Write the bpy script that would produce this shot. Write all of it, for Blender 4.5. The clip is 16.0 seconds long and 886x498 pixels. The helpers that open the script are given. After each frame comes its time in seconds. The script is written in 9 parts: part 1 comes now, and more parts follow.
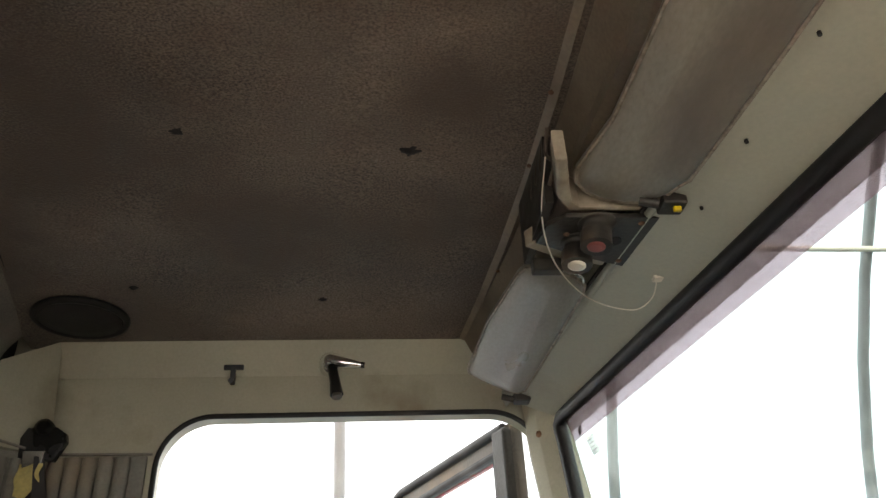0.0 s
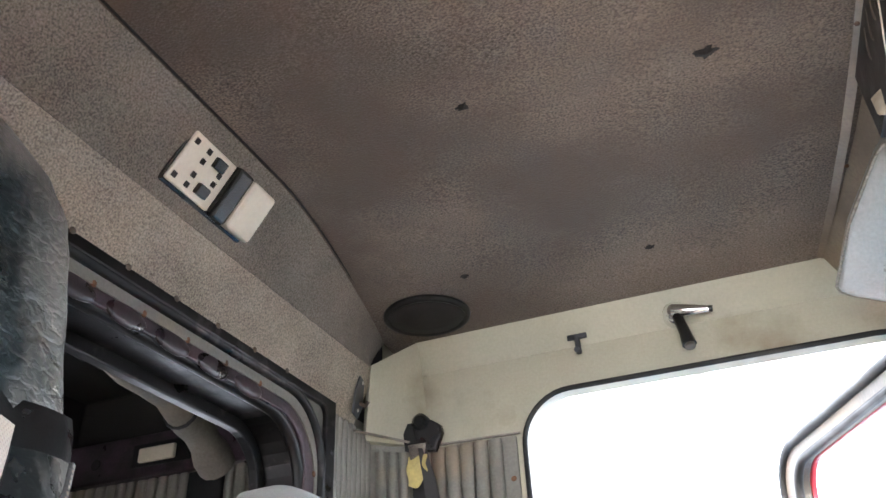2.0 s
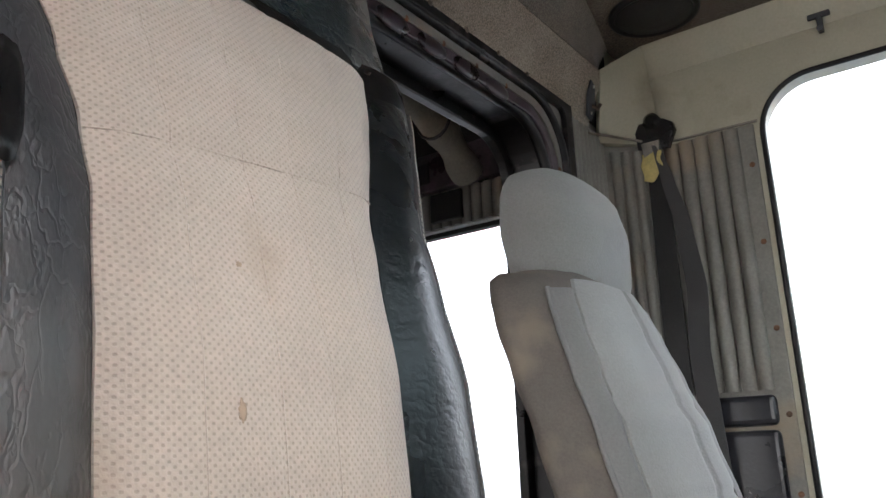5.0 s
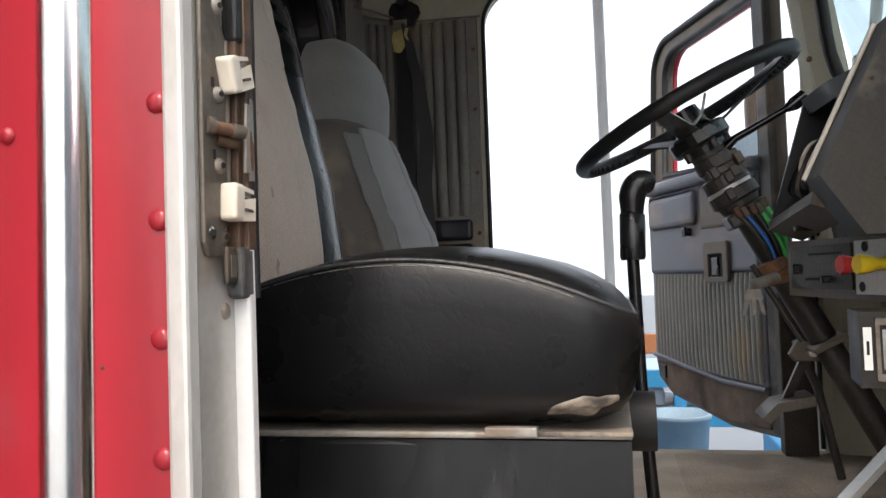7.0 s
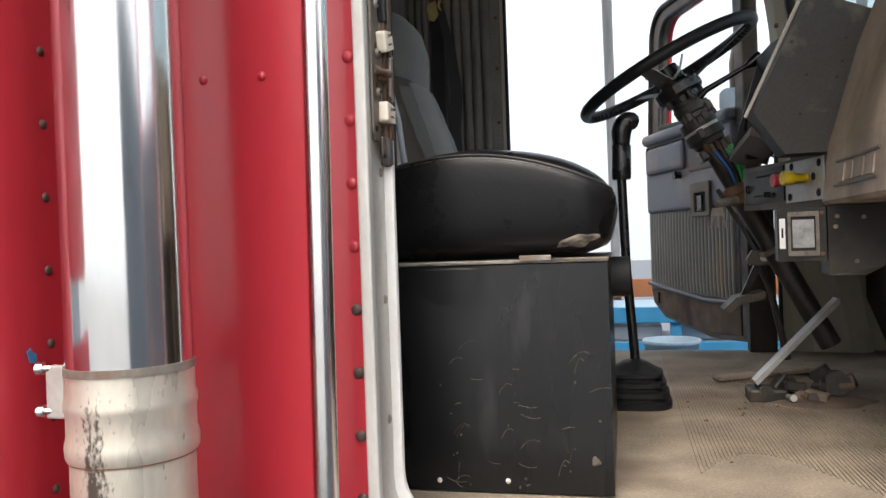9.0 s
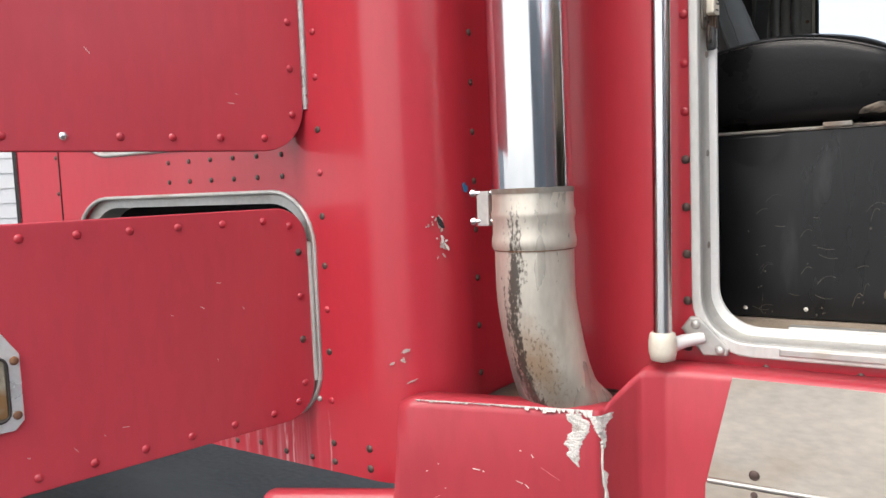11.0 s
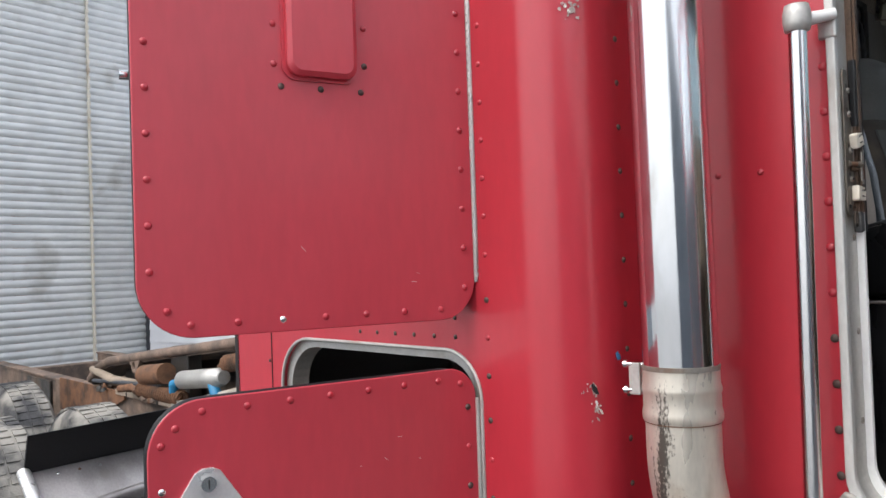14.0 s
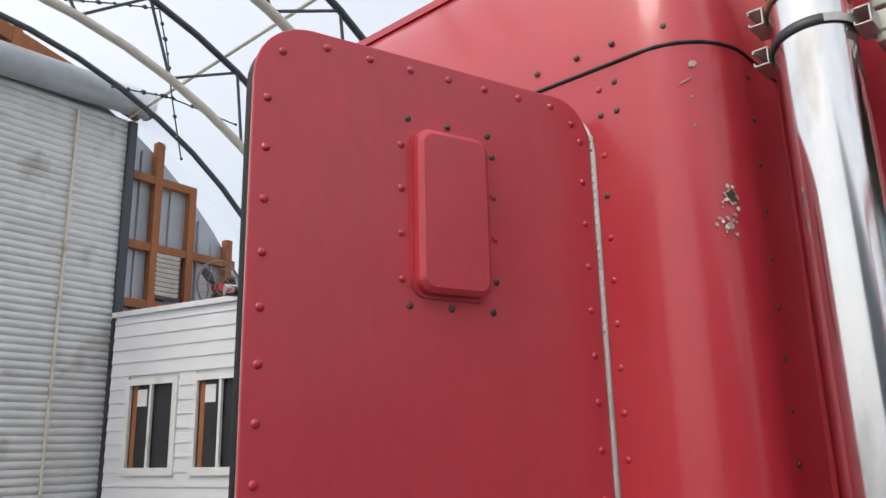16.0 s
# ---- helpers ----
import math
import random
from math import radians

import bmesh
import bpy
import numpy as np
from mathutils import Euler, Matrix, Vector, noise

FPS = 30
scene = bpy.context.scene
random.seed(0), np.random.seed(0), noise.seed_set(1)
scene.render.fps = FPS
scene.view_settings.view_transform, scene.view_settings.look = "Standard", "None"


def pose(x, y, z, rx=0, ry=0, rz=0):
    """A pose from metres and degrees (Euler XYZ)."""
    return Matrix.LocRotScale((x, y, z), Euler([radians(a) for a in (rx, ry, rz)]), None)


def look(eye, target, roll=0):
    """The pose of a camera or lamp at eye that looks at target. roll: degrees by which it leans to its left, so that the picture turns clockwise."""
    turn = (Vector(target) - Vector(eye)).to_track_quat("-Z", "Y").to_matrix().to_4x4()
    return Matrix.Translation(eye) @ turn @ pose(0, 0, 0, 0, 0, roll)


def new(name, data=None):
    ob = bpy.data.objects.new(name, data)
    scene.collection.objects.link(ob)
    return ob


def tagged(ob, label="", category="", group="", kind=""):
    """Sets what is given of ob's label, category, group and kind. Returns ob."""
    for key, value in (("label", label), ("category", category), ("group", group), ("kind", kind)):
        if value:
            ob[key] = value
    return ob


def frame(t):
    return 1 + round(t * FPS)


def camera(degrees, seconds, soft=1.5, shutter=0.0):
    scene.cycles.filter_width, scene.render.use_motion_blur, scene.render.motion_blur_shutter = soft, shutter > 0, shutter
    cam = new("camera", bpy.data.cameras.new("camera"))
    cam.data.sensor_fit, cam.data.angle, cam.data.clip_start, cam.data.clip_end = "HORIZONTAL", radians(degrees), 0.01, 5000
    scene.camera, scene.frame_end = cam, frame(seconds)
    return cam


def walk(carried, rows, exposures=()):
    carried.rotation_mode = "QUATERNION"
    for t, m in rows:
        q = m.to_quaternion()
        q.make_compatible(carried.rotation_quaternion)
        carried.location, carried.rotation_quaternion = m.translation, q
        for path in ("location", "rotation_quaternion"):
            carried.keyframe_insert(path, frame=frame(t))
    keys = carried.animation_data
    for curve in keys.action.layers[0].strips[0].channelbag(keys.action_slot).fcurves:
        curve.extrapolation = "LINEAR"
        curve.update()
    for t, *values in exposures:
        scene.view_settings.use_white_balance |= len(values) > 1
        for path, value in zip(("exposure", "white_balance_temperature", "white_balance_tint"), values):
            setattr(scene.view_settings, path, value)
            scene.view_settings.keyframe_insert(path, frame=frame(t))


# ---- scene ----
cam = camera(59.6, 16.0)
PATH = [
    (0, (0.096, 0.035, 1.998), (0.299, 1.726, 3.046), -3.4),
    (0.5, (0.1, 0.049, 1.994), (0.137, 1.745, 3.052), -3.3),
    (1, (0.096, 0.06, 1.993), (-0.073, 1.741, 3.063), -3.3),
    (1.5, (0.095, 0.084, 1.99), (-0.277, 1.726, 3.07), -3.1),
    (2, (0.088, 0.122, 1.982), (-0.51, 1.713, 3.035), -2.7),
    (2.5, (0.084, 0.148, 1.967), (-0.723, 1.703, 2.932), -2.3),
    (3, (0.103, 0.167, 1.953), (-0.878, 1.67, 2.835), -2.0),
    (3.2, (0.099, 0.173, 1.946), (-0.936, 1.655, 2.803), -2.1),
    (5.3, (-0.018, -0.028, 1.83), (-1.118, 1.586, 2.257), -2.3),
    (5.5, (-0.015, -0.084, 1.819), (-1.029, 1.602, 2.175), -1.8),
    (6, (-0.021, -0.19, 1.796), (-0.836, 1.625, 2.005), -2.4),
    (6.5, (-0.012, -0.324, 1.778), (-0.657, 1.565, 1.904), -2.0),
    (7, (-0.006, -0.446, 1.775), (-0.434, 1.506, 1.852), -2.0),
    (7.5, (-0.028, -0.554, 1.773), (-0.384, 1.413, 1.829), -2.0),
    (8, (-0.026, -0.675, 1.749), (-0.374, 1.294, 1.788), -1.9),
    (8.5, (-0.012, -0.773, 1.713), (-0.359, 1.197, 1.729), -1.9),
    (9, (0.026, -0.884, 1.665), (-0.429, 1.063, 1.655), -2.0),
    (9.5, (0.043, -0.979, 1.63), (-0.65, 0.896, 1.581), -2.2),
    (10, (0.023, -1.091, 1.607), (-0.818, 0.721, 1.506), -2.3),
    (10.2, (0.016, -1.138, 1.601), (-0.867, 0.652, 1.474), -2.3),
    (12.3, (0.22, -1.296, 1.523), (-1.206, 0.094, 1.341), -2.3),
    (12.5, (0.221, -1.299, 1.542), (-1.221, 0.074, 1.355), -2.3),
    (13, (0.227, -1.325, 1.608), (-1.226, 0.04, 1.448), -2.2),
    (13.5, (0.21, -1.348, 1.676), (-1.237, 0.031, 1.611), -2.1),
    (14, (0.2, -1.365, 1.734), (-1.247, 0.015, 1.778), -2.0),
    (14.5, (0.159, -1.386, 1.782), (-1.266, 0.005, 1.967), -1.9),
    (15, (0.087, -1.402, 1.821), (-1.318, -0.016, 2.145), -1.7),
    (15.5, (-0.004, -1.424, 1.848), (-1.377, -0.042, 2.302), -1.5),
    (16, (-0.16, -1.42, 1.853), (-1.474, 0.003, 2.35), -1.3),
]
EXPOSURES = [(0.0, 1.98, 7900, 8), (0.5, 2.58, 7700, 10), (1.0, 3.5, 6550, 11), (1.5, 3.75, 6550, 10), (2.0, 3.75, 6600, 10), (2.5, 3.5, 6700, 10), (3.2, 3.02, 6800, 10), (5.3, 2.2, 6800, 10), (6.0, 1.5, 6800, 10), (7.0, 0.92, 6800, 10), (8.0, 0.74, 6800, 10), (10.0, 0.4, 6700, 10), (12.5, 0.35, 6350, 10), (13.0, 0.32, 6350, 10), (13.5, 0.12, 6350, 10), (14.0, 0.17, 6350, 10), (14.5, 0.15, 6350, 10), (15.0, -0.02, 6400, 10), (15.5, -0.26, 6700, 10), (16.0, -0.24, 6700, 10)]
walk(cam, [(t, look(eye, target, roll)) for t, eye, target, roll in PATH], EXPOSURES)

# ---- world and light ----
world = bpy.data.worlds.new("world")
scene.world = world
world.use_nodes = True
wn, wl = world.node_tree.nodes, world.node_tree.links
sky = wn.new("ShaderNodeTexSky")
sky.sky_type, sky.sun_disc = "NISHITA", False
sky.sun_elevation, sky.sun_rotation = radians(53), radians(184.6)
sky.dust_density, sky.air_density = 6.0, 1.0
haze = wn.new("ShaderNodeMix")
haze.data_type = "RGBA"
haze.inputs["Factor"].default_value = 0.42
haze.inputs["B"].default_value = (11.8, 12.6, 13.8, 1)
wl.new(sky.outputs[0], haze.inputs["A"])
wl.new(haze.outputs["Result"], wn["Background"].inputs["Color"])
wn["Background"].inputs["Strength"].default_value = 0.15

sun_data = bpy.data.lights.new("sun", "SUN")
sun_data.energy, sun_data.angle, sun_data.color = 2.2, radians(25), (1.0, 0.96, 0.9)
sun = new("sun", sun_data)
sun.matrix_world = look((0, 0, 0), (0.06, 0.75, -1.0))

# ---- materials ----


def mat(name, color, rough=0.5, metal=0.0, var=0.12, scale=9.0, fine=160.0, bump=0.12, dirt=None, dirt_amount=0.0,
        dirt_scale=4.0, coat=0.0, stretch=(1, 1, 1), rvar=0.12, sheen=0.0, spec=0.5, fvar=None, wrinkle=0.0, wscale=30.0, dots=0.0, dot_dark=0.2):
    """A worn surface: colour that varies at two scales, patches of dirt, fine relief."""
    m = bpy.data.materials.new(name)
    m.use_nodes = True
    n, l = m.node_tree.nodes, m.node_tree.links
    b = n["Principled BSDF"]
    geo = n.new("ShaderNodeNewGeometry")
    mp = n.new("ShaderNodeMapping")
    mp.inputs["Scale"].default_value = stretch
    l.new(geo.outputs["Position"], mp.inputs["Vector"])

    def noise_node(s, detail):
        t = n.new("ShaderNodeTexNoise")
        t.inputs["Scale"].default_value, t.inputs["Detail"].default_value = s, detail
        l.new(mp.outputs[0], t.inputs["Vector"])
        return t

    def ramp(fac, lo, hi, a, z):
        r = n.new("ShaderNodeMapRange")
        r.inputs["From Min"].default_value, r.inputs["From Max"].default_value = lo, hi
        r.inputs["To Min"].default_value, r.inputs["To Max"].default_value = a, z
        l.new(fac, r.inputs["Value"])
        return r.outputs[0]

    big, small = noise_node(scale, 5), noise_node(fine, 2)
    add = n.new("ShaderNodeMath")
    add.operation = "ADD"
    l.new(ramp(big.outputs["Fac"], 0.3, 0.7, 1 - var, 1 + var), add.inputs[0])
    l.new(ramp(small.outputs["Fac"], 0.3, 0.7, -(var * 0.6 if fvar is None else fvar), var * 0.6 if fvar is None else fvar), add.inputs[1])
    mul = n.new("ShaderNodeVectorMath")
    mul.operation = "SCALE"
    mul.inputs[0].default_value = color
    l.new(add.outputs[0], mul.inputs["Scale"])
    out = mul.outputs[0]
    spot = None
    if dots:
        # small dimples on a diagonal grid, in whichever plane the cloth lies
        sep = n.new("ShaderNodeSeparateXYZ")
        l.new(geo.outputs["Position"], sep.inputs[0])

        def wave(sock):
            a = n.new("ShaderNodeMath")
            a.operation = "MULTIPLY"
            a.inputs[1].default_value = math.pi / dots
            l.new(sock, a.inputs[0])
            b_ = n.new("ShaderNodeMath")
            b_.operation = "SINE"
            l.new(a.outputs[0], b_.inputs[0])
            return b_.outputs[0]
        pr = n.new("ShaderNodeMath")
        pr.operation = "MULTIPLY"
        l.new(wave(sep.outputs["Y"]), pr.inputs[0])
        l.new(wave(sep.outputs["Z"]), pr.inputs[1])
        spot = ramp(pr.outputs[0], 0.25, 0.8, 1.0, 1.0 - dot_dark)
        dk = n.new("ShaderNodeVectorMath")
        dk.operation = "SCALE"
        l.new(out, dk.inputs[0])
        l.new(spot, dk.inputs["Scale"])
        out = dk.outputs[0]
    if dirt:
        d = noise_node(dirt_scale, 8)
        mix = n.new("ShaderNodeMix")
        mix.data_type = "RGBA"
        mix.inputs["B"].default_value = (*dirt, 1)
        l.new(ramp(d.outputs["Fac"], 0.62 - 0.3 * dirt_amount, 0.75 - 0.2 * dirt_amount, 0, 0.9), mix.inputs["Factor"])
        l.new(out, mix.inputs["A"])
        out = mix.outputs["Result"]
    l.new(out, b.inputs["Base Color"])
    l.new(ramp(big.outputs["Fac"], 0.3, 0.7, max(0.02, rough - rvar), min(1, rough + rvar)), b.inputs["Roughness"])
    b.inputs["Metallic"].default_value = metal
    b.inputs["Specular IOR Level"].default_value = spec
    b.inputs["Coat Weight"].default_value = coat
    b.inputs["Coat Roughness"].default_value = 0.12
    b.inputs["Sheen Weight"].default_value = sheen
    if bump:
        bp = n.new("ShaderNodeBump")
        bp.inputs["Strength"].default_value, bp.inputs["Distance"].default_value = bump, 0.002
        l.new(small.outputs["Fac"], bp.inputs["Height"])
        last = bp
        if spot is not None:
            b2 = n.new("ShaderNodeBump")
            b2.inputs["Strength"].default_value, b2.inputs["Distance"].default_value = 0.6, 0.0015
            l.new(spot, b2.inputs["Height"])
            l.new(last.outputs[0], b2.inputs["Normal"])
            last = b2
        if wrinkle:
            # creases: thin lines of a warped cell pattern
            warp = n.new("ShaderNodeTexNoise")
            warp.inputs["Scale"].default_value, warp.inputs["Detail"].default_value = wscale * 0.4, 4
            l.new(mp.outputs[0], warp.inputs["Vector"])
            mixv = n.new("ShaderNodeMix")
            mixv.data_type = "RGBA"
            mixv.inputs["Factor"].default_value = 0.12
            l.new(mp.outputs[0], mixv.inputs["A"])
            l.new(warp.outputs["Color"], mixv.inputs["B"])
            vo = n.new("ShaderNodeTexVoronoi")
            vo.feature = "DISTANCE_TO_EDGE"
            vo.inputs["Scale"].default_value = wscale
            l.new(mixv.outputs["Result"], vo.inputs["Vector"])
            b3 = n.new("ShaderNodeBump")
            b3.inputs["Strength"].default_value, b3.inputs["Distance"].default_value = wrinkle, 0.004
            l.new(ramp(vo.outputs["Distance"], 0.0, 0.14, 0.0, 1.0), b3.inputs["Height"])
            l.new(last.outputs[0], b3.inputs["Normal"])
            last = b3
        l.new(last.outputs[0], b.inputs["Normal"])
    return m


RED = mat("red_paint", (0.48, 0.029, 0.046), 0.34, var=0.05, scale=3, fine=60, bump=0.015, coat=0.5, stretch=(1, 1, 0.3), rvar=0.06)
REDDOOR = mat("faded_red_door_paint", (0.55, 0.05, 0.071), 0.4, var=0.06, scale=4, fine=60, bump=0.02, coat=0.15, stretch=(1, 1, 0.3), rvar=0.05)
REDSTEP = mat("dusty_red_step_paint", (0.45, 0.043, 0.06), 0.42, var=0.07, scale=4, fine=60, bump=0.02, coat=0.1, stretch=(1, 1, 0.3), rvar=0.05)
ALU = mat("dull_aluminium", (0.52, 0.51, 0.48), 0.42, 0.5, var=0.1, scale=14, fine=120, bump=0.08, dirt=(0.33, 0.27, 0.19), dirt_amount=0.22, dirt_scale=8)
FRAMEP = mat("dirty_off_white_frame", (0.62, 0.62, 0.59), 0.42, 0.2, var=0.08, scale=9, bump=0.05, dirt=(0.3, 0.26, 0.2), dirt_amount=0.2, dirt_scale=9, stretch=(1, 1, 0.4))
KICKPL = mat("scuffed_dusty_kick_plate", (0.5, 0.46, 0.4), 0.5, 0.3, var=0.14, scale=10, fine=120, bump=0.1, dirt=(0.36, 0.28, 0.2), dirt_amount=0.35, dirt_scale=6, stretch=(0.4, 1, 1))
LATCHAL = mat("bright_cast_aluminium", (0.78, 0.78, 0.76), 0.34, 0.55, var=0.06, scale=20, fine=200, bump=0.12, dirt=(0.45, 0.4, 0.32), dirt_amount=0.1, dirt_scale=30)
CHROME = mat("chrome", (0.86, 0.87, 0.88), 0.07, 1.0, var=0.03, scale=30, bump=0.01, rvar=0.03)
STACKM = mat("hazy_polished_steel", (0.68, 0.69, 0.69), 0.13, 1.0, var=0.05, scale=7, fine=90, bump=0.01, dirt=(0.45, 0.43, 0.4), dirt_amount=0.08, dirt_scale=12, stretch=(1, 1, 0.3), rvar=0.06)
STEEL = mat("polished_steel", (0.74, 0.74, 0.73), 0.2, 1.0, var=0.06, scale=18, bump=0.03, rvar=0.07, stretch=(1, 1, 0.3))
IVORY = mat("ivory_plastic", (0.72, 0.66, 0.55), 0.45, var=0.06, bump=0.03, dirt=(0.4, 0.3, 0.2), dirt_amount=0.1)
WHITE = mat("white_paint", (0.78, 0.78, 0.76), 0.5, var=0.04, bump=0.03, dirt=(0.55, 0.5, 0.42), dirt_amount=0.12)
RUST = mat("rusty_steel", (0.2, 0.1, 0.055), 0.85, 0.1, var=0.3, scale=20, bump=0.5, dirt=(0.06, 0.04, 0.03), dirt_amount=0.4, dirt_scale=9)
GREASY = mat("greasy_latch_plate", (0.27, 0.25, 0.22), 0.55, 0.35, var=0.2, scale=25, bump=0.2, dirt=(0.17, 0.1, 0.06), dirt_amount=0.3, dirt_scale=14)
BLACK = mat("black_rubber", (0.013, 0.013, 0.014), 0.5, var=0.2, bump=0.1, dirt=(0.06, 0.055, 0.05), dirt_amount=0.07, spec=0.35)
FRAMEBK = mat("scuffed_black_frame_paint", (0.008, 0.0075, 0.0085), 0.36, var=0.3, scale=16, fine=200, bump=0.12, spec=0.3, dirt=(0.07, 0.06, 0.062), dirt_amount=0.12, dirt_scale=22)
GLOSS = mat("gloss_black_plastic", (0.012, 0.012, 0.013), 0.25, var=0.1, bump=0.02)
VINYL = mat("black_vinyl", (0.0085, 0.0085, 0.009), 0.3, var=0.12, scale=14, fine=420, bump=0.03, spec=0.26, wrinkle=0.035, wscale=46, rvar=0.05)
VINYLG = mat("dusty_worn_vinyl", (0.036, 0.036, 0.038), 0.36, var=0.3, scale=10, fine=300, bump=0.12, dirt=(0.1, 0.088, 0.075), dirt_amount=0.22, dirt_scale=6, stretch=(1, 1, 0.4), wrinkle=0.2, wscale=60, rvar=0.06)
GREYMD = mat("mid_grey_shaded_seat_cloth", (0.2, 0.2, 0.195), 0.95, var=0.1, scale=6, fine=300, bump=0.4)
STAIN = mat("brown_cloth_stain", (0.34, 0.255, 0.18), 0.95, var=0.2, scale=60, bump=0.3)
PADBLK = mat("shiny_black_pad_vinyl", (0.016, 0.017, 0.022), 0.32, var=0.2, bump=0.15)
DUSTY = mat("dusty_tan_panel", (0.2, 0.155, 0.112), 0.85, var=0.25, scale=7, fine=160, bump=0.3, dirt=(0.085, 0.066, 0.05), dirt_amount=0.36, dirt_scale=6)
RUSTPL = mat("rust_stained_plate", (0.42, 0.36, 0.27), 0.5, 0.3, var=0.2, scale=30, bump=0.1, dirt=(0.3, 0.15, 0.05), dirt_amount=0.5, dirt_scale=26)
LIDG = mat("dull_grey_lid", (0.27, 0.27, 0.265), 0.45, 0.4, var=0.2, scale=30, bump=0.1, dirt=(0.13, 0.11, 0.09), dirt_amount=0.3, dirt_scale=25)
DIRTDK = mat("grimy_dark_firewall", (0.05, 0.041, 0.034), 0.85, var=0.35, scale=6, bump=0.3, dirt=(0.11, 0.085, 0.062), dirt_amount=0.25, dirt_scale=4)
PURPLEDK = mat("shaded_purple_dimple", (0.032, 0.022, 0.028), 0.3, var=0.3, scale=20, bump=0.1)
TAN = mat("tan_worn_backing", (0.2, 0.165, 0.13), 0.8, var=0.35, scale=60, bump=0.2, dirt=(0.04, 0.035, 0.03), dirt_amount=0.5, dirt_scale=55)
GREYPOLE = mat("grey_steel_pole", (0.26, 0.265, 0.27), 0.5, 0.3, var=0.08, bump=0.05)
BOXBLK = mat("scuffed_black_panel", (0.0095, 0.0097, 0.0105), 0.32, var=0.2, scale=11, fine=90, bump=0.06, spec=0.4, rvar=0.09, stretch=(1, 1, 0.2), dirt=(0.05, 0.05, 0.052), dirt_amount=0.1, dirt_scale=12)
BEIGE = mat("beige_seat_cloth", (0.47, 0.395, 0.325), 0.9, var=0.09, fvar=0.07, scale=7, fine=260, bump=0.3, dirt=(0.33, 0.25, 0.18), dirt_amount=0.16, dirt_scale=7, sheen=0.3, dots=0.0028, dot_dark=0.26)
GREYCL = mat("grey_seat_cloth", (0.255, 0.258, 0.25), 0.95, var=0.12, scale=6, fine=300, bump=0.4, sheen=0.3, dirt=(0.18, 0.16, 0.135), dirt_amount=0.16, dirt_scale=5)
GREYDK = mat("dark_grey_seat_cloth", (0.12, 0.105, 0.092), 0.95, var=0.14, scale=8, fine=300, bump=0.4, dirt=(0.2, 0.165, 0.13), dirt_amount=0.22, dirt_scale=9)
HEADLN = mat("brown_grey_headliner", (0.162, 0.128, 0.104), 1.0, var=0.3, fvar=0.52, scale=3.4, fine=330, bump=0.8, dirt=(0.1, 0.075, 0.06), dirt_amount=0.5, dirt_scale=3.1, spec=0.1, sheen=0.2, stretch=(0.8, 1, 1))
# One grey felt in two tones: lit for the band, shaded for the slope.
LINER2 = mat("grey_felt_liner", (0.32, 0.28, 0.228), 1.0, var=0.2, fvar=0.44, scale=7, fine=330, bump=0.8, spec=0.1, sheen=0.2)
LINER1 = mat("shaded_grey_felt_liner", (0.185, 0.162, 0.135), 1.0, var=0.2, fvar=0.44, scale=7, fine=330, bump=0.8, spec=0.1, sheen=0.2)
# Beige with grime, darkened all over for the shade in the recess.
HEADDK = mat("shaded_grimy_header_paint", (0.25, 0.2, 0.15), 0.55, var=0.16, scale=7, bump=0.08, dirt=(0.14, 0.105, 0.08), dirt_amount=0.3, dirt_scale=5)
BEZEL = mat("dirty_beige_bezel", (0.37, 0.315, 0.24), 0.5, var=0.14, scale=12, bump=0.08, dirt=(0.2, 0.15, 0.11), dirt_amount=0.3, dirt_scale=14)
WELT = mat("worn_pale_welt", (0.3, 0.26, 0.215), 0.7, var=0.3, scale=70, bump=0.3, dirt=(0.13, 0.1, 0.08), dirt_amount=0.2, dirt_scale=60)
PLATEG = mat("grimy_striker_plate", (0.15, 0.128, 0.105), 0.45, 0.45, var=0.2, scale=25, bump=0.15, dirt=(0.08, 0.055, 0.04), dirt_amount=0.3, dirt_scale=30)
RUSTBR = mat("brown_greasy_plate", (0.12, 0.072, 0.045), 0.55, 0.2, var=0.35, scale=30, bump=0.3, dirt=(0.025, 0.02, 0.018), dirt_amount=0.42, dirt_scale=24)
CABBG = mat("beige_cab_paint", (0.46, 0.44, 0.34), 0.5, var=0.07, scale=5, bump=0.05, dirt=(0.25, 0.19, 0.12), dirt_amount=0.12)
SAGE = mat("sage_header_paint", (0.42, 0.42, 0.345), 0.45, var=0.06, scale=6, bump=0.04, dirt=(0.27, 0.21, 0.15), dirt_amount=0.12)
VISOR = mat("grey_visor_vinyl", (0.235, 0.216, 0.18), 0.34, var=0.16, scale=8, fine=220, bump=0.15, dirt=(0.14, 0.115, 0.095), dirt_amount=0.3, dirt_scale=5, stretch=(1, 0.4, 1), rvar=0.08)
PLEAT = mat("grey_pleated_vinyl", (0.2, 0.195, 0.175), 0.5, var=0.16, scale=9, fine=180, bump=0.25, dirt=(0.3, 0.23, 0.15), dirt_amount=0.25)
DOORVN = mat("slate_door_vinyl", (0.10, 0.105, 0.13), 0.42, var=0.18, scale=9, fine=180, bump=0.25, dirt=(0.19, 0.15, 0.13), dirt_amount=0.28)
KICK = mat("stained_carpet", (0.14, 0.1, 0.075), 1.0, var=0.3, scale=14, fine=300, bump=0.8, dirt=(0.05, 0.035, 0.03), dirt_amount=0.35, dirt_scale=9)
FLOORM = mat("dusty_rubber_mat", (0.335, 0.27, 0.205), 0.85, var=0.3, scale=7, fine=200, bump=0.3, dirt=(0.2, 0.155, 0.115), dirt_amount=0.42, dirt_scale=4)
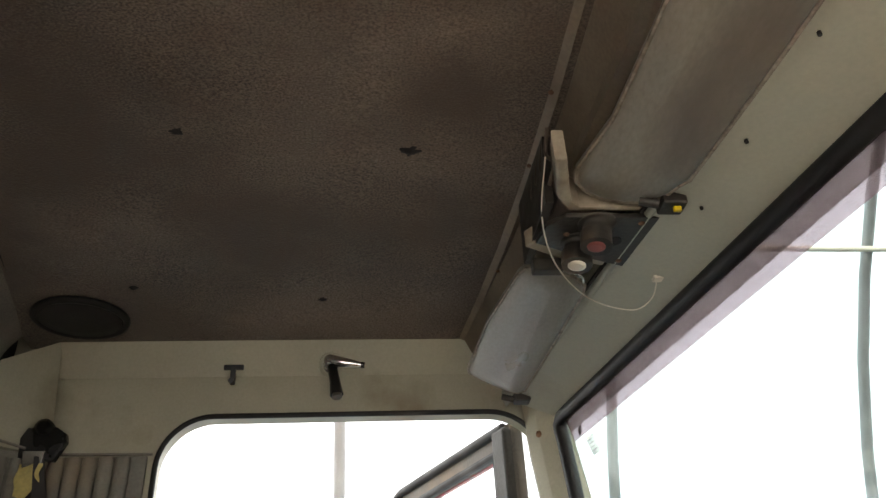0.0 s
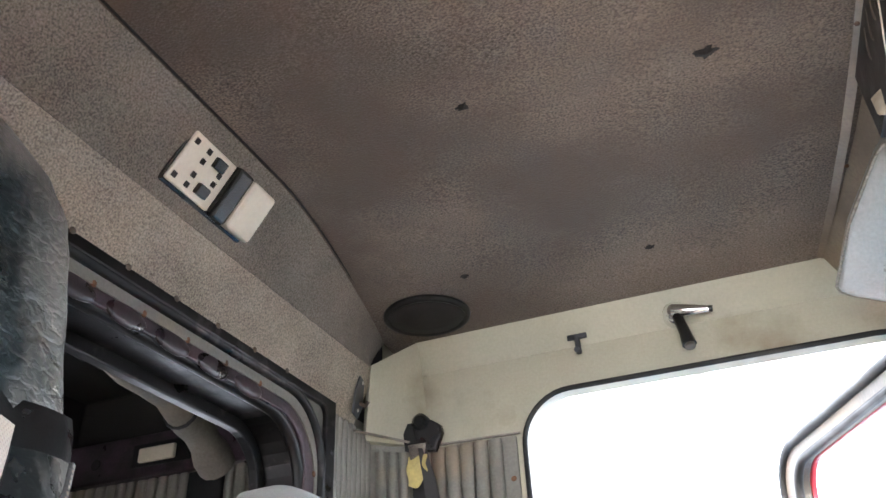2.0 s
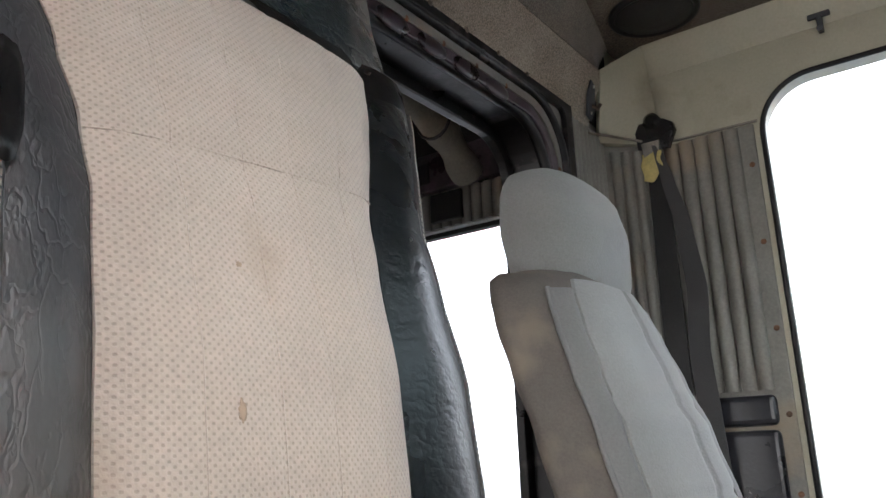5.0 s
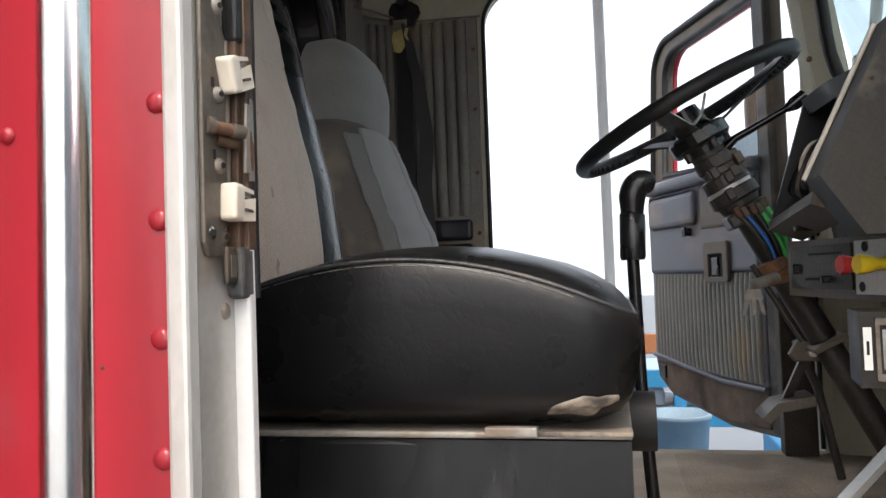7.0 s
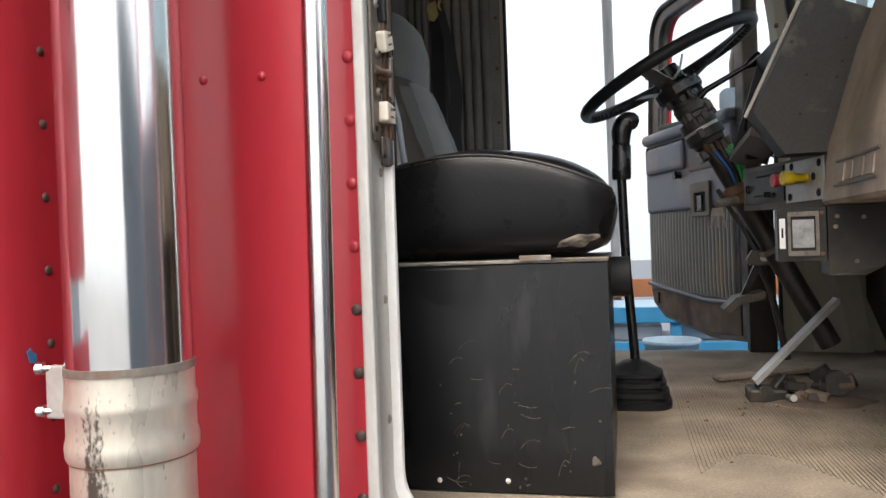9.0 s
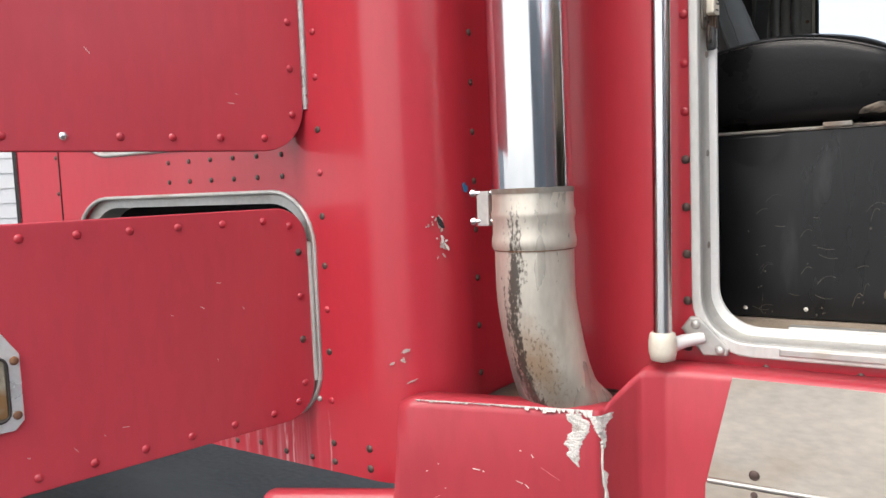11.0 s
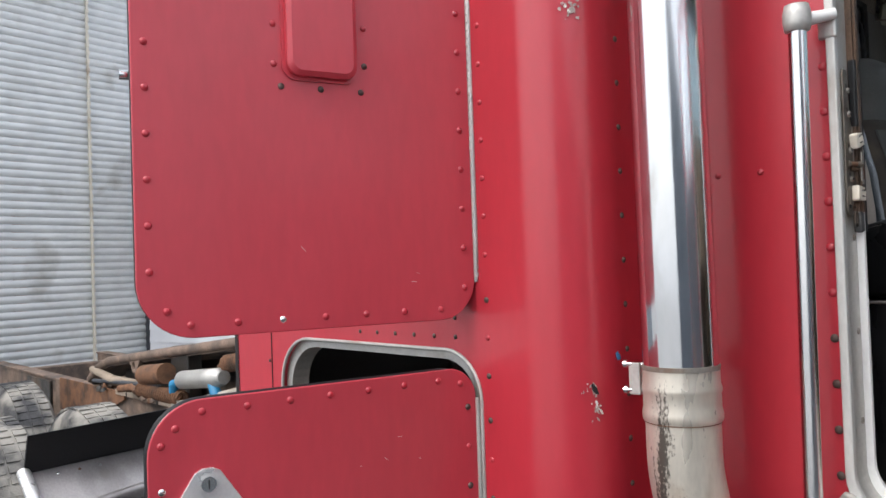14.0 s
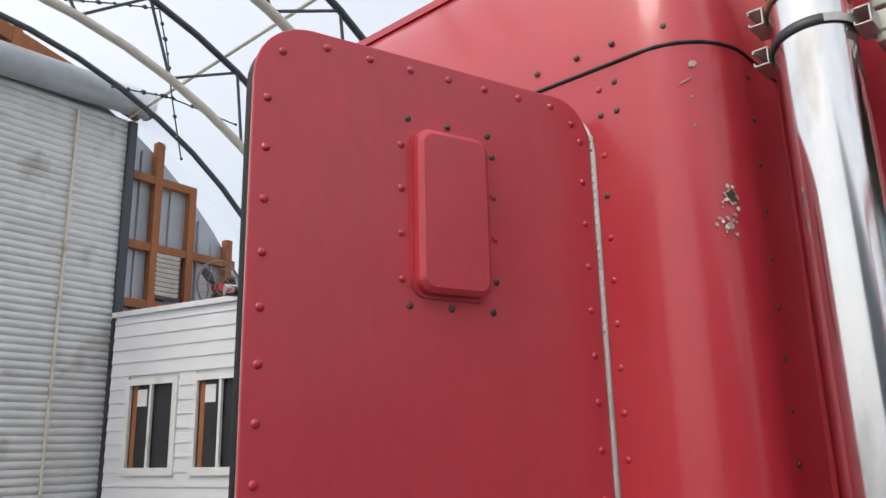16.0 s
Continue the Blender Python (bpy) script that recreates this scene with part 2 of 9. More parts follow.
DASH = mat("dark_brown_dash_plastic", (0.017, 0.0145, 0.0122), 0.5, var=0.22, scale=9, fine=140, bump=0.25, dirt=(0.075, 0.058, 0.043), dirt_amount=0.22, spec=0.3)
PODM = mat("dusty_dark_pod", (0.03, 0.028, 0.024), 0.6, var=0.25, scale=10, fine=220, bump=0.35, dirt=(0.1, 0.085, 0.065), dirt_amount=0.12, dirt_scale=16, spec=0.4, rvar=0.08)
DASHTAN = mat("tan_dusty_dash_face", (0.32, 0.255, 0.195), 0.62, var=0.22, scale=8, bump=0.18, dirt=(0.12, 0.094, 0.07), dirt_amount=0.3, dirt_scale=5, stretch=(1, 1, 0.5))
DASHG = mat("dusty_grey_dash", (0.1, 0.081, 0.062), 0.55, var=0.22, scale=8, bump=0.15, dirt=(0.175, 0.13, 0.09), dirt_amount=0.34, stretch=(1, 1, 0.5))
PURPLE = mat("dull_purple_primer", (0.062, 0.042, 0.053), 0.34, var=0.35, scale=14, bump=0.15, dirt=(0.012, 0.011, 0.012), dirt_amount=0.5, dirt_scale=8)
# Near-black: holes and the sleeper's inside carry their shade in this colour.
DARK = mat("near_black_cavity_shade", (0.02, 0.018, 0.018), 0.9, var=0.25, bump=0.2)
CANVAS = mat("grey_duct_cloth", (0.17, 0.155, 0.13), 0.8, var=0.18, scale=16, bump=0.4)
YELLOW = mat("yellow_plastic", (0.75, 0.52, 0.02), 0.35, var=0.06, bump=0.02, dirt=(0.3, 0.2, 0.05), dirt_amount=0.1)
REDKNOB = mat("red_plastic", (0.55, 0.03, 0.035), 0.35, var=0.06, bump=0.02)
DULLRED = mat("dull_red_button", (0.26, 0.07, 0.06), 0.5, var=0.1, bump=0.02)
YTAG = mat("yellow_tag", (0.52, 0.43, 0.17), 0.7, var=0.15, scale=30, bump=0.1)
BELT = mat("black_webbing", (0.035, 0.034, 0.035), 0.7, var=0.15, scale=20, fine=500, bump=0.5)
BLUE = mat("blue_plastic", (0.03, 0.22, 0.42), 0.5, var=0.12, bump=0.05)
PALEBLUE = mat("pale_blue_plastic", (0.3, 0.42, 0.5), 0.5, var=0.1, bump=0.05)
GREEN = mat("green_cable", (0.05, 0.45, 0.1), 0.4, var=0.05, bump=0)
BLUEW = mat("blue_cable", (0.02, 0.12, 0.4), 0.4, var=0.05, bump=0)
TIMBER = mat("orange_brown_timber", (0.3, 0.115, 0.045), 0.8, var=0.2, scale=6, bump=0.2, stretch=(1, 1, 0.2))
SIDING = mat("white_vinyl_siding", (0.74, 0.75, 0.77), 0.5, var=0.03, scale=3, bump=0.03)
SHEET = mat("grey_metal_cladding", (0.42, 0.44, 0.47), 0.45, 0.2, var=0.06, scale=3, bump=0.03)
SIDEW = mat("dull_grey_cladding", (0.17, 0.185, 0.205), 0.6, var=0.2, scale=0.6, bump=0.03)
GALV = mat("weathered_galvanised_slats", (0.66, 0.665, 0.65), 0.45, 0.15, var=0.1, scale=5, bump=0.08, dirt=(0.4, 0.385, 0.35), dirt_amount=0.1, dirt_scale=2.5)
DRUMG = mat("dull_galvanised_drum", (0.42, 0.45, 0.47), 0.5, 0.3, var=0.14, scale=4, bump=0.05, dirt=(0.25, 0.24, 0.22), dirt_amount=0.2, dirt_scale=4)
STEELD = mat("dark_steel_tube", (0.07, 0.075, 0.085), 0.5, 0.4, var=0.15, bump=0.08)
PIPE = mat("cream_steel_pipe", (0.6, 0.56, 0.48), 0.5, var=0.08, bump=0.05)
CONCRETE = mat("dark_concrete", (0.046, 0.049, 0.053), 0.7, var=0.4, scale=1.6, fine=40, bump=0.3, dirt=(0.085, 0.088, 0.09), dirt_amount=0.25, dirt_scale=1.4, stretch=(0.5, 1, 1))
TYRE = mat("muddy_tyre_rubber", (0.06, 0.06, 0.062), 0.85, var=0.4, scale=20, fine=120, bump=0.9, dirt=(0.36, 0.34, 0.3), dirt_amount=0.72, dirt_scale=6)
GUARD = mat("brushed_steel_guard", (0.4, 0.375, 0.37), 0.36, 0.65, var=0.14, scale=5, bump=0.05, dirt=(0.2, 0.18, 0.17), dirt_amount=0.25, stretch=(0.3, 1, 1))
CHASSIS = mat("rusty_chassis", (0.19, 0.135, 0.103), 0.85, var=0.4, scale=12, bump=0.5, dirt=(0.085, 0.068, 0.058), dirt_amount=0.4, dirt_scale=7)
GREASE = mat("dark_greasy_steel", (0.04, 0.035, 0.03), 0.5, 0.2, var=0.3, scale=15, bump=0.3, dirt=(0.2, 0.14, 0.1), dirt_amount=0.2)
PANEDK = mat("dark_window_pane", (0.03, 0.032, 0.035), 0.08, var=0.1, bump=0)
PAPER = mat("white_paper", (0.8, 0.8, 0.8), 0.8, var=0.03, bump=0)
FAN = mat("dusty_fan_metal", (0.2, 0.17, 0.15), 0.6, var=0.2, bump=0.1)
CHIP = mat("chipped_white_filler", (0.74, 0.71, 0.66), 0.85, var=0.1, scale=60, fine=420, fvar=0.22, bump=0.8, dirt=(0.4, 0.34, 0.3), dirt_amount=0.16, dirt_scale=70)
CHIPG = mat("grey_primer_chip", (0.42, 0.34, 0.31), 0.8, var=0.3, scale=90, bump=0.5)
STREAK = mat("chalky_red_streak", (0.56, 0.17, 0.18), 0.7, var=0.3, scale=80, bump=0.1)
RIVDK = mat("dull_dark_rivet", (0.11, 0.075, 0.065), 0.5, 0.4, var=0.2, bump=0.1)


def see_through(name, color, clear, gloss_rough=0.03, body="translucent", stain=(1, 1, 1)):
    m = bpy.data.materials.new(name)
    m.use_nodes = True
    n, l = m.node_tree.nodes, m.node_tree.links
    n.remove(n["Principled BSDF"])
    t = n.new("ShaderNodeBsdfTransparent")
    t.inputs["Color"].default_value = (*stain, 1)
    g = n.new("ShaderNodeBsdfTranslucent" if body == "translucent" else "ShaderNodeBsdfGlossy")
    g.inputs["Color"].default_value = (*color, 1)
    if body != "translucent":
        g.inputs["Roughness"].default_value = gloss_rough
    mix = n.new("ShaderNodeMixShader")
    mix.inputs[0].default_value = clear
    l.new(g.outputs[0], mix.inputs[1])
    l.new(t.outputs[0], mix.inputs[2])
    l.new(mix.outputs[0], n["Material Output"].inputs[0])
    return m


class Stains:
    """Lays stains with a shape of their own over a material made by mat()."""

    def __init__(self, m):
        self.n, self.l = m.node_tree.nodes, m.node_tree.links
        self.b = self.n["Principled BSDF"]
        self.geo = self.n.new("ShaderNodeNewGeometry")
        sep = self.n.new("ShaderNodeSeparateXYZ")
        self.l.new(self.geo.outputs["Position"], sep.inputs[0])
        self.x, self.y, self.z = sep.outputs["X"], sep.outputs["Y"], sep.outputs["Z"]

    def op(self, kind, a, c=0.0):
        k = self.n.new("ShaderNodeMath")
        k.operation = kind
        for i, q in enumerate((a, c)):
            if isinstance(q, (int, float)):
                k.inputs[i].default_value = q
            else:
                self.l.new(q, k.inputs[i])
        return k.outputs[0]

    def rng(self, sock, lo, hi, a=0.0, z=1.0):
        r = self.n.new("ShaderNodeMapRange")
        r.inputs["From Min"].default_value, r.inputs["From Max"].default_value = lo, hi
        r.inputs["To Min"].default_value, r.inputs["To Max"].default_value = a, z
        self.l.new(sock, r.inputs["Value"])
        return r.outputs[0]

    def hump(self, sock, mid, half):
        return self.rng(self.op("ABSOLUTE", self.op("SUBTRACT", sock, mid)), half, half * 0.15)

    def noise(self, scale, stretch=(1, 1, 1), detail=6):
        mp = self.n.new("ShaderNodeMapping")
        mp.inputs["Scale"].default_value = stretch
        self.l.new(self.geo.outputs["Position"], mp.inputs["Vector"])
        t = self.n.new("ShaderNodeTexNoise")
        t.inputs["Scale"].default_value, t.inputs["Detail"].default_value = scale, detail
        self.l.new(mp.outputs[0], t.inputs["Vector"])
        return t.outputs["Fac"]

    def lay(self, mask, colour, most=1.0):
        mix = self.n.new("ShaderNodeMix")
        mix.data_type = "RGBA"
        mix.inputs["B"].default_value = (*colour, 1)
        self.l.new(self.b.inputs["Base Color"].links[0].from_socket, mix.inputs["A"])
        self.l.new(self.op("MULTIPLY", mask, most), mix.inputs["Factor"])
        self.l.new(mix.outputs["Result"], self.b.inputs["Base Color"])


def worn_leather(name, color, depth, dust_from):
    """Blue-black vinyl with a net of soft creases; dust rubbed into the top edge and the outer side."""
    m = mat(name, color, 0.3, var=0.2, scale=10, fine=300, bump=0.08, spec=0.45, rvar=0.05)
    k = Stains(m)
    crease = None
    for sc, st, w in ((11, (1, 1.2, 1.7), 1.0), (23, (1, 0.8, 1.5), 0.7), (44, (1, 1, 1.3), 0.4)):
        r = k.op("MULTIPLY", k.rng(k.op("ABSOLUTE", k.op("SUBTRACT", k.noise(sc, st, 3), 0.5)), 0.0, 0.06), w)
        crease = r if crease is None else k.op("ADD", crease, r)
    bp = k.n.new("ShaderNodeBump")
    bp.inputs["Strength"].default_value, bp.inputs["Distance"].default_value = depth, 0.0035
    k.l.new(crease, bp.inputs["Height"])
    k.l.new(k.b.inputs["Normal"].links[0].from_socket, bp.inputs["Normal"])
    k.l.new(bp.outputs[0], k.b.inputs["Normal"])
    edge = k.op("MULTIPLY", k.op("MAXIMUM", k.rng(k.z, 2.49, 2.58, 0.0, 0.5), k.rng(k.y, 0.565, 0.65, 0.0, 0.42)), k.rng(k.z, dust_from, dust_from + 0.08))
    rubbed = k.op("ADD", k.op("MULTIPLY", k.noise(15, (1, 1, 0.45)), 0.7), k.op("MULTIPLY", k.noise(90, (1, 1, 0.3), 3), 0.3))
    k.lay(k.rng(k.op("ADD", rubbed, edge), 0.6, 0.9), (0.24, 0.228, 0.21), 0.8)
    k.lay(k.op("MULTIPLY", k.rng(k.noise(180, (1, 1, 0.5), 3), 0.63, 0.7), k.rng(edge, 0.1, 0.35)), (0.3, 0.28, 0.25), 0.6)
    return m


VINYLW = worn_leather("creased_blue_black_vinyl", (0.016, 0.0245, 0.028), 0.5, 1.9)
VINYLS = worn_leather("scuffed_bolster_vinyl", (0.009, 0.0115, 0.013), 0.1, 2.08)


def heat_stained(name):
    """Pale exhaust steel: soot that has run down one flank, a faint brown heat bloom lower down, grey at the foot."""
    m = mat(name, (0.6, 0.56, 0.48), 0.36, 0.45, var=0.08, scale=22, bump=0.08, stretch=(1, 1, 0.35), dirt=(0.42, 0.36, 0.28), dirt_amount=0.12, dirt_scale=14)
    k = Stains(m)
    # how far round the pipe: -1 on the rear flank, 1 on the front flank, following the bend
    bent = k.op("MULTIPLY", k.op("POWER", k.op("MAXIMUM", k.op("SUBTRACT", 1.37, k.z), 0.0), 2.0), 1.9)
    across = k.op("ADD", k.op("MULTIPLY", k.op("ADD", k.x, 0.474), 0.848), k.op("MULTIPLY", k.op("ADD", k.y, 0.18), 0.53))
    s = k.op("MULTIPLY", k.op("SUBTRACT", across, bent), 16.0)
    grit = k.noise(260, (1, 1, 0.6), 3)
    bloom = k.op("MULTIPLY", k.hump(s, -0.25, 0.75), k.hump(k.z, 1.285, 0.1))
    k.lay(k.rng(k.op("ADD", k.op("MULTIPLY", k.noise(45), 0.5), k.op("MULTIPLY", bloom, 0.62)), 0.35, 0.85), (0.36, 0.215, 0.115), 0.75)
    k.lay(k.op("MULTIPLY", k.rng(grit, 0.56, 0.66), k.rng(bloom, 0.1, 0.6)), (0.16, 0.09, 0.05), 0.6)
    # grey flanks and foot
    k.lay(k.op("MULTIPLY", k.rng(k.z, 1.29, 1.205), k.rng(k.noise(30, (1, 1, 0.5)), 0.3, 0.6, 0.5, 1.0)), (0.17, 0.15, 0.125), 0.85)
    k.lay(k.op("MULTIPLY", k.rng(s, -0.55, -0.95), k.rng(k.z, 1.42, 1.28)), (0.2, 0.19, 0.18), 0.8)
    # soot streaks
    wide = k.op("MULTIPLY", k.hump(k.op("ADD", s, k.rng(k.z, 1.24, 1.47, 0.68, 0.52)), 0.0, 0.34), k.rng(k.z, 1.545, 1.45, 0.35, 1.0))
    run = k.noise(120, (1, 1, 0.12), 5)
    k.lay(k.rng(k.op("ADD", k.op("ADD", k.op("MULTIPLY", run, 0.55), k.op("MULTIPLY", grit, 0.45)), k.op("MULTIPLY", wide, 0.3)), 0.66, 0.78), (0.05, 0.04, 0.032), 0.9)
    return m


def streaked_red(name):
    """The red paint with chalky pale runs down from the hatch corner."""
    m = mat(name, (0.48, 0.029, 0.046), 0.34, var=0.05, scale=3, fine=60, bump=0.015, coat=0.5, stretch=(1, 1, 0.3), rvar=0.06)
    k = Stains(m)
    runs = k.noise(70, (1, 1, 0.05), 3)
    low = k.op("MULTIPLY", k.rng(k.z, 1.24, 1.1), k.rng(k.x, -0.83, -0.88))
    k.lay(k.op("MULTIPLY", k.rng(runs, 0.48, 0.7), low), (0.6, 0.25, 0.27), 0.55)
    for x, half, z1, most in ((-0.932, 0.006, 1.2, 0.7), (-0.914, 0.0035, 1.19, 0.8), (-0.826, 0.0028, 1.2, 0.55), (-1.03, 0.003, 1.17, 0.4), (-1.005, 0.002, 1.17, 0.3)):
        wob = k.op("ADD", k.x, k.rng(k.noise(20, (1, 1, 0.6), 3), 0.3, 0.7, -0.003, 0.003))
        k.lay(k.op("MULTIPLY", k.op("MULTIPLY", k.hump(wob, x, half), k.rng(k.z, z1, z1 - 0.06)), k.rng(k.noise(160, (1, 1, 0.25), 3), 0.36, 0.62)), (0.68, 0.42, 0.42), most)
    return m


REDRUN = streaked_red("streaked_red_paint")
HOTSTEEL = heat_stained("stained_exhaust_steel")

FILM = see_through("white_roof_film", (0.9, 0.92, 0.95), 0.62)
TINT = see_through("dusty_tint_band", (0.5, 0.4, 0.4), 0.85, stain=(0.33, 0.275, 0.28))
TINT2 = see_through("pale_tint_edge", (0.6, 0.5, 0.52), 0.85, stain=(0.62, 0.55, 0.58))
PAPERT = see_through("thin_paper_label", (0.9, 0.9, 0.88), 0.3)
SCREEN = see_through("tinted_windscreen_glass", (0.7, 0.75, 0.75), 0.93, body="glossy", stain=(0.72, 0.79, 0.79))
GLASS = see_through("clear_glass", (0.8, 0.85, 0.85), 0.93, body="glossy")

# ---- builders ----


def bmesh_new():
    return bmesh.new()


def add_box(bm, x0, x1, y0, y1, z0, z1, bev=0.0, seg=2, m=None):
    r = bmesh.ops.create_cube(bm, size=1)
    vs = r["verts"]
    bmesh.ops.scale(bm, vec=(abs(x1 - x0), abs(y1 - y0), abs(z1 - z0)), verts=vs)
    bmesh.ops.translate(bm, vec=((x0 + x1) / 2, (y0 + y1) / 2, (z0 + z1) / 2), verts=vs)
    if bev:
        es = {e for v in vs for e in v.link_edges}
        g = bmesh.ops.bevel(bm, geom=list(es), offset=bev, segments=seg, affect="EDGES", profile=0.5)
        vs = list({v for f in g["faces"] for v in f.verts} | {v for v in vs if v.is_valid})
    if m is not None:
        bmesh.ops.transform(bm, matrix=m, verts=[v for v in vs if v.is_valid])
    return bm


def box(x0, x1, y0, y1, z0, z1, bev=0.003, seg=2, m=None):
    return add_box(bmesh.new(), x0, x1, y0, y1, z0, z1, bev, seg, m)


def crisp(faces):
    """Keeps the shading of these faces apart from their neighbours'."""
    for f in faces:
        for e in f.edges:
            e.smooth = False


def add_tube(bm, pts, r, seg=10, closed=False, caps=True, squash=None):
    """A round bar swept along points; r is one radius or one for each point. squash: (direction, factor)."""
    pts = [Vector(p) for p in pts]
    n = len(pts)
    rs = r if isinstance(r, (list, tuple)) else [r] * n
    rings, up = [], None
    for i, p in enumerate(pts):
        a = pts[(i - 1) % n] if (closed or i > 0) else p
        b = pts[(i + 1) % n] if (closed or i < n - 1) else p
        d = (b - a).normalized()
        if up is None:
            up = d.orthogonal().normalized()
        up = (up - d * up.dot(d)).normalized()
        side = d.cross(up)
        ring = []
        for k in range(seg):
            t = 2 * math.pi * k / seg
            o = up * math.cos(t) + side * math.sin(t)
            if squash:
                s = Vector(squash[0])
                o = o - s * o.dot(s) * (1 - squash[1])
            ring.append(bm.verts.new(p + o * rs[i]))
        rings.append(ring)
    for i in range(n if closed else n - 1):
        a, b = rings[i], rings[(i + 1) % n]
        off = 0
        if closed and i == n - 1:
            off = min(range(seg), key=lambda k: (a[0].co - b[k].co).length)
        for k in range(seg):
            f = bm.faces.new((a[k], a[(k + 1) % seg], b[(k + 1 + off) % seg], b[(k + off) % seg]))
            f.smooth = True
    if caps and not closed:
        crisp([bm.faces.new(rings[0][::-1]), bm.faces.new(rings[-1])])
    return bm


def tube(pts, r, seg=10, **k):
    return add_tube(bmesh.new(), pts, r, seg, **k)


def cyl(p, q, r, seg=16, r2=None):
    return add_tube(bmesh.new(), [p, q], [r, r if r2 is None else r2], seg)


def add_loft(bm, loops, caps=True, smooth=True):
    rings = [[bm.verts.new(p) for p in loop] for loop in loops]
    n = len(rings[0])
    for a, b in zip(rings, rings[1:]):
        for k in range(n):
            f = bm.faces.new((a[k], a[(k + 1) % n], b[(k + 1) % n], b[k]))
            f.smooth = smooth
    if caps:
        crisp([bm.faces.new(rings[0][::-1]), bm.faces.new(rings[-1])])
    bmesh.ops.recalc_face_normals(bm, faces=bm.faces)
    return bm


def loft(loops, **k):
    return add_loft(bmesh.new(), loops, **k)


def add_sheet(bm, fn, nu, nv, offset):
    """A sheet fn(u, v), u and v from 0 to 1, with a thickness given by the vector or number offset."""
    top = [[Vector(fn(i / nu, j / nv)) for j in range(nv + 1)] for i in range(nu + 1)]
    def off(i, j):
        if not isinstance(offset, (int, float)):
            return Vector(offset)
        a = top[min(i + 1, nu)][j] - top[max(i - 1, 0)][j]
        b = top[i][min(j + 1, nv)] - top[i][max(j - 1, 0)]
        return a.cross(b).normalized() * offset
    va = [[bm.verts.new(p) for p in row] for row in top]
    vb = [[bm.verts.new(top[i][j] + off(i, j)) for j in range(nv + 1)] for i in range(nu + 1)]
    for i in range(nu):
        for j in range(nv):
            for g in ((va[i][j], va[i + 1][j], va[i + 1][j + 1], va[i][j + 1]), (vb[i][j + 1], vb[i + 1][j + 1], vb[i + 1][j], vb[i][j])):
                bm.faces.new(g).smooth = True
    rim = []
    for i in range(nu):
        rim.append(bm.faces.new((va[i + 1][0], va[i][0], vb[i][0], vb[i + 1][0])))
        rim.append(bm.faces.new((va[i][nv], va[i + 1][nv], vb[i + 1][nv], vb[i][nv])))
    for j in range(nv):
        rim.append(bm.faces.new((va[0][j], va[0][j + 1], vb[0][j + 1], vb[0][j])))
        rim.append(bm.faces.new((va[nu][j + 1], va[nu][j], vb[nu][j], vb[nu][j + 1])))
    crisp(rim)
    bmesh.ops.recalc_face_normals(bm, faces=bm.faces)
    return bm


def sheet(fn, nu, nv, offset):
    return add_sheet(bmesh.new(), fn, nu, nv, offset)


def rrect(a0, a1, b0, b1, r, n=6):
    """A rectangle with round corners, as 2D points; r is one radius or four (a1b1, a0b1, a0b0, a1b0)."""
    rs = r if isinstance(r, (list, tuple)) else [r] * 4
    out = []
    for (ca, cb, q), rr in zip(((a1, b1, 0), (a0, b1, 1), (a0, b0, 2), (a1, b0, 3)), rs):
        sa, sb = (-1 if q in (0, 3) else 1), (-1 if q in (0, 1) else 1)
        for k in range(n + 1):
            t = math.pi / 2 * (q + k / n)
            out.append((ca + sa * rr + rr * math.cos(t), cb + sb * rr + rr * math.sin(t)))
    return out


def plate(outline, to3d, depth, holes=(), bev=0.0):
    """A flat plate cut from 2D outlines: to3d(a, b) gives the place, depth a vector of its thickness."""
    bm = bmesh.new()
    edges = []
    for loop in (outline, *holes):
        vs = [bm.verts.new(to3d(*p)) for p in loop]
        edges += [bm.edges.new((vs[i], vs[(i + 1) % len(vs)])) for i in range(len(vs))]
    if holes:
        bmesh.ops.triangle_fill(bm, edges=edges, use_beauty=True, use_dissolve=False)
    else:
        bm.faces.new(bm.verts[:])
    r = bmesh.ops.extrude_face_region(bm, geom=bm.faces[:])
    bmesh.ops.translate(bm, vec=depth, verts=[g for g in r["geom"] if isinstance(g, bmesh.types.BMVert)])
    bmesh.ops.recalc_face_normals(bm, faces=bm.faces)
    if bev:
        d = Vector(depth).normalized()
        es = [e for e in bm.edges if len(e.link_faces) == 2 and e.calc_face_angle(0) > 0.9 and abs((e.verts[1].co - e.verts[0].co).normalized().dot(d)) < 0.5]
        bmesh.ops.bevel(bm, geom=es, offset=bev, segments=2, affect="EDGES", profile=0.5)
    return bm


def add_dome(bm, p, nrm, r, h, seg=8, rings=2):
    nrm = Vector(nrm).normalized()
    u = nrm.orthogonal().normalized()
    w = nrm.cross(u)
    p = Vector(p)
    prev = None
    for i in range(rings):
        t = math.pi / 2 * i / rings
        ring = [bm.verts.new(p + (u * math.cos(2 * math.pi * k / seg) + w * math.sin(2 * math.pi * k / seg)) * r * math.cos(t) + nrm * h * math.sin(t)) for k in range(seg)]
        if prev:
            for k in range(seg):
                bm.faces.new((prev[k], prev[(k + 1) % seg], ring[(k + 1) % seg], ring[k])).smooth = True
        prev = ring
    tip = bm.verts.new(p + nrm * h)
    for k in range(seg):
        bm.faces.new((prev[k], prev[(k + 1) % seg], tip)).smooth = True
    return bm


def world_of(ob):
    m = ob.matrix_basis.copy()
    if ob.parent:
        m = world_of(ob.parent) @ ob.matrix_parent_inverse @ m
    return m


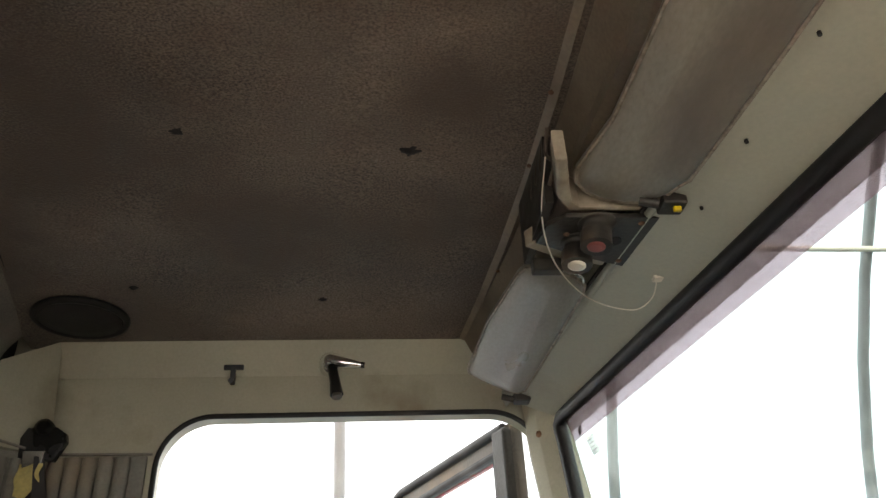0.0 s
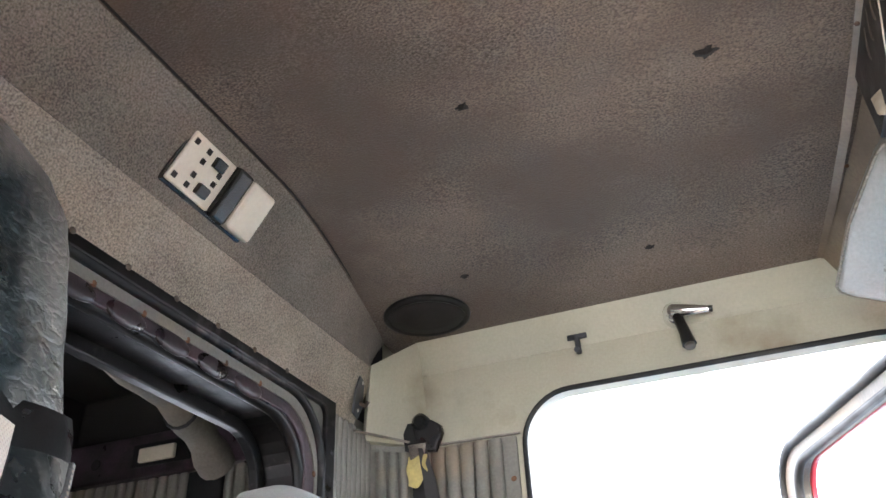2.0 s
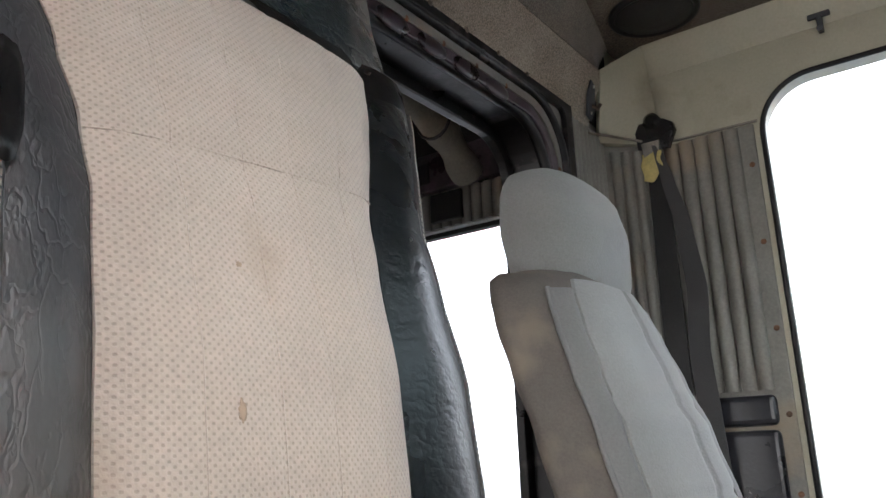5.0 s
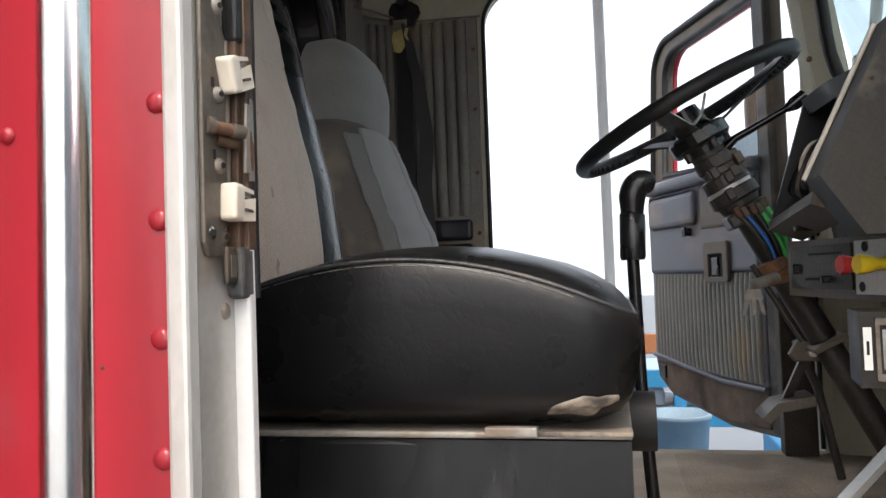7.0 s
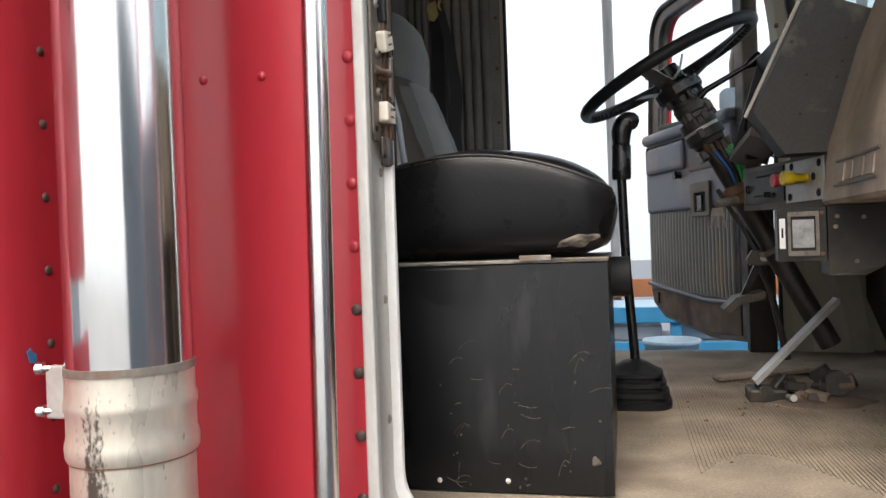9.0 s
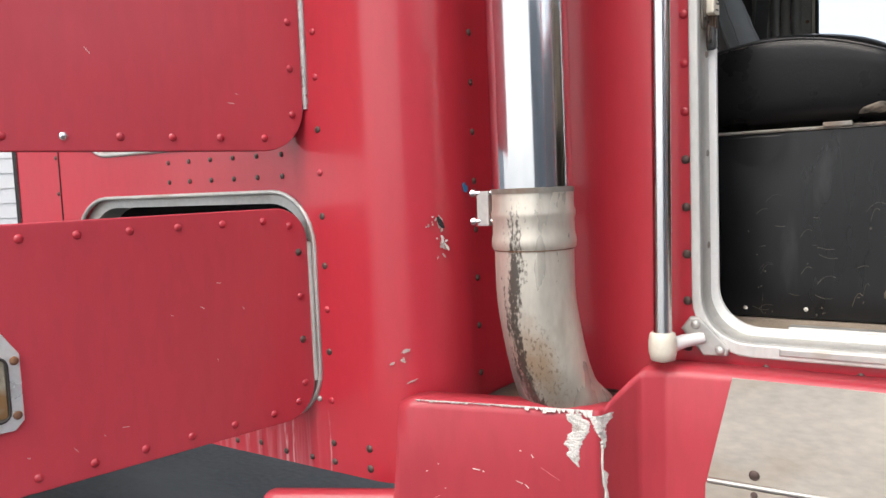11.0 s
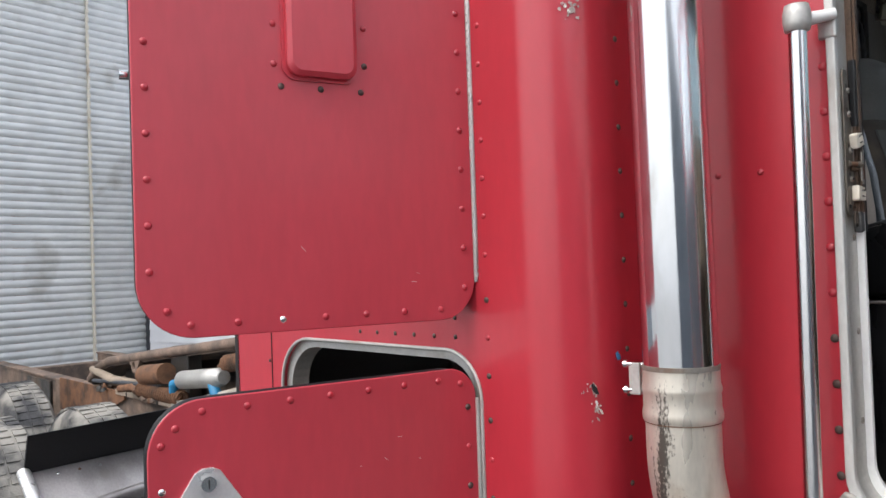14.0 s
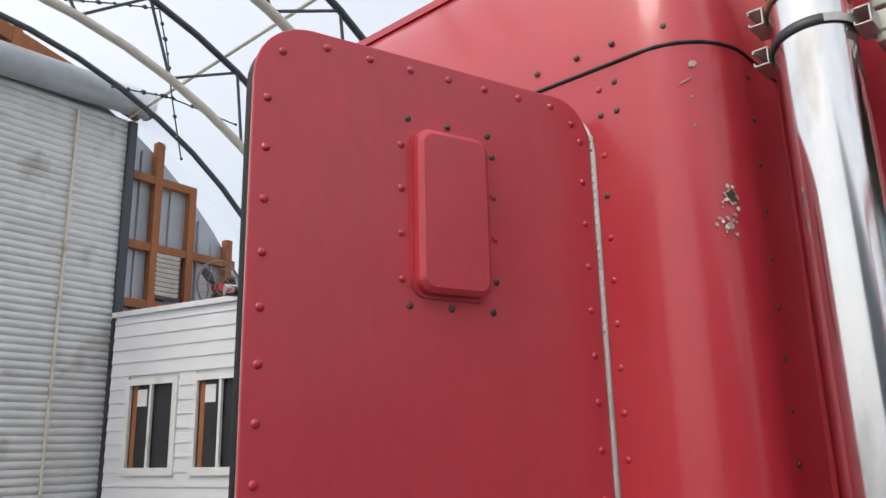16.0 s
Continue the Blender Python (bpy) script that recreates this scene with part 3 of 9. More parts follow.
def mesh_of(name, bm, material):
    me = bpy.data.meshes.new(name)
    bm.to_mesh(me)
    bm.free()
    me.materials.append(material)
    return me


def part(name, bm, material, parent=None, label="", local=False):
    """One mesh object under a thing or part; bm is in world places unless local."""
    ob = new(name, mesh_of(name, bm, material))
    if parent is not None:
        ob.parent = parent
        if not local:
            ob.matrix_parent_inverse = world_of(parent).inverted()
    if label:
        ob["label"] = label
    return ob


def thing(name, at, label, category, group="", kind="", m=None):
    ob = new(name)
    ob.empty_display_size = 0.05
    ob.matrix_basis = m if m is not None else Matrix.Translation(at)
    return tagged(ob, label, category, group, kind)


def whole(name, bm, material, label, category, group="", kind=""):
    return tagged(part(name, bm, material), label, category, group, kind)


DOMES = {}


def rivet(parent, p, nrm, r=0.0075, h=0.0035, material=None, name="rivet"):
    """One rivet head at p, facing nrm; alike ones share a mesh."""
    material = material or RED
    key = (r, h, material.name)
    if key not in DOMES:
        bm = bmesh.new()
        add_dome(bm, (0, 0, 0), (0, 0, 1), r, h, 10, 3)
        DOMES[key] = mesh_of(name, bm, material)
    ob = new(name, DOMES[key])
    ob.parent = parent
    ob.matrix_parent_inverse = world_of(parent).inverted()
    ob.matrix_basis = Matrix.Translation(p) @ Vector(nrm).to_track_quat("Z", "Y").to_matrix().to_4x4()
    return ob


def patch(fn, ru, rv, seed, lift, rough=0.35):
    """A thin irregular patch on a surface fn(a, b) -> place, about ru by rv."""
    rnd = random.Random(seed)
    qs = [1 + rough * rnd.uniform(-1, 1) for k in range(24)]
    qs = [(qs[k - 1] + 2 * qs[k] + qs[(k + 1) % 24]) / 4 for k in range(24)]
    rings = []
    for f, o in ((1.0, 0.0), (1.0, 0.6), (0.6, 1.0), (0.15, 1.0)):
        rings.append([Vector(fn(ru * f * q * math.cos(2 * math.pi * k / 24), rv * f * q * math.sin(2 * math.pi * k / 24))) + Vector(lift) * o for k, q in enumerate(qs)])
    return loft(rings)


def bezier(a, b, c, n=10):
    a, b, c = Vector(a), Vector(b), Vector(c)
    return [a * (1 - t) ** 2 + b * 2 * t * (1 - t) + c * t * t for t in (i / n for i in range(n + 1))]


def smooth_path(pts, n=6):
    """A smooth line through points (Catmull-Rom)."""
    p = [Vector(q) for q in pts]
    p = [p[0] * 2 - p[1], *p, p[-1] * 2 - p[-2]]
    out = []
    for i in range(1, len(p) - 2):
        for k in range(n):
            t = k / n
            a, b, c, d = p[i - 1:i + 3]
            out.append(0.5 * ((2 * b) + (c - a) * t + (2 * a - 5 * b + 4 * c - d) * t * t + (3 * b - a - 3 * c + d) * t ** 3))
    out.append(p[-2])
    return out


def lerp_table(rows, z):
    """Values between rows (z, a, b, ...) at z."""
    rows = sorted(rows)
    z = min(max(z, rows[0][0]), rows[-1][0])
    for a, b in zip(rows, rows[1:]):
        if z <= b[0]:
            t = (z - a[0]) / (b[0] - a[0])
            t = t * t * (3 - 2 * t) * 0.5 + t * 0.5
            return [p + (q - p) * t for p, q in zip(a[1:], b[1:])]
    return list(rows[-1][1:])

# ---- the hall ----
HOOP_Y, HOOP_Z, HOOP_R = -0.17, 1.28, 4.82
END = Vector((-8.03, 2.0, 0))
END_DIR = Vector((-0.12, 0.993, 0)).normalized()
OFF_DIR = Vector((0.97, 0.24, 0)).normalized()


def hoop(x, r, a):
    """A place on a hoop of radius r at x; a in degrees, 0 towards +y, 90 overhead."""
    return Vector((x, HOOP_Y + r * math.cos(radians(a)), HOOP_Z + r * math.sin(radians(a))))


def end_at(s, z, out=0.0):
    return END + END_DIR * s + Vector((0, 0, z)) + Vector((END_DIR.y, -END_DIR.x, 0)) * out


WIRES = [((-6.3, 1.478, 5.797), (-6.3, 1.586, 5.381), (-6.3, 1.66, 4.975), (-6.3, 1.787, 4.415)),
         ((-6.3, 1.119, 4.895), (-6.3, 1.506, 4.951), (-6.3, 1.679, 4.963), (-6.3, 2.321, 4.91)),
         ((-6.3, 0.668, 5.528), (-6.3, 1.07, 5.67), (-6.3, 1.478, 5.797))]


def build_hall():
    ground = sheet(lambda u, v: (-60 + 120 * u, -60 + 120 * v, 0), 12, 12, (0, 0, -0.1))
    tagged(part("ground", ground, CONCRETE), "dark worn concrete floor of the hall", "ground", kind="structure")
    prof = [(HOOP_Y + HOOP_R, 0.0)] + [(hoop(0, HOOP_R, a)[1], hoop(0, HOOP_R, a)[2]) for a in [i * 180 / 28 for i in range(29)]] + [(HOOP_Y - HOOP_R, 0.0)]

    def film(u, v):
        f = v * (len(prof) - 1)
        i = min(int(f), len(prof) - 2)
        t = f - i
        return (-8.15 + 24 * u, prof[i][0] * (1 - t) + prof[i + 1][0] * t, prof[i][1] * (1 - t) + prof[i + 1][1] * t)
    bm = bmesh.new()
    nu, nv = 12, len(prof) - 1
    vs = [[bm.verts.new(film(i / nu, j / nv)) for j in range(nv + 1)] for i in range(nu + 1)]
    for i in range(nu):
        for j in range(nv):
            bm.faces.new((vs[i][j], vs[i + 1][j], vs[i + 1][j + 1], vs[i][j + 1])).smooth = True
    tagged(part("hall_roof", bm, FILM), "translucent white film roof and walls of the hall", "roof film", kind="structure")
    bm = bmesh.new()
    pv = [bm.verts.new((15.85, y, z)) for y, z in prof]
    bm.faces.new(pv)
    tagged(part("wall_far_end", bm, FILM), "translucent white film end wall of the hall", "wall", kind="structure")
    # Unseen wall, added to darken the stack's reflections and the red side.
    tagged(part("wall_side_unseen", box(2.7, 15.8, -4.88, -4.80, 0.0, 4.6, 0.0), SIDEW), "grey clad wall added out of view to darken reflections", "wall", kind="structure")
    # hoops: two tubes and a zigzag of braces between them
    xs = [-0.03 + 1.5 * k for k in range(-5, 6)]
    for k, x in enumerate(xs):
        t = thing("roof_hoop", (x, 4.6, 0), "steel hoop of two tubes with zigzag braces", "roof truss", "hoops of the hall")
        ro, ri = (HOOP_R - 0.18, HOOP_R - 0.74) if k < 4 else (HOOP_R - 0.06, 0)
        outer = [Vector((x, HOOP_Y + ro, 0))] + [hoop(x, ro, a) for a in range(0, 115, 6)]
        part("outer_tube", tube(outer, 0.032, 8), STEELD if k < 4 else GREYPOLE, t, "dark steel tube")
        if 0 < k < 4:
            part("inner_tube", tube([hoop(x, ri, a) for a in range(0, 115, 6)], 0.04, 8), PIPE, t, "cream painted pipe")
        if k < 4:
            for i in range(9):
                a = 6 + 12 * i
                for p, q in ((hoop(x, ro, a - 6), hoop(x, ri, a)), (hoop(x, ri, a), hoop(x, ro, a + 6))):
                    if k:
                        part("brace", cyl(p, q, 0.014, 6), STEELD, t)
    # thin bracing wires with clips under the film
    for line in WIRES:
        p = [Vector(q) for q in line]
        w = thing("brace_wire", p[0], "thin dark wire with clips under the roof film", "wire", "wires under the roof")
        part("strand", tube(smooth_path(p, 5), 0.007, 5), STEELD, w)
        for k, q in enumerate(smooth_path(p, 3)):
            cb = bmesh.new()
            add_dome(cb, q, (1, 0, 0.3), 0.016 + 0.006 * (k % 3), 0.02, 6, 2)
            part("clip", cb, STEELD, w)
    # long purlin wires and a timber base rail along the side
    for a in (38, 62, 90):
        p, q = hoop(-8, HOOP_R - 0.1, a), hoop(8, HOOP_R - 0.1, a)
        whole("roof_purlin", cyl(p, q, 0.018, 6), PIPE, "thin steel purlin under the roof film", "purlin", "purlins of the hall")
    whole("base_rail", box(-7.5, 15, 4.5, 4.56, 1.27, 1.39, 0.004), TIMBER, "orange brown timber rail along the film wall", "timber rail", kind="structure")
    # the end wall: cladding, timber frame
    n_out = Vector((END_DIR.y, -END_DIR.x, 0))
    arch = [(-6.5, 0.0)] + [(hoop(0, HOOP_R - 0.1, a)[1] - 2.0, hoop(0, HOOP_R - 0.1, a)[2]) for a in range(180, -1, -6)] + [(2.6, 0.0)]
    arch[0] = (arch[1][0], 0.0)
    arch[-1] = (arch[-2][0], 0.0)
    wall = tagged(part("wall_end", plate(arch, lambda s, z: end_at(s, z, -0.12), -n_out * 0.05), SHEET), "grey metal cladding of the timber-framed end wall", "wall", kind="structure")
    for i in range(12):
        s = 0.12 + 0.2 * i
        top = HOOP_Z + math.sqrt(max(0.01, (HOOP_R - 0.2) ** 2 - (s + 2.0 - HOOP_Y) ** 2))
        part("cladding_rib", tube([end_at(s, 0, -0.11), end_at(s, top, -0.11)], 0.02, 6), SHEET, wall)
    def stud(s0, z0, s1, z1, w=0.09, d=0.09):
        a, b = end_at(s0, z0, -0.055), end_at(s1, z1, -0.055)
        dirv = (b - a).normalized()
        side = n_out.cross(dirv)
        loop = [side * (w / 2) * i + n_out * (d / 2) * j for i, j in ((1, 1), (-1, 1), (-1, -1), (1, -1))]
        return loft([[a + o for o in loop], [b + o for o in loop]], smooth=False)
    for s, top in ((0.49, 5.3), (0.95, 4.88), (1.5, 4.35), (-1.2, 6.0)):
        whole("timber_post", stud(s, 0, s, top), TIMBER, "orange brown timber post of the end wall", "timber post", "timber frame of the end wall")
    for s0, s1, z in ((0.05, 0.92, 4.84), (0.05, 1.6, 4.06), (0.05, 1.9, 3.42)):
        whole("timber_girt", stud(s0, z, s1, z, 0.09, 0.07), TIMBER, "orange brown timber girt of the end wall", "timber girt", "timber frame of the end wall")
    whole("timber_rafter", stud(-2.6, 6.25, 0.2, 5.55, 0.16, 0.07), TIMBER, "orange brown timber rafter beside the roof", "timber rafter", "timber frame of the end wall")
    # louvre and fan
    lv = thing("wall_louvre", end_at(0.66, 3.5), "grey louvred vent in the end wall", "vent")
    part("frame", loft([[end_at(s, z, -0.05) for s, z in ((0.5, 3.5), (0.84, 3.5), (0.84, 4.02), (0.5, 4.02))], [end_at(s, z, -0.02) for s, z in ((0.5, 3.5), (0.84, 3.5), (0.84, 4.02), (0.5, 4.02))]], smooth=False), STEELD, lv)
    for i in range(9):
        z = 3.54 + 0.053 * i
        part("slat", loft([[end_at(0.52, z, -0.02), end_at(0.52, z + 0.035, 0.0), end_at(0.52, z + 0.04, 0.0)], [end_at(0.82, z, -0.02), end_at(0.82, z + 0.035, 0.0), end_at(0.82, z + 0.04, 0.0)]], smooth=False), PIPE, lv)
    fan = thing("drum_fan", end_at(1.16, 3.24, 0.25), "dusty caged fan standing on the office roof", "fan")
    c = end_at(1.16, 3.68, 0.25)
    for rr in (0.3, 0.2, 0.1):
        part("cage_ring", tube([c + END_DIR * rr * math.cos(t) + Vector((0, 0, rr * math.sin(t))) + n_out * (0.08 if rr < 0.3 else 0.03) for t in (2 * math.pi * i / 28 for i in range(28))], 0.006 if rr < 0.3 else 0.014, 6, closed=True), FAN, fan)
    for i in range(16):
        t = 2 * math.pi * i / 16
        r = END_DIR * math.cos(t) + Vector((0, 0, math.sin(t)))
        part("cage_wire", cyl(c + r * 0.04 + n_out * 0.08, c + r * 0.3 + n_out * 0.03, 0.003, 5), FAN, fan)
    part("hub", cyl(c - n_out * 0.06, c + n_out * 0.07, 0.05, 12), REDKNOB, fan, "small red hub")
    for i in range(3):
        t = 2 * math.pi * i / 3 + 0.4
        r, w = END_DIR * math.cos(t) + Vector((0, 0, math.sin(t))), -END_DIR * math.sin(t) + Vector((0, 0, math.cos(t)))
        part("blade", loft([[c + r * d + w * s * h + n_out * (0.02 * s) + n_out * e for s, e in ((-1, 0), (1, 0), (1, 0.004), (-1, 0.004))] for d, h in ((0.05, 0.03), (0.15, 0.07), (0.27, 0.06))]), GREASE, fan)
    part("stand", tube([c + Vector((0, 0, -0.3)) - END_DIR * 0.2, end_at(0.96, 3.26, 0.25), end_at(1.36, 3.26, 0.25), c + Vector((0, 0, -0.3)) + END_DIR * 0.2], 0.015, 6), FAN, fan)
    # the roller door: curved slats, guide, drum
    door = thing("roller_door", end_at(-1.5, 0), "closed roller door of weathered galvanised slats", "roller door")
    z, k = 0.02, 0
    me = None
    while z < 5.36:
        if me is None:
            bm = bmesh.new()
            add_sheet(bm, lambda u, v: end_at(-4.2 + 4.25 * u, 0.072 * v, 0.0 + 0.016 * math.sin(math.pi * v)), 1, 5, -n_out * 0.004)
            me = mesh_of("slat", bm, GALV)
        ob = new("slat", me)
        ob.parent, ob.matrix_parent_inverse = door, world_of(door).inverted()
        ob.location = (0, 0, z)
        z += 0.075
    part("guide", loft([[end_at(s, 0, o) for s, o in ((0.04, -0.02), (0.13, -0.02), (0.13, 0.06), (0.04, 0.06))], [end_at(s, 5.4, o) for s, o in ((0.04, -0.02), (0.13, -0.02), (0.13, 0.06), (0.04, 0.06))]], smooth=False), STEELD, door, "dark steel guide rail")
    part("drum", cyl(end_at(-4.3, 5.42, 0.12), end_at(0.19, 5.61, 0.12), 0.16, 24), DRUMG, door, "galvanised drum housing")
    part("drum_end", cyl(end_at(0.19, 5.61, 0.12), end_at(0.205, 5.611, 0.12), 0.17, 24), DRUMG, door)
    part("chain_strip", tube([end_at(-0.53, 0.1, 0.03), end_at(-0.53, 5.34, 0.03)], 0.014, 6), IVORY, door, "pale vertical strip of clips")
    for i in range(60):
        part("clip", box(-0.02, 0.02, -0.012, 0.012, -0.02, 0.02, 0.0, m=Matrix.Translation(end_at(-0.53, 0.14 + 0.0865 * i, 0.034))), IVORY, door)
    # the office: siding boards, windows
    o_out = Vector((OFF_DIR.y, -OFF_DIR.x, 0))

    def off_at(s, z, out=0.0):
        return END + OFF_DIR * (s + 0.14) + Vector((0, 0, z)) + o_out * out
    office = thing("office_cabin", off_at(1.5, 0), "white office cabin with horizontal siding and dark windows", "cabin")
    wins = [(0.3, 0.92), (1.2, 1.82), (2.1, 2.72)]
    holes = [[(a, 1.70), (b, 1.70), (b, 2.52), (a, 2.52)] for a, b in wins]
    part("wall", plate([(0, 0), (4.2, 0), (4.2, 3.2), (0, 3.2)], lambda s, z: off_at(s, z, -0.02), -o_out * 0.08, holes), SIDING, office)
    part("side_wall", loft([[off_at(4.12, 0, d) for d in (-0.1, -3.0)] + [off_at(4.2, 0, d) for d in (-3.0, -0.1)], [off_at(4.12, 3.2, d) for d in (-0.1, -3.0)] + [off_at(4.2, 3.2, d) for d in (-3.0, -0.1)]], smooth=False), SIDING, office)
    part("roof", loft([[off_at(s, 3.2, d) for s, d in ((-0.02, 0.04), (4.24, 0.04), (4.24, -3.0), (-0.02, -3.0))], [off_at(s, 3.25, d) for s, d in ((-0.02, 0.04), (4.24, 0.04), (4.24, -3.0), (-0.02, -3.0))]], smooth=False), SIDING, office)
    z = 0.0
    while z < 3.15:
        spans = [(0, 4.2)]
        if 1.58 < z < 2.52:
            spans = [(0, 0.26), (0.96, 1.16), (1.86, 2.06), (2.76, 4.2)]
        for a, b in spans:
            h = min(0.13, 3.2 - z)
            part("siding_board", loft([[off_at(s, z, 0.012), off_at(s, z + h, 0.0), off_at(s, z + h, -0.018), off_at(s, z, -0.018)] for s in (a, b)], smooth=False), SIDING, office)
        z += 0.13
    for a, b in wins:
        w = part("window", plate([(a - 0.04, 1.66), (b + 0.04, 1.66), (b + 0.04, 2.56), (a - 0.04, 2.56)], lambda s, z: off_at(s, z, 0.0), o_out * 0.03, [[(a + 0.02, 1.73), ((a + b) / 2 - 0.015, 1.73), ((a + b) / 2 - 0.015, 2.5), (a + 0.02, 2.5)], [((a + b) / 2 + 0.015, 1.73), (b - 0.02, 1.73), (b - 0.02, 2.5), ((a + b) / 2 + 0.015, 2.5)]]), WHITE, office, "white sliding window frame")
        for p, q in ((a + 0.01, (a + b) / 2), ((a + b) / 2, b - 0.01)):
            part("pane", plate([(p, 1.72), (q, 1.72), (q, 2.51), (p, 2.51)], lambda s, z: off_at(s, z, -0.02), o_out * 0.006), PANEDK, w, "dark pane")
        part("paper_notice", plate([(a + 0.09, 2.3), (a + 0.22, 2.3), (a + 0.22, 2.46), (a + 0.09, 2.46)], lambda s, z: off_at(s, z, -0.012), o_out * 0.002), PAPER, w, "white paper notice")
        part("blind_edge", plate([(a + 0.03, 1.73), (a + 0.09, 1.73), (a + 0.09, 2.5), (a + 0.03, 2.5)], lambda s, z: off_at(s, z, -0.012), o_out * 0.002), TIMBER, w)


build_hall()

# ---- the cab ----
FARY = 1.70       # inner face on the driver side


def build_cab_shell():
    # passenger side wall, behind the door opening
    side = tagged(part("wall_passenger_side", plate(
        [(-0.70, 1.20), (0.95, 1.20), (0.95, 2.86), (-0.70, 2.86)], lambda x, z: (x, 0.0, z), (0, 0.035, 0),
        [rrect(-0.279, 0.80, 1.279, 2.66, [0.1, 0.1, 0.09, 0.1])]), RED), "glossy red cab side round the open passenger doorway", "cab side", kind="structure")
    for i in range(-9, 8):
        rivet(side, (-0.290, -0.0005, 1.743 + 0.0762 * i + 0.0762 * 2), (0, -1, 0), material=RED if i > -4 else RIVDK)
    for x, z in ((-0.483, 1.883), (-0.403, 1.882), (-0.342, 1.884), (-0.477, 2.64), (-0.395, 2.64)):
        rivet(side, (x, -0.0005, z), (0, -1, 0), 0.006)
    rivet(side, (-0.333, -0.0005, 1.725), (0, -1, 0), 0.0015, 0.001, RIVDK, "pit")
    for i in range(8):
        rivet(side, (-0.17 + 0.13 * i, -0.0005, 1.262), (0, -1, 0), 0.006, material=RIVDK)
    part("inner_lining", box(-0.66, -0.285, 0.0365, 0.043, 1.31, 2.74, 0.002), PLEAT, side, "grey vinyl lining")
    # the bright frame round the doorway: rim, deep jamb face, inner lip
    fr = thing("door_frame", (-0.26, 0, 1.3), "dull aluminium door frame round the open doorway", "door frame", kind="structure")
    outer = rrect(-0.281, 0.797, 1.278, 2.657, [0.1, 0.1, 0.09, 0.1], 8)
    inner = rrect(-0.266, 0.771, 1.300, 2.631, [0.08, 0.08, 0.072, 0.08], 8)
    part("frame_rim", plate(outer, lambda x, z: (x, -0.010, z), (0, 0.016, 0), [inner], 0.003), FRAMEP, fr, "bright rounded rim")
    part("jamb", plate(rrect(-0.275, 0.79, 1.285, 2.65, 0.085, 8), lambda x, z: (x, 0.005, z), (0, 0.055, 0), [rrect(-0.2665, 0.7715, 1.3005, 2.6305, [0.08, 0.08, 0.072, 0.08], 8)]), ALU, fr, "dull aluminium jamb")
    part("frame_lip", plate(rrect(-0.268, 0.773, 1.299, 2.632, [0.08, 0.08, 0.072, 0.08], 8), lambda x, z: (x, 0.053, z), (0, 0.0105, 0), [rrect(-0.2545, 0.758, 1.314, 2.617, [0.075, 0.075, 0.066, 0.075], 8)], 0.002), WHITE, fr, "off-white inner lip")
    for z in (1.45, 1.60, 1.758):
        rivet(fr, (-0.2665, 0.04, z), (1, 0, 0), 0.006, 0.003, GREASY, "screw")
    # floor
    fl = tagged(part("floor", box(-1.76, 0.95, 0.035, 1.72, 1.24, 1.30, 0.004), FLOORM), "dusty grey-brown rubber cab floor", "floor", kind="structure")
    for i in range(96):
        x = 0.13 + 0.0066 * i
        part("mat_rib", box(x, x + 0.0032, 0.36 + 0.12 * math.sin(0.11 * i), 1.66, 1.298, 1.3026, 0.0), FLOORM, fl)
    sill = thing("door_sill", (0.2, 0.03, 1.3), "worn aluminium sill plates in the doorway", "door sill", kind="structure")
    part("sill_plate", box(-0.15, 0.16, 0.06, 0.085, 1.298, 1.318, 0.003), ALU, sill)
    part("sill_plate", box(0.166, 0.74, 0.06, 0.085, 1.298, 1.318, 0.003), ALU, sill)
    part("sill_strip", box(-0.15, 0.18, -0.012, 0.06, 1.284, 1.298, 0.003), ALU, sill)
    part("sill_strip", box(0.19, 0.74, -0.012, 0.06, 1.284, 1.298, 0.003), ALU, sill)
    # ceiling with headliner
    ceil = bmesh.new()
    add_sheet(ceil, lambda u, v: (-0.645 + 1.045 * u, 0.04 + 1.66 * v, 2.762 + 0.012 * math.sin(math.pi * u) * math.sin(math.pi * v)), 10, 12, (0, 0, 0.05))
    c = tagged(part("ceiling", ceil, HEADLN), "stained brown-grey felt headliner with small holes", "headliner", kind="structure")
    rc = random.Random(31)
    for (px, py), size in (((-0.183, 0.956), 1.35), ((0.168, 0.988), 1.8), ((-0.359, 1.425), 1.1), ((0.011, 1.476), 1.1)):
        zc = 2.762 + 0.012 * math.sin(math.pi * (px + 0.645) / 1.045) * math.sin(math.pi * (py - 0.04) / 1.66)
        qs = [rc.uniform(0.55, 1.15) for k in range(18)]
        part("clip", loft([[(px + r * size * qs[k] * math.cos(t), py + r * size * 0.7 * qs[k] * math.sin(t), zc - d) for k, t in enumerate([2 * math.pi * k / 18 for k in range(18)])] for r, d in ((0.0105, -0.003), (0.0095, 0.0006), (0.006, 0.0012), (0.0035, 0.004), (0.001, 0.0045))]), DARK, c, "dark pulled hole in the headliner")
    roof = sheet(lambda u, v: (-0.72 + 1.5 * u, -0.0 + 1.74 * v, 2.84 + 0.06 * math.sin(math.pi * v)), 6, 8, (0, 0, 0.03))
    tagged(part("cab_roof", roof, RED), "red cab roof", "cab roof", kind="structure")


build_cab_shell()


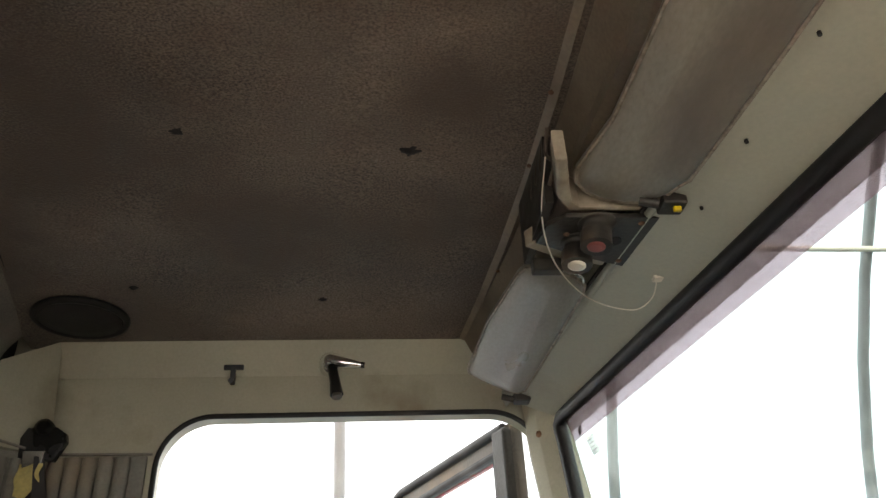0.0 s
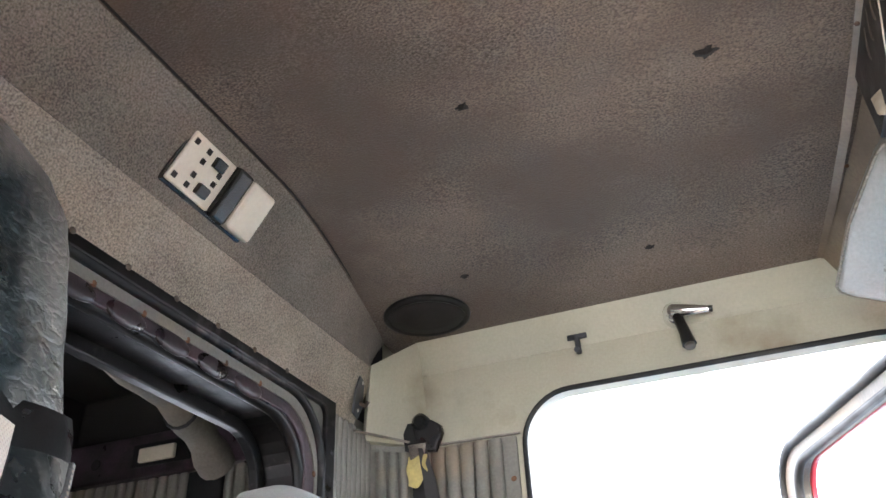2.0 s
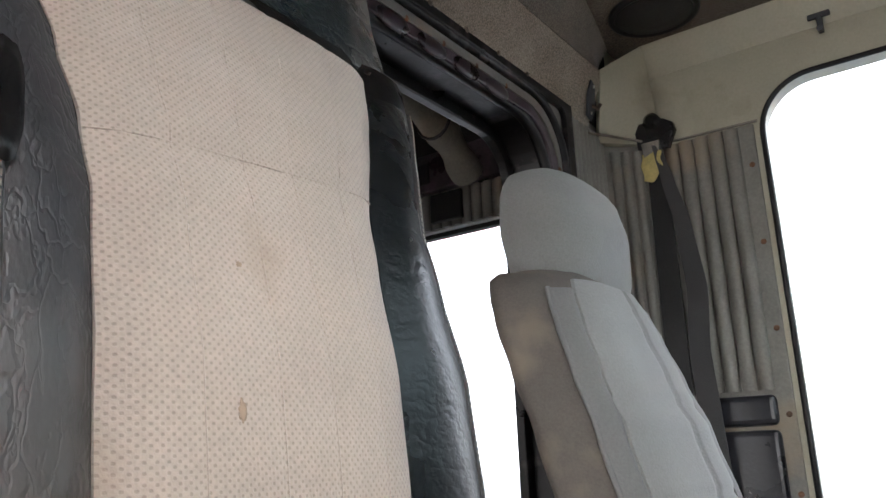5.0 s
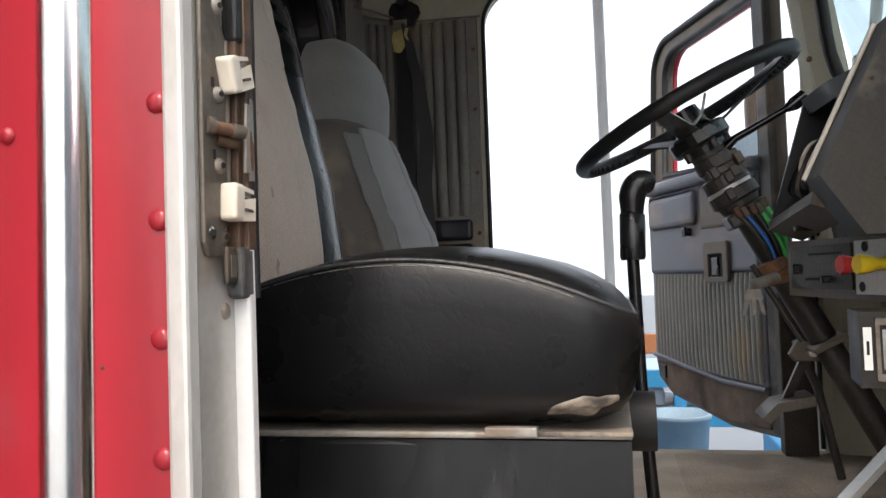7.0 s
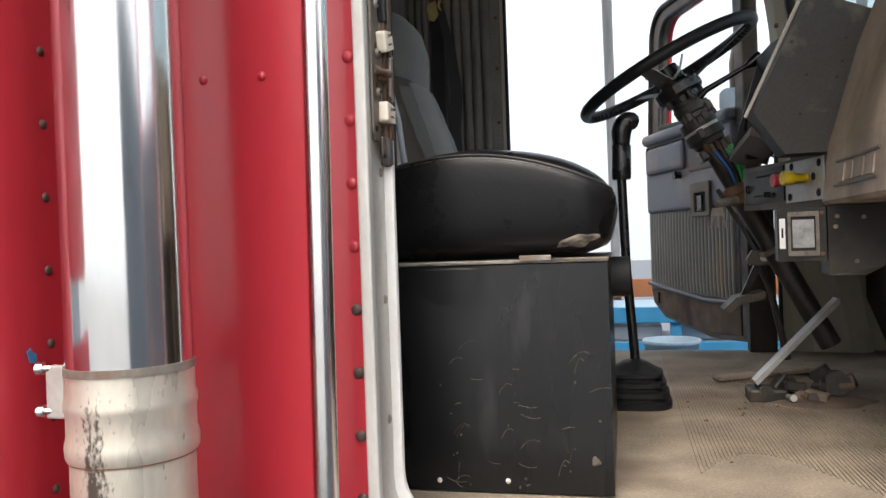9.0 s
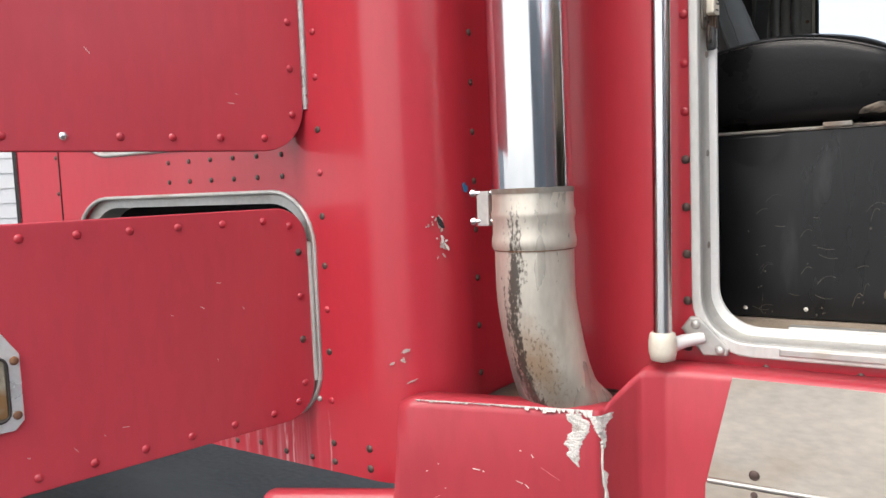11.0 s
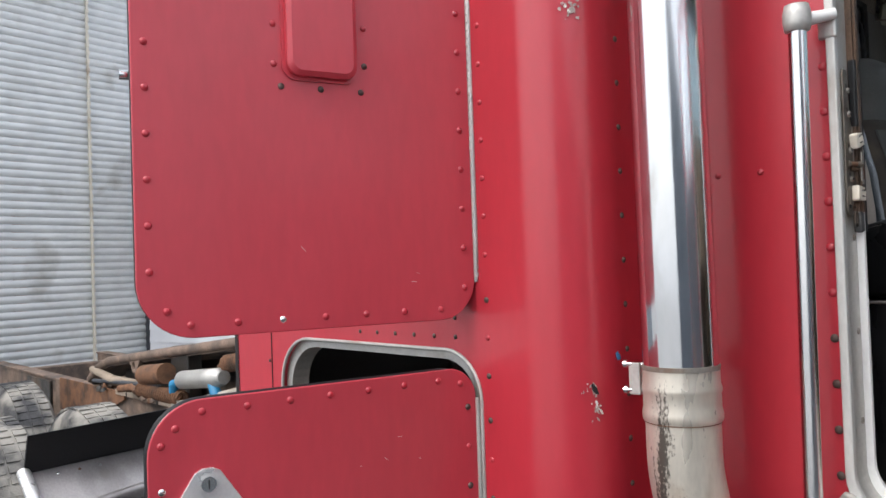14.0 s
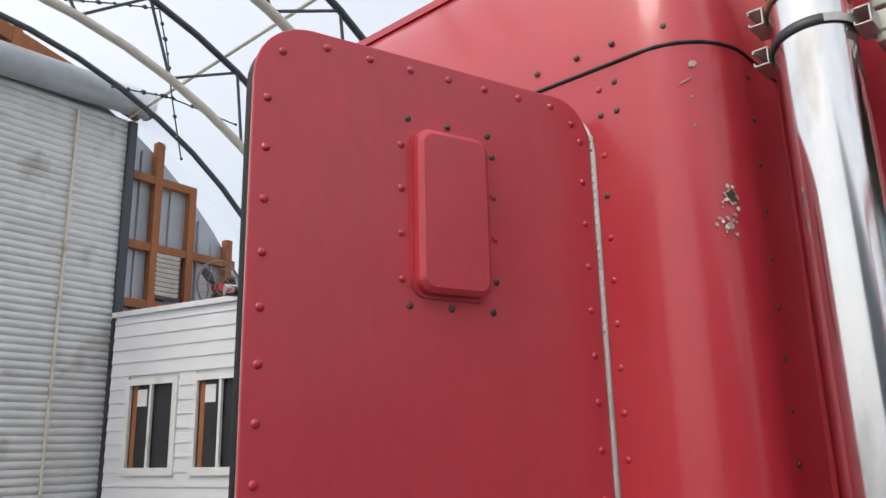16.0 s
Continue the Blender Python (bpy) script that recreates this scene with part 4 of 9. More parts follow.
def build_rear_wall():
    # upper sloped felt panel between ceiling and rear wall, and the flat felt band below
    def slope_x(y):
        """Where the sloped panel meets the headliner: straight, then sweeping back into the corner."""
        return -0.520 - 0.215 * max(0.0, y - 1.0) ** 1.35

    def sloped(u, v):
        y = 0.04 + 1.60 * v
        x = slope_x(y) * (1 - u) + min(slope_x(y), -0.615) * u
        return (x - 0.010 * math.sin(math.pi * u), y - 0.09 * u * max(0, v - 0.9) * 10, 2.770 - 0.118 * u)
    up = sheet(sloped, 6, 32, (-0.02, 0, 0.01))
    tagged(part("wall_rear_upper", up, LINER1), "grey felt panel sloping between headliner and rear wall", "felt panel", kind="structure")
    part("seam", tube([(slope_x(y) + 0.001, y, 2.7655) for y in [0.06 + 1.56 * k / 40 for k in range(41)]], 0.0022, 6), DARK, bpy.data.objects["wall_rear_upper"], "dark seam along the headliner")
    band = sheet(lambda u, v: (-0.617 - 0.05 * u, 0.04 + 1.50 * v, 2.655 - 0.115 * u), 3, 8, (-0.02, 0, 0.0))
    tagged(part("wall_rear_band", band, LINER2), "grey felt band over the sleeper opening, in the lit tone", "felt band", kind="structure")
    # rear wall with the opening into the sleeper
    opening = rrect(0.22, 1.40, 1.32, 2.51, [0.13, 0.13, 0.02, 0.02], 8)
    rear = plate([(0.035, 1.30), (1.62, 1.30), (1.62, 2.56), (0.035, 2.56)], lambda y, z: (-0.672, y, z), (-0.03, 0, 0), [opening])
    wall = tagged(part("wall_rear", rear, PLEAT), "rear cab wall of grey pleated vinyl round the sleeper opening", "rear wall", kind="structure")
    for i in range(8):
        y = 1.458 + 0.021 * i
        part("pleat", tube([(-0.672, y, 1.31), (-0.672, y, 2.535)], 0.0125, 8), PLEAT, wall)
    # frame of the sleeper opening: flange, dimpled rail, inner lip
    fr = thing("opening_frame", (-0.68, 0.8, 2.5), "black and purple metal frame of the sleeper opening", "opening frame", kind="structure")

    def u_path(y0, y1, zt, r, zb=1.31, n=8):
        pts = [(y0, zb)]
        pts += [(y0 + r - r * math.cos(t), zt - r + r * math.sin(t)) for t in (math.pi / 2 * k / n for k in range(n + 1))]
        pts += [(y1 - r + r * math.sin(t), zt - r + r * math.cos(t)) for t in (math.pi / 2 * k / n for k in range(n + 1))]
        return pts + [(y1, zb)]

    def strip(y0, y1, zt, r, w, d, x):
        o, i = u_path(y0, y1, zt, r), u_path(y0 + w, y1 - w, zt - w, max(0.02, r - w))
        return plate(o + i[::-1], lambda y, z: (x, y, z), (d, 0, 0), bev=0.003)
    part("flange", strip(0.18, 1.452, 2.572, 0.02, 0.035, 0.012, -0.672), FRAMEBK, fr, "black flange strip with screws")
    part("rail", strip(0.215, 1.417, 2.537, 0.14, 0.05, 0.03, -0.705), PURPLE, fr, "dull purple pressed rail")
    part("rib", tube([(-0.672, y, z) for y, z in u_path(0.214, 1.418, 2.538, 0.13)], 0.011, 8), FRAMEBK, fr)
    part("rib", tube([(-0.69, y, z) for y, z in u_path(0.262, 1.37, 2.49, 0.12)], 0.012, 8), FRAMEBK, fr)
    part("inner_lip", strip(0.26, 1.372, 2.492, 0.12, 0.03, 0.02, -0.78), FRAMEBK, fr)
    part("reveal", strip(0.255, 1.377, 2.497, 0.125, 0.012, 0.11, -0.79), FRAMEBK, fr)
    for i in range(9):
        y = 0.42 + 0.105 * i
        rivet(fr, (-0.659, y, 2.556), (1, 0, 0), 0.0055, 0.003, DASHG, "screw")
    for i in range(8):
        y = 0.47 + 0.1 * i
        rivet(fr, (-0.674, y + 0.03, 2.513), (1, 0, 0), 0.006, 0.003, RUST, "screw")
        # Ovals on the rail, darker purple for the shade in its hollows.
        bm = bmesh.new()
        bmesh.ops.create_uvsphere(bm, u_segments=12, v_segments=8, radius=1.0)
        bmesh.ops.scale(bm, vec=(0.005, 0.043, 0.0175), verts=bm.verts)
        bmesh.ops.translate(bm, vec=(-0.676, y, 2.496), verts=bm.verts)
        for f in bm.faces:
            f.smooth = True
        part("dimple", bm, PURPLEDK, fr)
    for z in (2.4, 2.25, 2.1):
        rivet(fr, (-0.672, 1.394, z), (1, 0, 0), 0.006, 0.003, RUST, "screw")
        rivet(fr, (-0.658, 1.436, z + 0.05), (1, 0, 0), 0.006, 0.003, STEELD, "screw")
    # coat hook on the felt band
    hook = thing("coat_hook", (-0.65, 1.508, 2.585), "small grey plastic coat hook on the felt band", "coat hook")
    part("plate", plate([(-0.012, -0.034), (0.014, -0.04), (0.022, -0.012), (0.004, 0.036), (-0.018, 0.042), (-0.022, 0.01)], lambda a, b: (-0.642 + 0.25 * b, 1.509 + a, 2.584 + b), (0.005, 0, 0), bev=0.002), STEELD, hook)
    part("peg", tube([(-0.64, 1.515, 2.575), (-0.628, 1.518, 2.566), (-0.622, 1.518, 2.576)], 0.0045, 8), GREASE, hook)
    for b in (-0.026, 0.03):
        rivet(hook, (-0.636 + 0.25 * b, 1.509 - 0.12 * b, 2.584 + b), (1, 0, -0.25), 0.004, 0.002, ALU, "screw")
    # roof speaker in the corner
    sp = thing("roof_speaker", (-0.50, 1.56, 2.76), "round black speaker grille in the headliner corner", "speaker")
    part("ring", tube([(-0.49 + 0.09 * math.cos(t), 1.54 + 0.085 * math.sin(t), 2.757) for t in (2 * math.pi * k / 32 for k in range(32))], 0.008, 8, closed=True), BLACK, sp)
    part("grille", loft([[(-0.49 + 0.92 * r * math.cos(t), 1.54 + r * 0.87 * math.sin(t), z) for t in (2 * math.pi * k / 28 for k in range(28))] for r, z in ((0.096, 2.764), (0.09, 2.752), (0.05, 2.747), (0.01, 2.746))]), DARK, sp)
    # dome lamp, its lens half off
    la = thing("dome_lamp", (-0.585, 0.93, 2.72), "dome lamp with a bare socket plate and an ivory lens", "lamp")
    slope = Matrix.Translation((-0.578, 0.906, 2.714)) @ Euler((0, radians(125), 0)).to_matrix().to_4x4()
    part("base", box(-0.05, 0.05, -0.102, 0.098, -0.012, 0.006, 0.006, 2, slope), GLOSS, la, "black base")
    part("socket_plate", box(-0.043, 0.043, -0.098, 0.0, 0.006, 0.012, 0.003, 2, slope), IVORY, la, "cream socket plate with holes")
    part("bridge", box(-0.046, 0.046, 0.0, 0.035, 0.0, 0.024, 0.006, 2, slope), GLOSS, la)
    part("lens", box(-0.044, 0.044, 0.035, 0.096, 0.0, 0.028, 0.008, 3, slope), IVORY, la, "ivory lens")
    for a, b in ((-0.03, -0.088), (0.03, -0.088), (-0.03, -0.06), (0.03, -0.06), (-0.012, -0.06), (0.012, -0.06), (-0.012, -0.02), (0.004, -0.02), (0.02, -0.02)):
        part("hole", box(a - 0.0045, a + 0.0045, b - 0.0045, b + 0.0045, 0.0122, 0.0132, 0.0, 1, slope), DARK, la)
    for a in (-0.024, 0.024):
        part("contact", box(a - 0.009, a + 0.009, -0.045, -0.022, 0.012, 0.022, 0.002, 2, slope), GLOSS, la)


build_rear_wall()


def build_driver_side():
    opening = rrect(-0.342, 0.50, 1.12, 2.60, [0.12, 0.11, 0.02, 0.02], 10)
    def bow(x, z):
        return FARY + 0.02 - 0.05 * max(0.0, (z - 2.60) / 0.16) - 0.02 * max(0.0, -0.3 - x) / 0.3
    wall = plate([(-0.56, 1.06), (0.95, 1.06), (0.95, 1.96), (0.64, 1.99), (0.545, 2.3), (0.515, 2.70), (-0.56, 2.70)], lambda x, z: (x, FARY, z), (0, 0.06, 0), [opening])
    w = tagged(part("wall_driver_side", wall, CABBG), "beige painted cab side round the open driver doorway", "cab side", kind="structure")
    cove = sheet(lambda u, v: (-0.57 + 1.12 * u, FARY - 0.001 - 0.035 * v, 2.69 + 0.075 * v), 4, 3, (0, 0.02, 0.0))
    part("cove", cove, CABBG, w)
    corner = sheet(lambda u, v: (-0.662 + 0.107 * u + v * (0.048 - 0.062 * u), 1.585 + 0.113 * u + v * (-0.07 + 0.044 * u), 2.517 + v * (0.138 + 0.112 * u)), 6, 4, (-0.015, 0.015, 0))
    part("corner_fill", box(-0.76, -0.545, 1.706, 1.80, 2.30, 2.86), CABBG, w)
    part("corner_fill", box(-0.78, -0.695, 1.42, 1.80, 2.52, 2.86), CABBG, w)
    part("corner_panel", corner, CABBG, w)
    low = sheet(lambda u, v: (-0.672 + 0.112 * u, 1.62 + 0.075 * u, 1.30 + 1.225 * v), 3, 3, (-0.015, 0.015, 0))
    part("corner_trim", low, PLEAT, w)
    pan = box(-0.56, -0.355, FARY - 0.008, FARY + 0.001, 1.31, 2.512, 0.003)
    part("quarter_panel", pan, PLEAT, w, "grey pleated vinyl quarter panel")
    for i in range(5):
        x = -0.535 + 0.033 * i
        part("pleat", tube([(x, FARY - 0.006, 1.95), (x, FARY - 0.009, 2.0), (x, FARY - 0.009, 2.47), (x, FARY - 0.006, 2.508)], 0.0165, 8, squash=((0, 1, 0), 0.7)), PLEAT, w)
    for i in range(5):
        x, y = -0.645 + 0.021 * i, 1.628 + 0.0145 * i
        part("pleat", tube([(x, y, 1.4), (x, y, 2.5)], 0.011, 8), PLEAT, w)
    part("pad", box(-0.53, -0.385, FARY - 0.028, FARY - 0.004, 1.88, 1.94, 0.012, 3), PADBLK, w, "padded dark vinyl cushion")
    part("pad", box(-0.53, -0.385, FARY - 0.028, FARY - 0.004, 1.60, 1.872, 0.012, 3), PADBLK, w, "padded dark vinyl cushion")
    for z in (1.75, 1.9, 2.07, 2.25, 2.42):
        rivet(w, (-0.368, FARY - 0.008, z), (0, -1, 0), 0.006, 0.003, RUST, "screw")
    part("seal", tube([(-0.338, FARY - 0.004, 1.31)] + [(x, FARY - 0.004, z) for x, z in rrect(-0.338, 0.496, 1.334, 2.596, [0.12, 0.11, 0.06, 0.06], 10)[:22][::-1]] + [(0.496, FARY - 0.004, 1.31)], 0.006, 8), BLACK, w, "black rubber door seal")
    part("seam_bead", tube([(-0.66, 1.53, 2.522), (-0.56, 1.69, 2.518), (-0.345, FARY - 0.01, 2.514)], 0.0032, 6), GREASY, w)
    rivet(w, (0.502, 1.658, 2.30), (-0.6, -0.8, 0), 0.008, 0.003, RUST, "screw")
    rivet(w, (0.478, 1.66, 2.53), (-0.6, -0.8, 0), 0.008, 0.003, RUST, "screw")
    # A-pillar
    pil = loft([[(0.445, 1.69, 2.70), (0.465, 1.66, 2.70), (0.50, 1.63, 2.70), (0.53, 1.64, 2.70), (0.53, 1.76, 2.70), (0.46, 1.76, 2.70)],
                [(0.462, 1.69, 2.5), (0.48, 1.66, 2.5), (0.512, 1.625, 2.5), (0.55, 1.635, 2.5), (0.55, 1.76, 2.5), (0.475, 1.76, 2.5)],
                [(0.485, 1.69, 2.3), (0.502, 1.66, 2.3), (0.535, 1.625, 2.3), (0.58, 1.635, 2.3), (0.58, 1.76, 2.3), (0.50, 1.76, 2.3)],
                [(0.53, 1.69, 1.3), (0.58, 1.66, 1.3), (0.68, 1.63, 1.3), (0.74, 1.64, 1.3), (0.74, 1.76, 1.3), (0.56, 1.76, 1.3)]], smooth=False)
    tagged(part("trim_pillar", pil, CABBG), "pale beige windscreen pillar with a screw", "pillar", kind="structure")


build_driver_side()


def screen_x(y):
    return 0.511 + 0.152 * (1.62 - y)


def seam_x(y):
    """The line where the visor recess meets the header panel."""
    return 0.525 - 0.11 * (y - 0.55)


def build_front():
    # header over the windscreen: riser, shelf, sage panel
    hd = thing("windscreen_header", (0.5, 0.85, 2.6), "sage painted header over the windscreen with a recess", "header", kind="structure")
    # Riser and recess roof wear the darkened beige: their shade is in the colour.
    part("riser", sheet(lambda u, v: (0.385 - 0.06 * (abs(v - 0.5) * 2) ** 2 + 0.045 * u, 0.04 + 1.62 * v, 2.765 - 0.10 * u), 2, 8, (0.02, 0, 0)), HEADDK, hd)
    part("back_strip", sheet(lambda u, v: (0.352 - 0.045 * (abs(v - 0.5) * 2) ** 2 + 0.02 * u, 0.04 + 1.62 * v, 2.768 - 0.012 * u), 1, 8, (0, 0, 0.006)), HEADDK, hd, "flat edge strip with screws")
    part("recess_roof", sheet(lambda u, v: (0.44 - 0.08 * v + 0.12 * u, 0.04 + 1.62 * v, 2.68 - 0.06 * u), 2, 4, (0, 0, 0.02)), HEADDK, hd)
    part("sage_panel", sheet(lambda u, v: (seam_x(0.04 + 1.58 * v) + (screen_x(0.04 + 1.58 * v) - seam_x(0.04 + 1.58 * v)) * u, 0.04 + 1.58 * v, 2.595 - 0.04 * u), 4, 16, (0, 0, 0.02)), SAGE, hd, "pale sage panel with screw holes")
    part("panel_lip", sheet(lambda u, v: (seam_x(0.04 + 1.62 * v) + 0.008 * u, 0.04 + 1.62 * v, 2.592 + 0.02 * (1 - u)), 1, 4, (0.004, 0, 0.03)), SAGE, hd)
    part("panel_roll", tube([(seam_x(0.04 + 1.5 * k / 12) + 0.007, 0.04 + 1.5 * k / 12, 2.594) for k in range(13)], 0.0065, 8), SAGE, hd, "rolled edge of the panel")
    # A dark tube draws the gap and the shadow line along the visor.
    part("panel_gap_shadow", tube([(seam_x(0.04 + 1.5 * k / 12) - 0.002, 0.04 + 1.5 * k / 12, 2.598) for k in range(13)], 0.004, 6), DARK, hd, "dark gap and shadow line beside the panel")
    for x_, y in ((0.555, 0.55), (0.552, 0.72), (0.55, 0.86), (0.556, 0.985), (0.549, 0.99), (0.545, 1.02)):
        part("screw_hole", cyl((x_, y, 2.5785), (x_, y, 2.5735), 0.0024, 8), DARK, hd)
    for i in range(7):
        y = 0.5 + 0.17 * i
        rivet(hd, (0.362, y, 2.762), (0, 0, -1), 0.005, 0.003, RUST, "screw")
    seal = [(screen_x(y) + 0.006, y, 2.55) for y in [0.04 + 1.55 * k / 24 for k in range(25)]]
    seal += [(0.516, 1.617, 2.535), (0.521, 1.62, 2.50), (0.53, 1.62, 2.40), (0.542, 1.62, 2.3), (0.578, 1.63, 2.2), (0.66, 1.64, 2.0)]
    part("screen_seal", tube(smooth_path(seal, 2), 0.016, 8), BLACK, hd, "black windscreen rubber")
    for u0, u1, mt, nm in ((0.0, 0.6, TINT, "dusty purple tint band along the screen's top"), (0.6, 1.0, TINT2, "pale lower edge of the tint band")):
        tint = sheet(lambda u, v: (screen_x(0.04 + 1.62 * v) + 0.016 + 0.015 * (u0 + (u1 - u0) * u), 0.04 + 1.55 * v, 2.54 - 0.05 * (u0 + (u1 - u0) * u)), 2, 16, (0.002, 0, 0))
        part("tint_band", tint, mt, hd, nm)
    glass = sheet(lambda u, v: (screen_x(0.04 + 1.60 * v) + 0.012 + 0.17 * u, 0.04 + 1.60 * v, 2.545 - 0.56 * u), 2, 12, (0.004, 0, 0))
    g = tagged(part("windscreen", glass, SCREEN), "dusty green-tinted windscreen glass", "windscreen", kind="structure")
    g.visible_shadow = False


build_front()

# ---- the sleeper ----
SY = -0.285       # outer skin of the sleeper on the passenger side
SEAM = 2.515


def sleeper_side(s, r=0.125):
    """The outer skin in plan, along s metres from the front edge at the cab round the corner and back."""
    a, q = 0.15, math.pi / 2 * r
    if s < a:
        return (-0.605, 0.0 - s, (1, 0))
    if s < a + q:
        t = (s - a) / r
        return (-0.605 - r + r * math.cos(t), -a - r * math.sin(t) * (0.285 - a) / r, (math.cos(t), -math.sin(t)))
    return (-0.605 - r - (s - a - q), SY, (0, -1))


def build_sleeper():
    sl = thing("sleeper_box", (-1.2, 0.85, 1.1), "glossy red riveted sleeper box behind the cab", "sleeper")
    r = 0.125
    s_flat = 0.15 + math.pi / 2 * r
    # front face and round corner
    def skin(u, v):
        s = u * s_flat
        x, y, n = sleeper_side(s)
        return (x, y, 1.078 + (SEAM - 1.078) * v)
    part("corner_panel", sheet(skin, 110, 1, 0.004), RED, sl, "rounded red corner panel")
    up = rrect(-1.51, -0.838, 1.655, 2.455, 0.095, 8)
    lo = rrect(-1.55, -0.838, 1.165, 1.565, [0.095, 0.12, 0.095, 0.095], 8)
    xf = -0.605 - r
    side = part("side_panel", plate([(-1.78, 1.076), (xf, 1.078), (xf, SEAM), (-1.78, SEAM)], lambda x, z: (x, SY, z), (0, 0.012, 0), [up, lo]), REDRUN, sl, "red riveted side panel with two open hatches")
    for loop in (up, lo):
        part("hatch_trim", tube([(x, SY - 0.001, z) for x, z in loop], 0.0042, 8, closed=True), ALU, sl, "bright aluminium hatch trim")
        cx, cz = sum(p[0] for p in loop) / len(loop), sum(p[1] for p in loop) / len(loop)
        inner = [(cx + (x - cx) * 0.93, cz + (z - cz) * 0.9) for x, z in loop]
        part("hatch_lip", plate(loop, lambda x, z: (x, SY + 0.012, z), (0, 0.05, 0), [inner]), ALU, sl, "grey rubber-lined hatch lip")
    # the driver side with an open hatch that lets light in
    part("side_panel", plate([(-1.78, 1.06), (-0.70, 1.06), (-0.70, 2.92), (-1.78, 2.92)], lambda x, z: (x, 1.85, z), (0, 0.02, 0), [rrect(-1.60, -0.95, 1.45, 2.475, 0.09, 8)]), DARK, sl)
    part("outer_skin", plate([(-1.79, 1.05), (-0.66, 1.05), (-0.66, 2.92), (-1.79, 2.92)], lambda x, z: (x, 1.871, z), (0, 0.006, 0), [rrect(-1.60, -0.95, 1.45, 2.475, 0.09, 8)]), RED, sl, "red outer skin")
    # Inner walls in near-black, so the dimness inside is coloured in.
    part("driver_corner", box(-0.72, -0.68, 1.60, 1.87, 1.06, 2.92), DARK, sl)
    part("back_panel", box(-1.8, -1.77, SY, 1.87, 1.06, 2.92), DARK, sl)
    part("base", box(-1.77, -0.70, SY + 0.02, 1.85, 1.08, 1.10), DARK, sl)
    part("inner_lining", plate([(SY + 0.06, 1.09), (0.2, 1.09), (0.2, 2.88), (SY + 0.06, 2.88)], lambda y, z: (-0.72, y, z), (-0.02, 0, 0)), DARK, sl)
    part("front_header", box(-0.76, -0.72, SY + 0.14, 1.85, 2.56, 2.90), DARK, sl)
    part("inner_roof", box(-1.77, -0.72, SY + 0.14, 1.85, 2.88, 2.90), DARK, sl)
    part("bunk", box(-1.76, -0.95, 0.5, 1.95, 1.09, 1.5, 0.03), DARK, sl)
    # the raised cap: leans in as it rises
    def cap(u, v):
        s = u * 1.42
        x, y, n = sleeper_side(s)
        k = v ** 1.6
        lean = 0.01 * v + 0.16 * k
        return (x - n[0] * lean * 0.9, y - n[1] * lean * 0.75, SEAM + 0.50 * v - 0.10 * k * k)
    part("roof_cap", sheet(cap, 36, 10, 0.004), RED, sl, "red moulded roof cap")
    part("roof_top", sheet(lambda u, v: (-1.8 + 1.05 * u, -0.175 + 2.05 * v, 2.905 + 0.06 * math.sin(math.pi * v)), 3, 6, (0, 0, 0.02)), RED, sl)
    part("seam_gap", tube([(sleeper_side(s)[0], sleeper_side(s)[1], SEAM - 0.003) for s in [1.42 * k / 40 for k in range(41)]], 0.004, 6), BLACK, sl, "dark seam under the roof cap")
    # rivets
    zs = [1.096, 1.129, 1.204, 1.289, 1.362, 1.437, 1.521, 1.594, 1.666, 1.753, 1.827, 1.9, 1.973, 2.046, 2.12, 2.195, 2.27, 2.344, 2.42, 2.47]
    for i, z in enumerate(zs):
        rivet(side, (-0.817, SY - 0.0005, z), (0, -1, 0), 0.006, 0.003, RIVDK if (i * 7) % 5 < 3 and (z < 1.8 or z > 2.2) else RED)
    for z in (1.097, 1.131):
        rivet(side, (-0.738, SY - 0.0005, z), (0, -1, 0), 0.007, 0.003, RIVDK)
    for i in range(6):
        rivet(side, (-0.905 - 0.062 * i, SY - 0.0005, 1.63), (0, -1, 0), 0.005, 0.003, RIVDK)
        rivet(side, (-0.905 - 0.062 * i, SY - 0.0005, 1.592), (0, -1, 0), 0.005, 0.003, RIVDK)
    for i in range(11):
        rivet(side, (-0.87 - 0.0645 * i, SY - 0.0005, 1.096 + 0.006 * (i % 3 == 2)), (0, -1, 0), 0.0055, 0.003, RIVDK)
    rivet(side, (-0.845, SY - 0.0005, 1.204), (0, -1, 0), 0.0055, 0.003, ALU)
    for z in (1.66, 1.58, 1.5, 1.3):
        rivet(side, (-1.61, SY - 0.0005, z), (0, -1, 0), 0.005, 0.003, RIVDK)
    part("panel_joint", box(-1.602, -1.598, SY - 0.0015, SY + 0.002, 1.08, SEAM), DARK, sl)
    for i, x in enumerate((-0.69, -0.785, -0.86, -0.95, -1.04, -1.14, -1.24)):
        rivet(side, (x, SY - 0.0005 + (0.012 if x > -0.72 else 0), SEAM + 0.035), (0.15 if x > -0.72 else 0, -1, 0), 0.006, 0.003, RIVDK)
    for z in (2.42, 2.475):
        rivet(side, (-0.785, SY - 0.0005, z), (0, -1, 0), 0.006, 0.003, RIVDK)
    for i in range(17):
        rivet(sl, (-0.6045, -0.138, 1.16 + 0.082 * i), (1, 0, 0), 0.006, 0.003, RIVDK)
    # chips and a hole through the paint at the corner
    def blot(p, nrm, ru, rv, seed, mat_, name, label, tilt=0.0):
        rnd = random.Random(seed)
        nrm = Vector(nrm).normalized()
        u = Vector((0, 0, 1)).cross(nrm).normalized()
        w = nrm.cross(u)
        u, w = u * math.cos(tilt) + w * math.sin(tilt), w * math.cos(tilt) - u * math.sin(tilt)
        loop = []
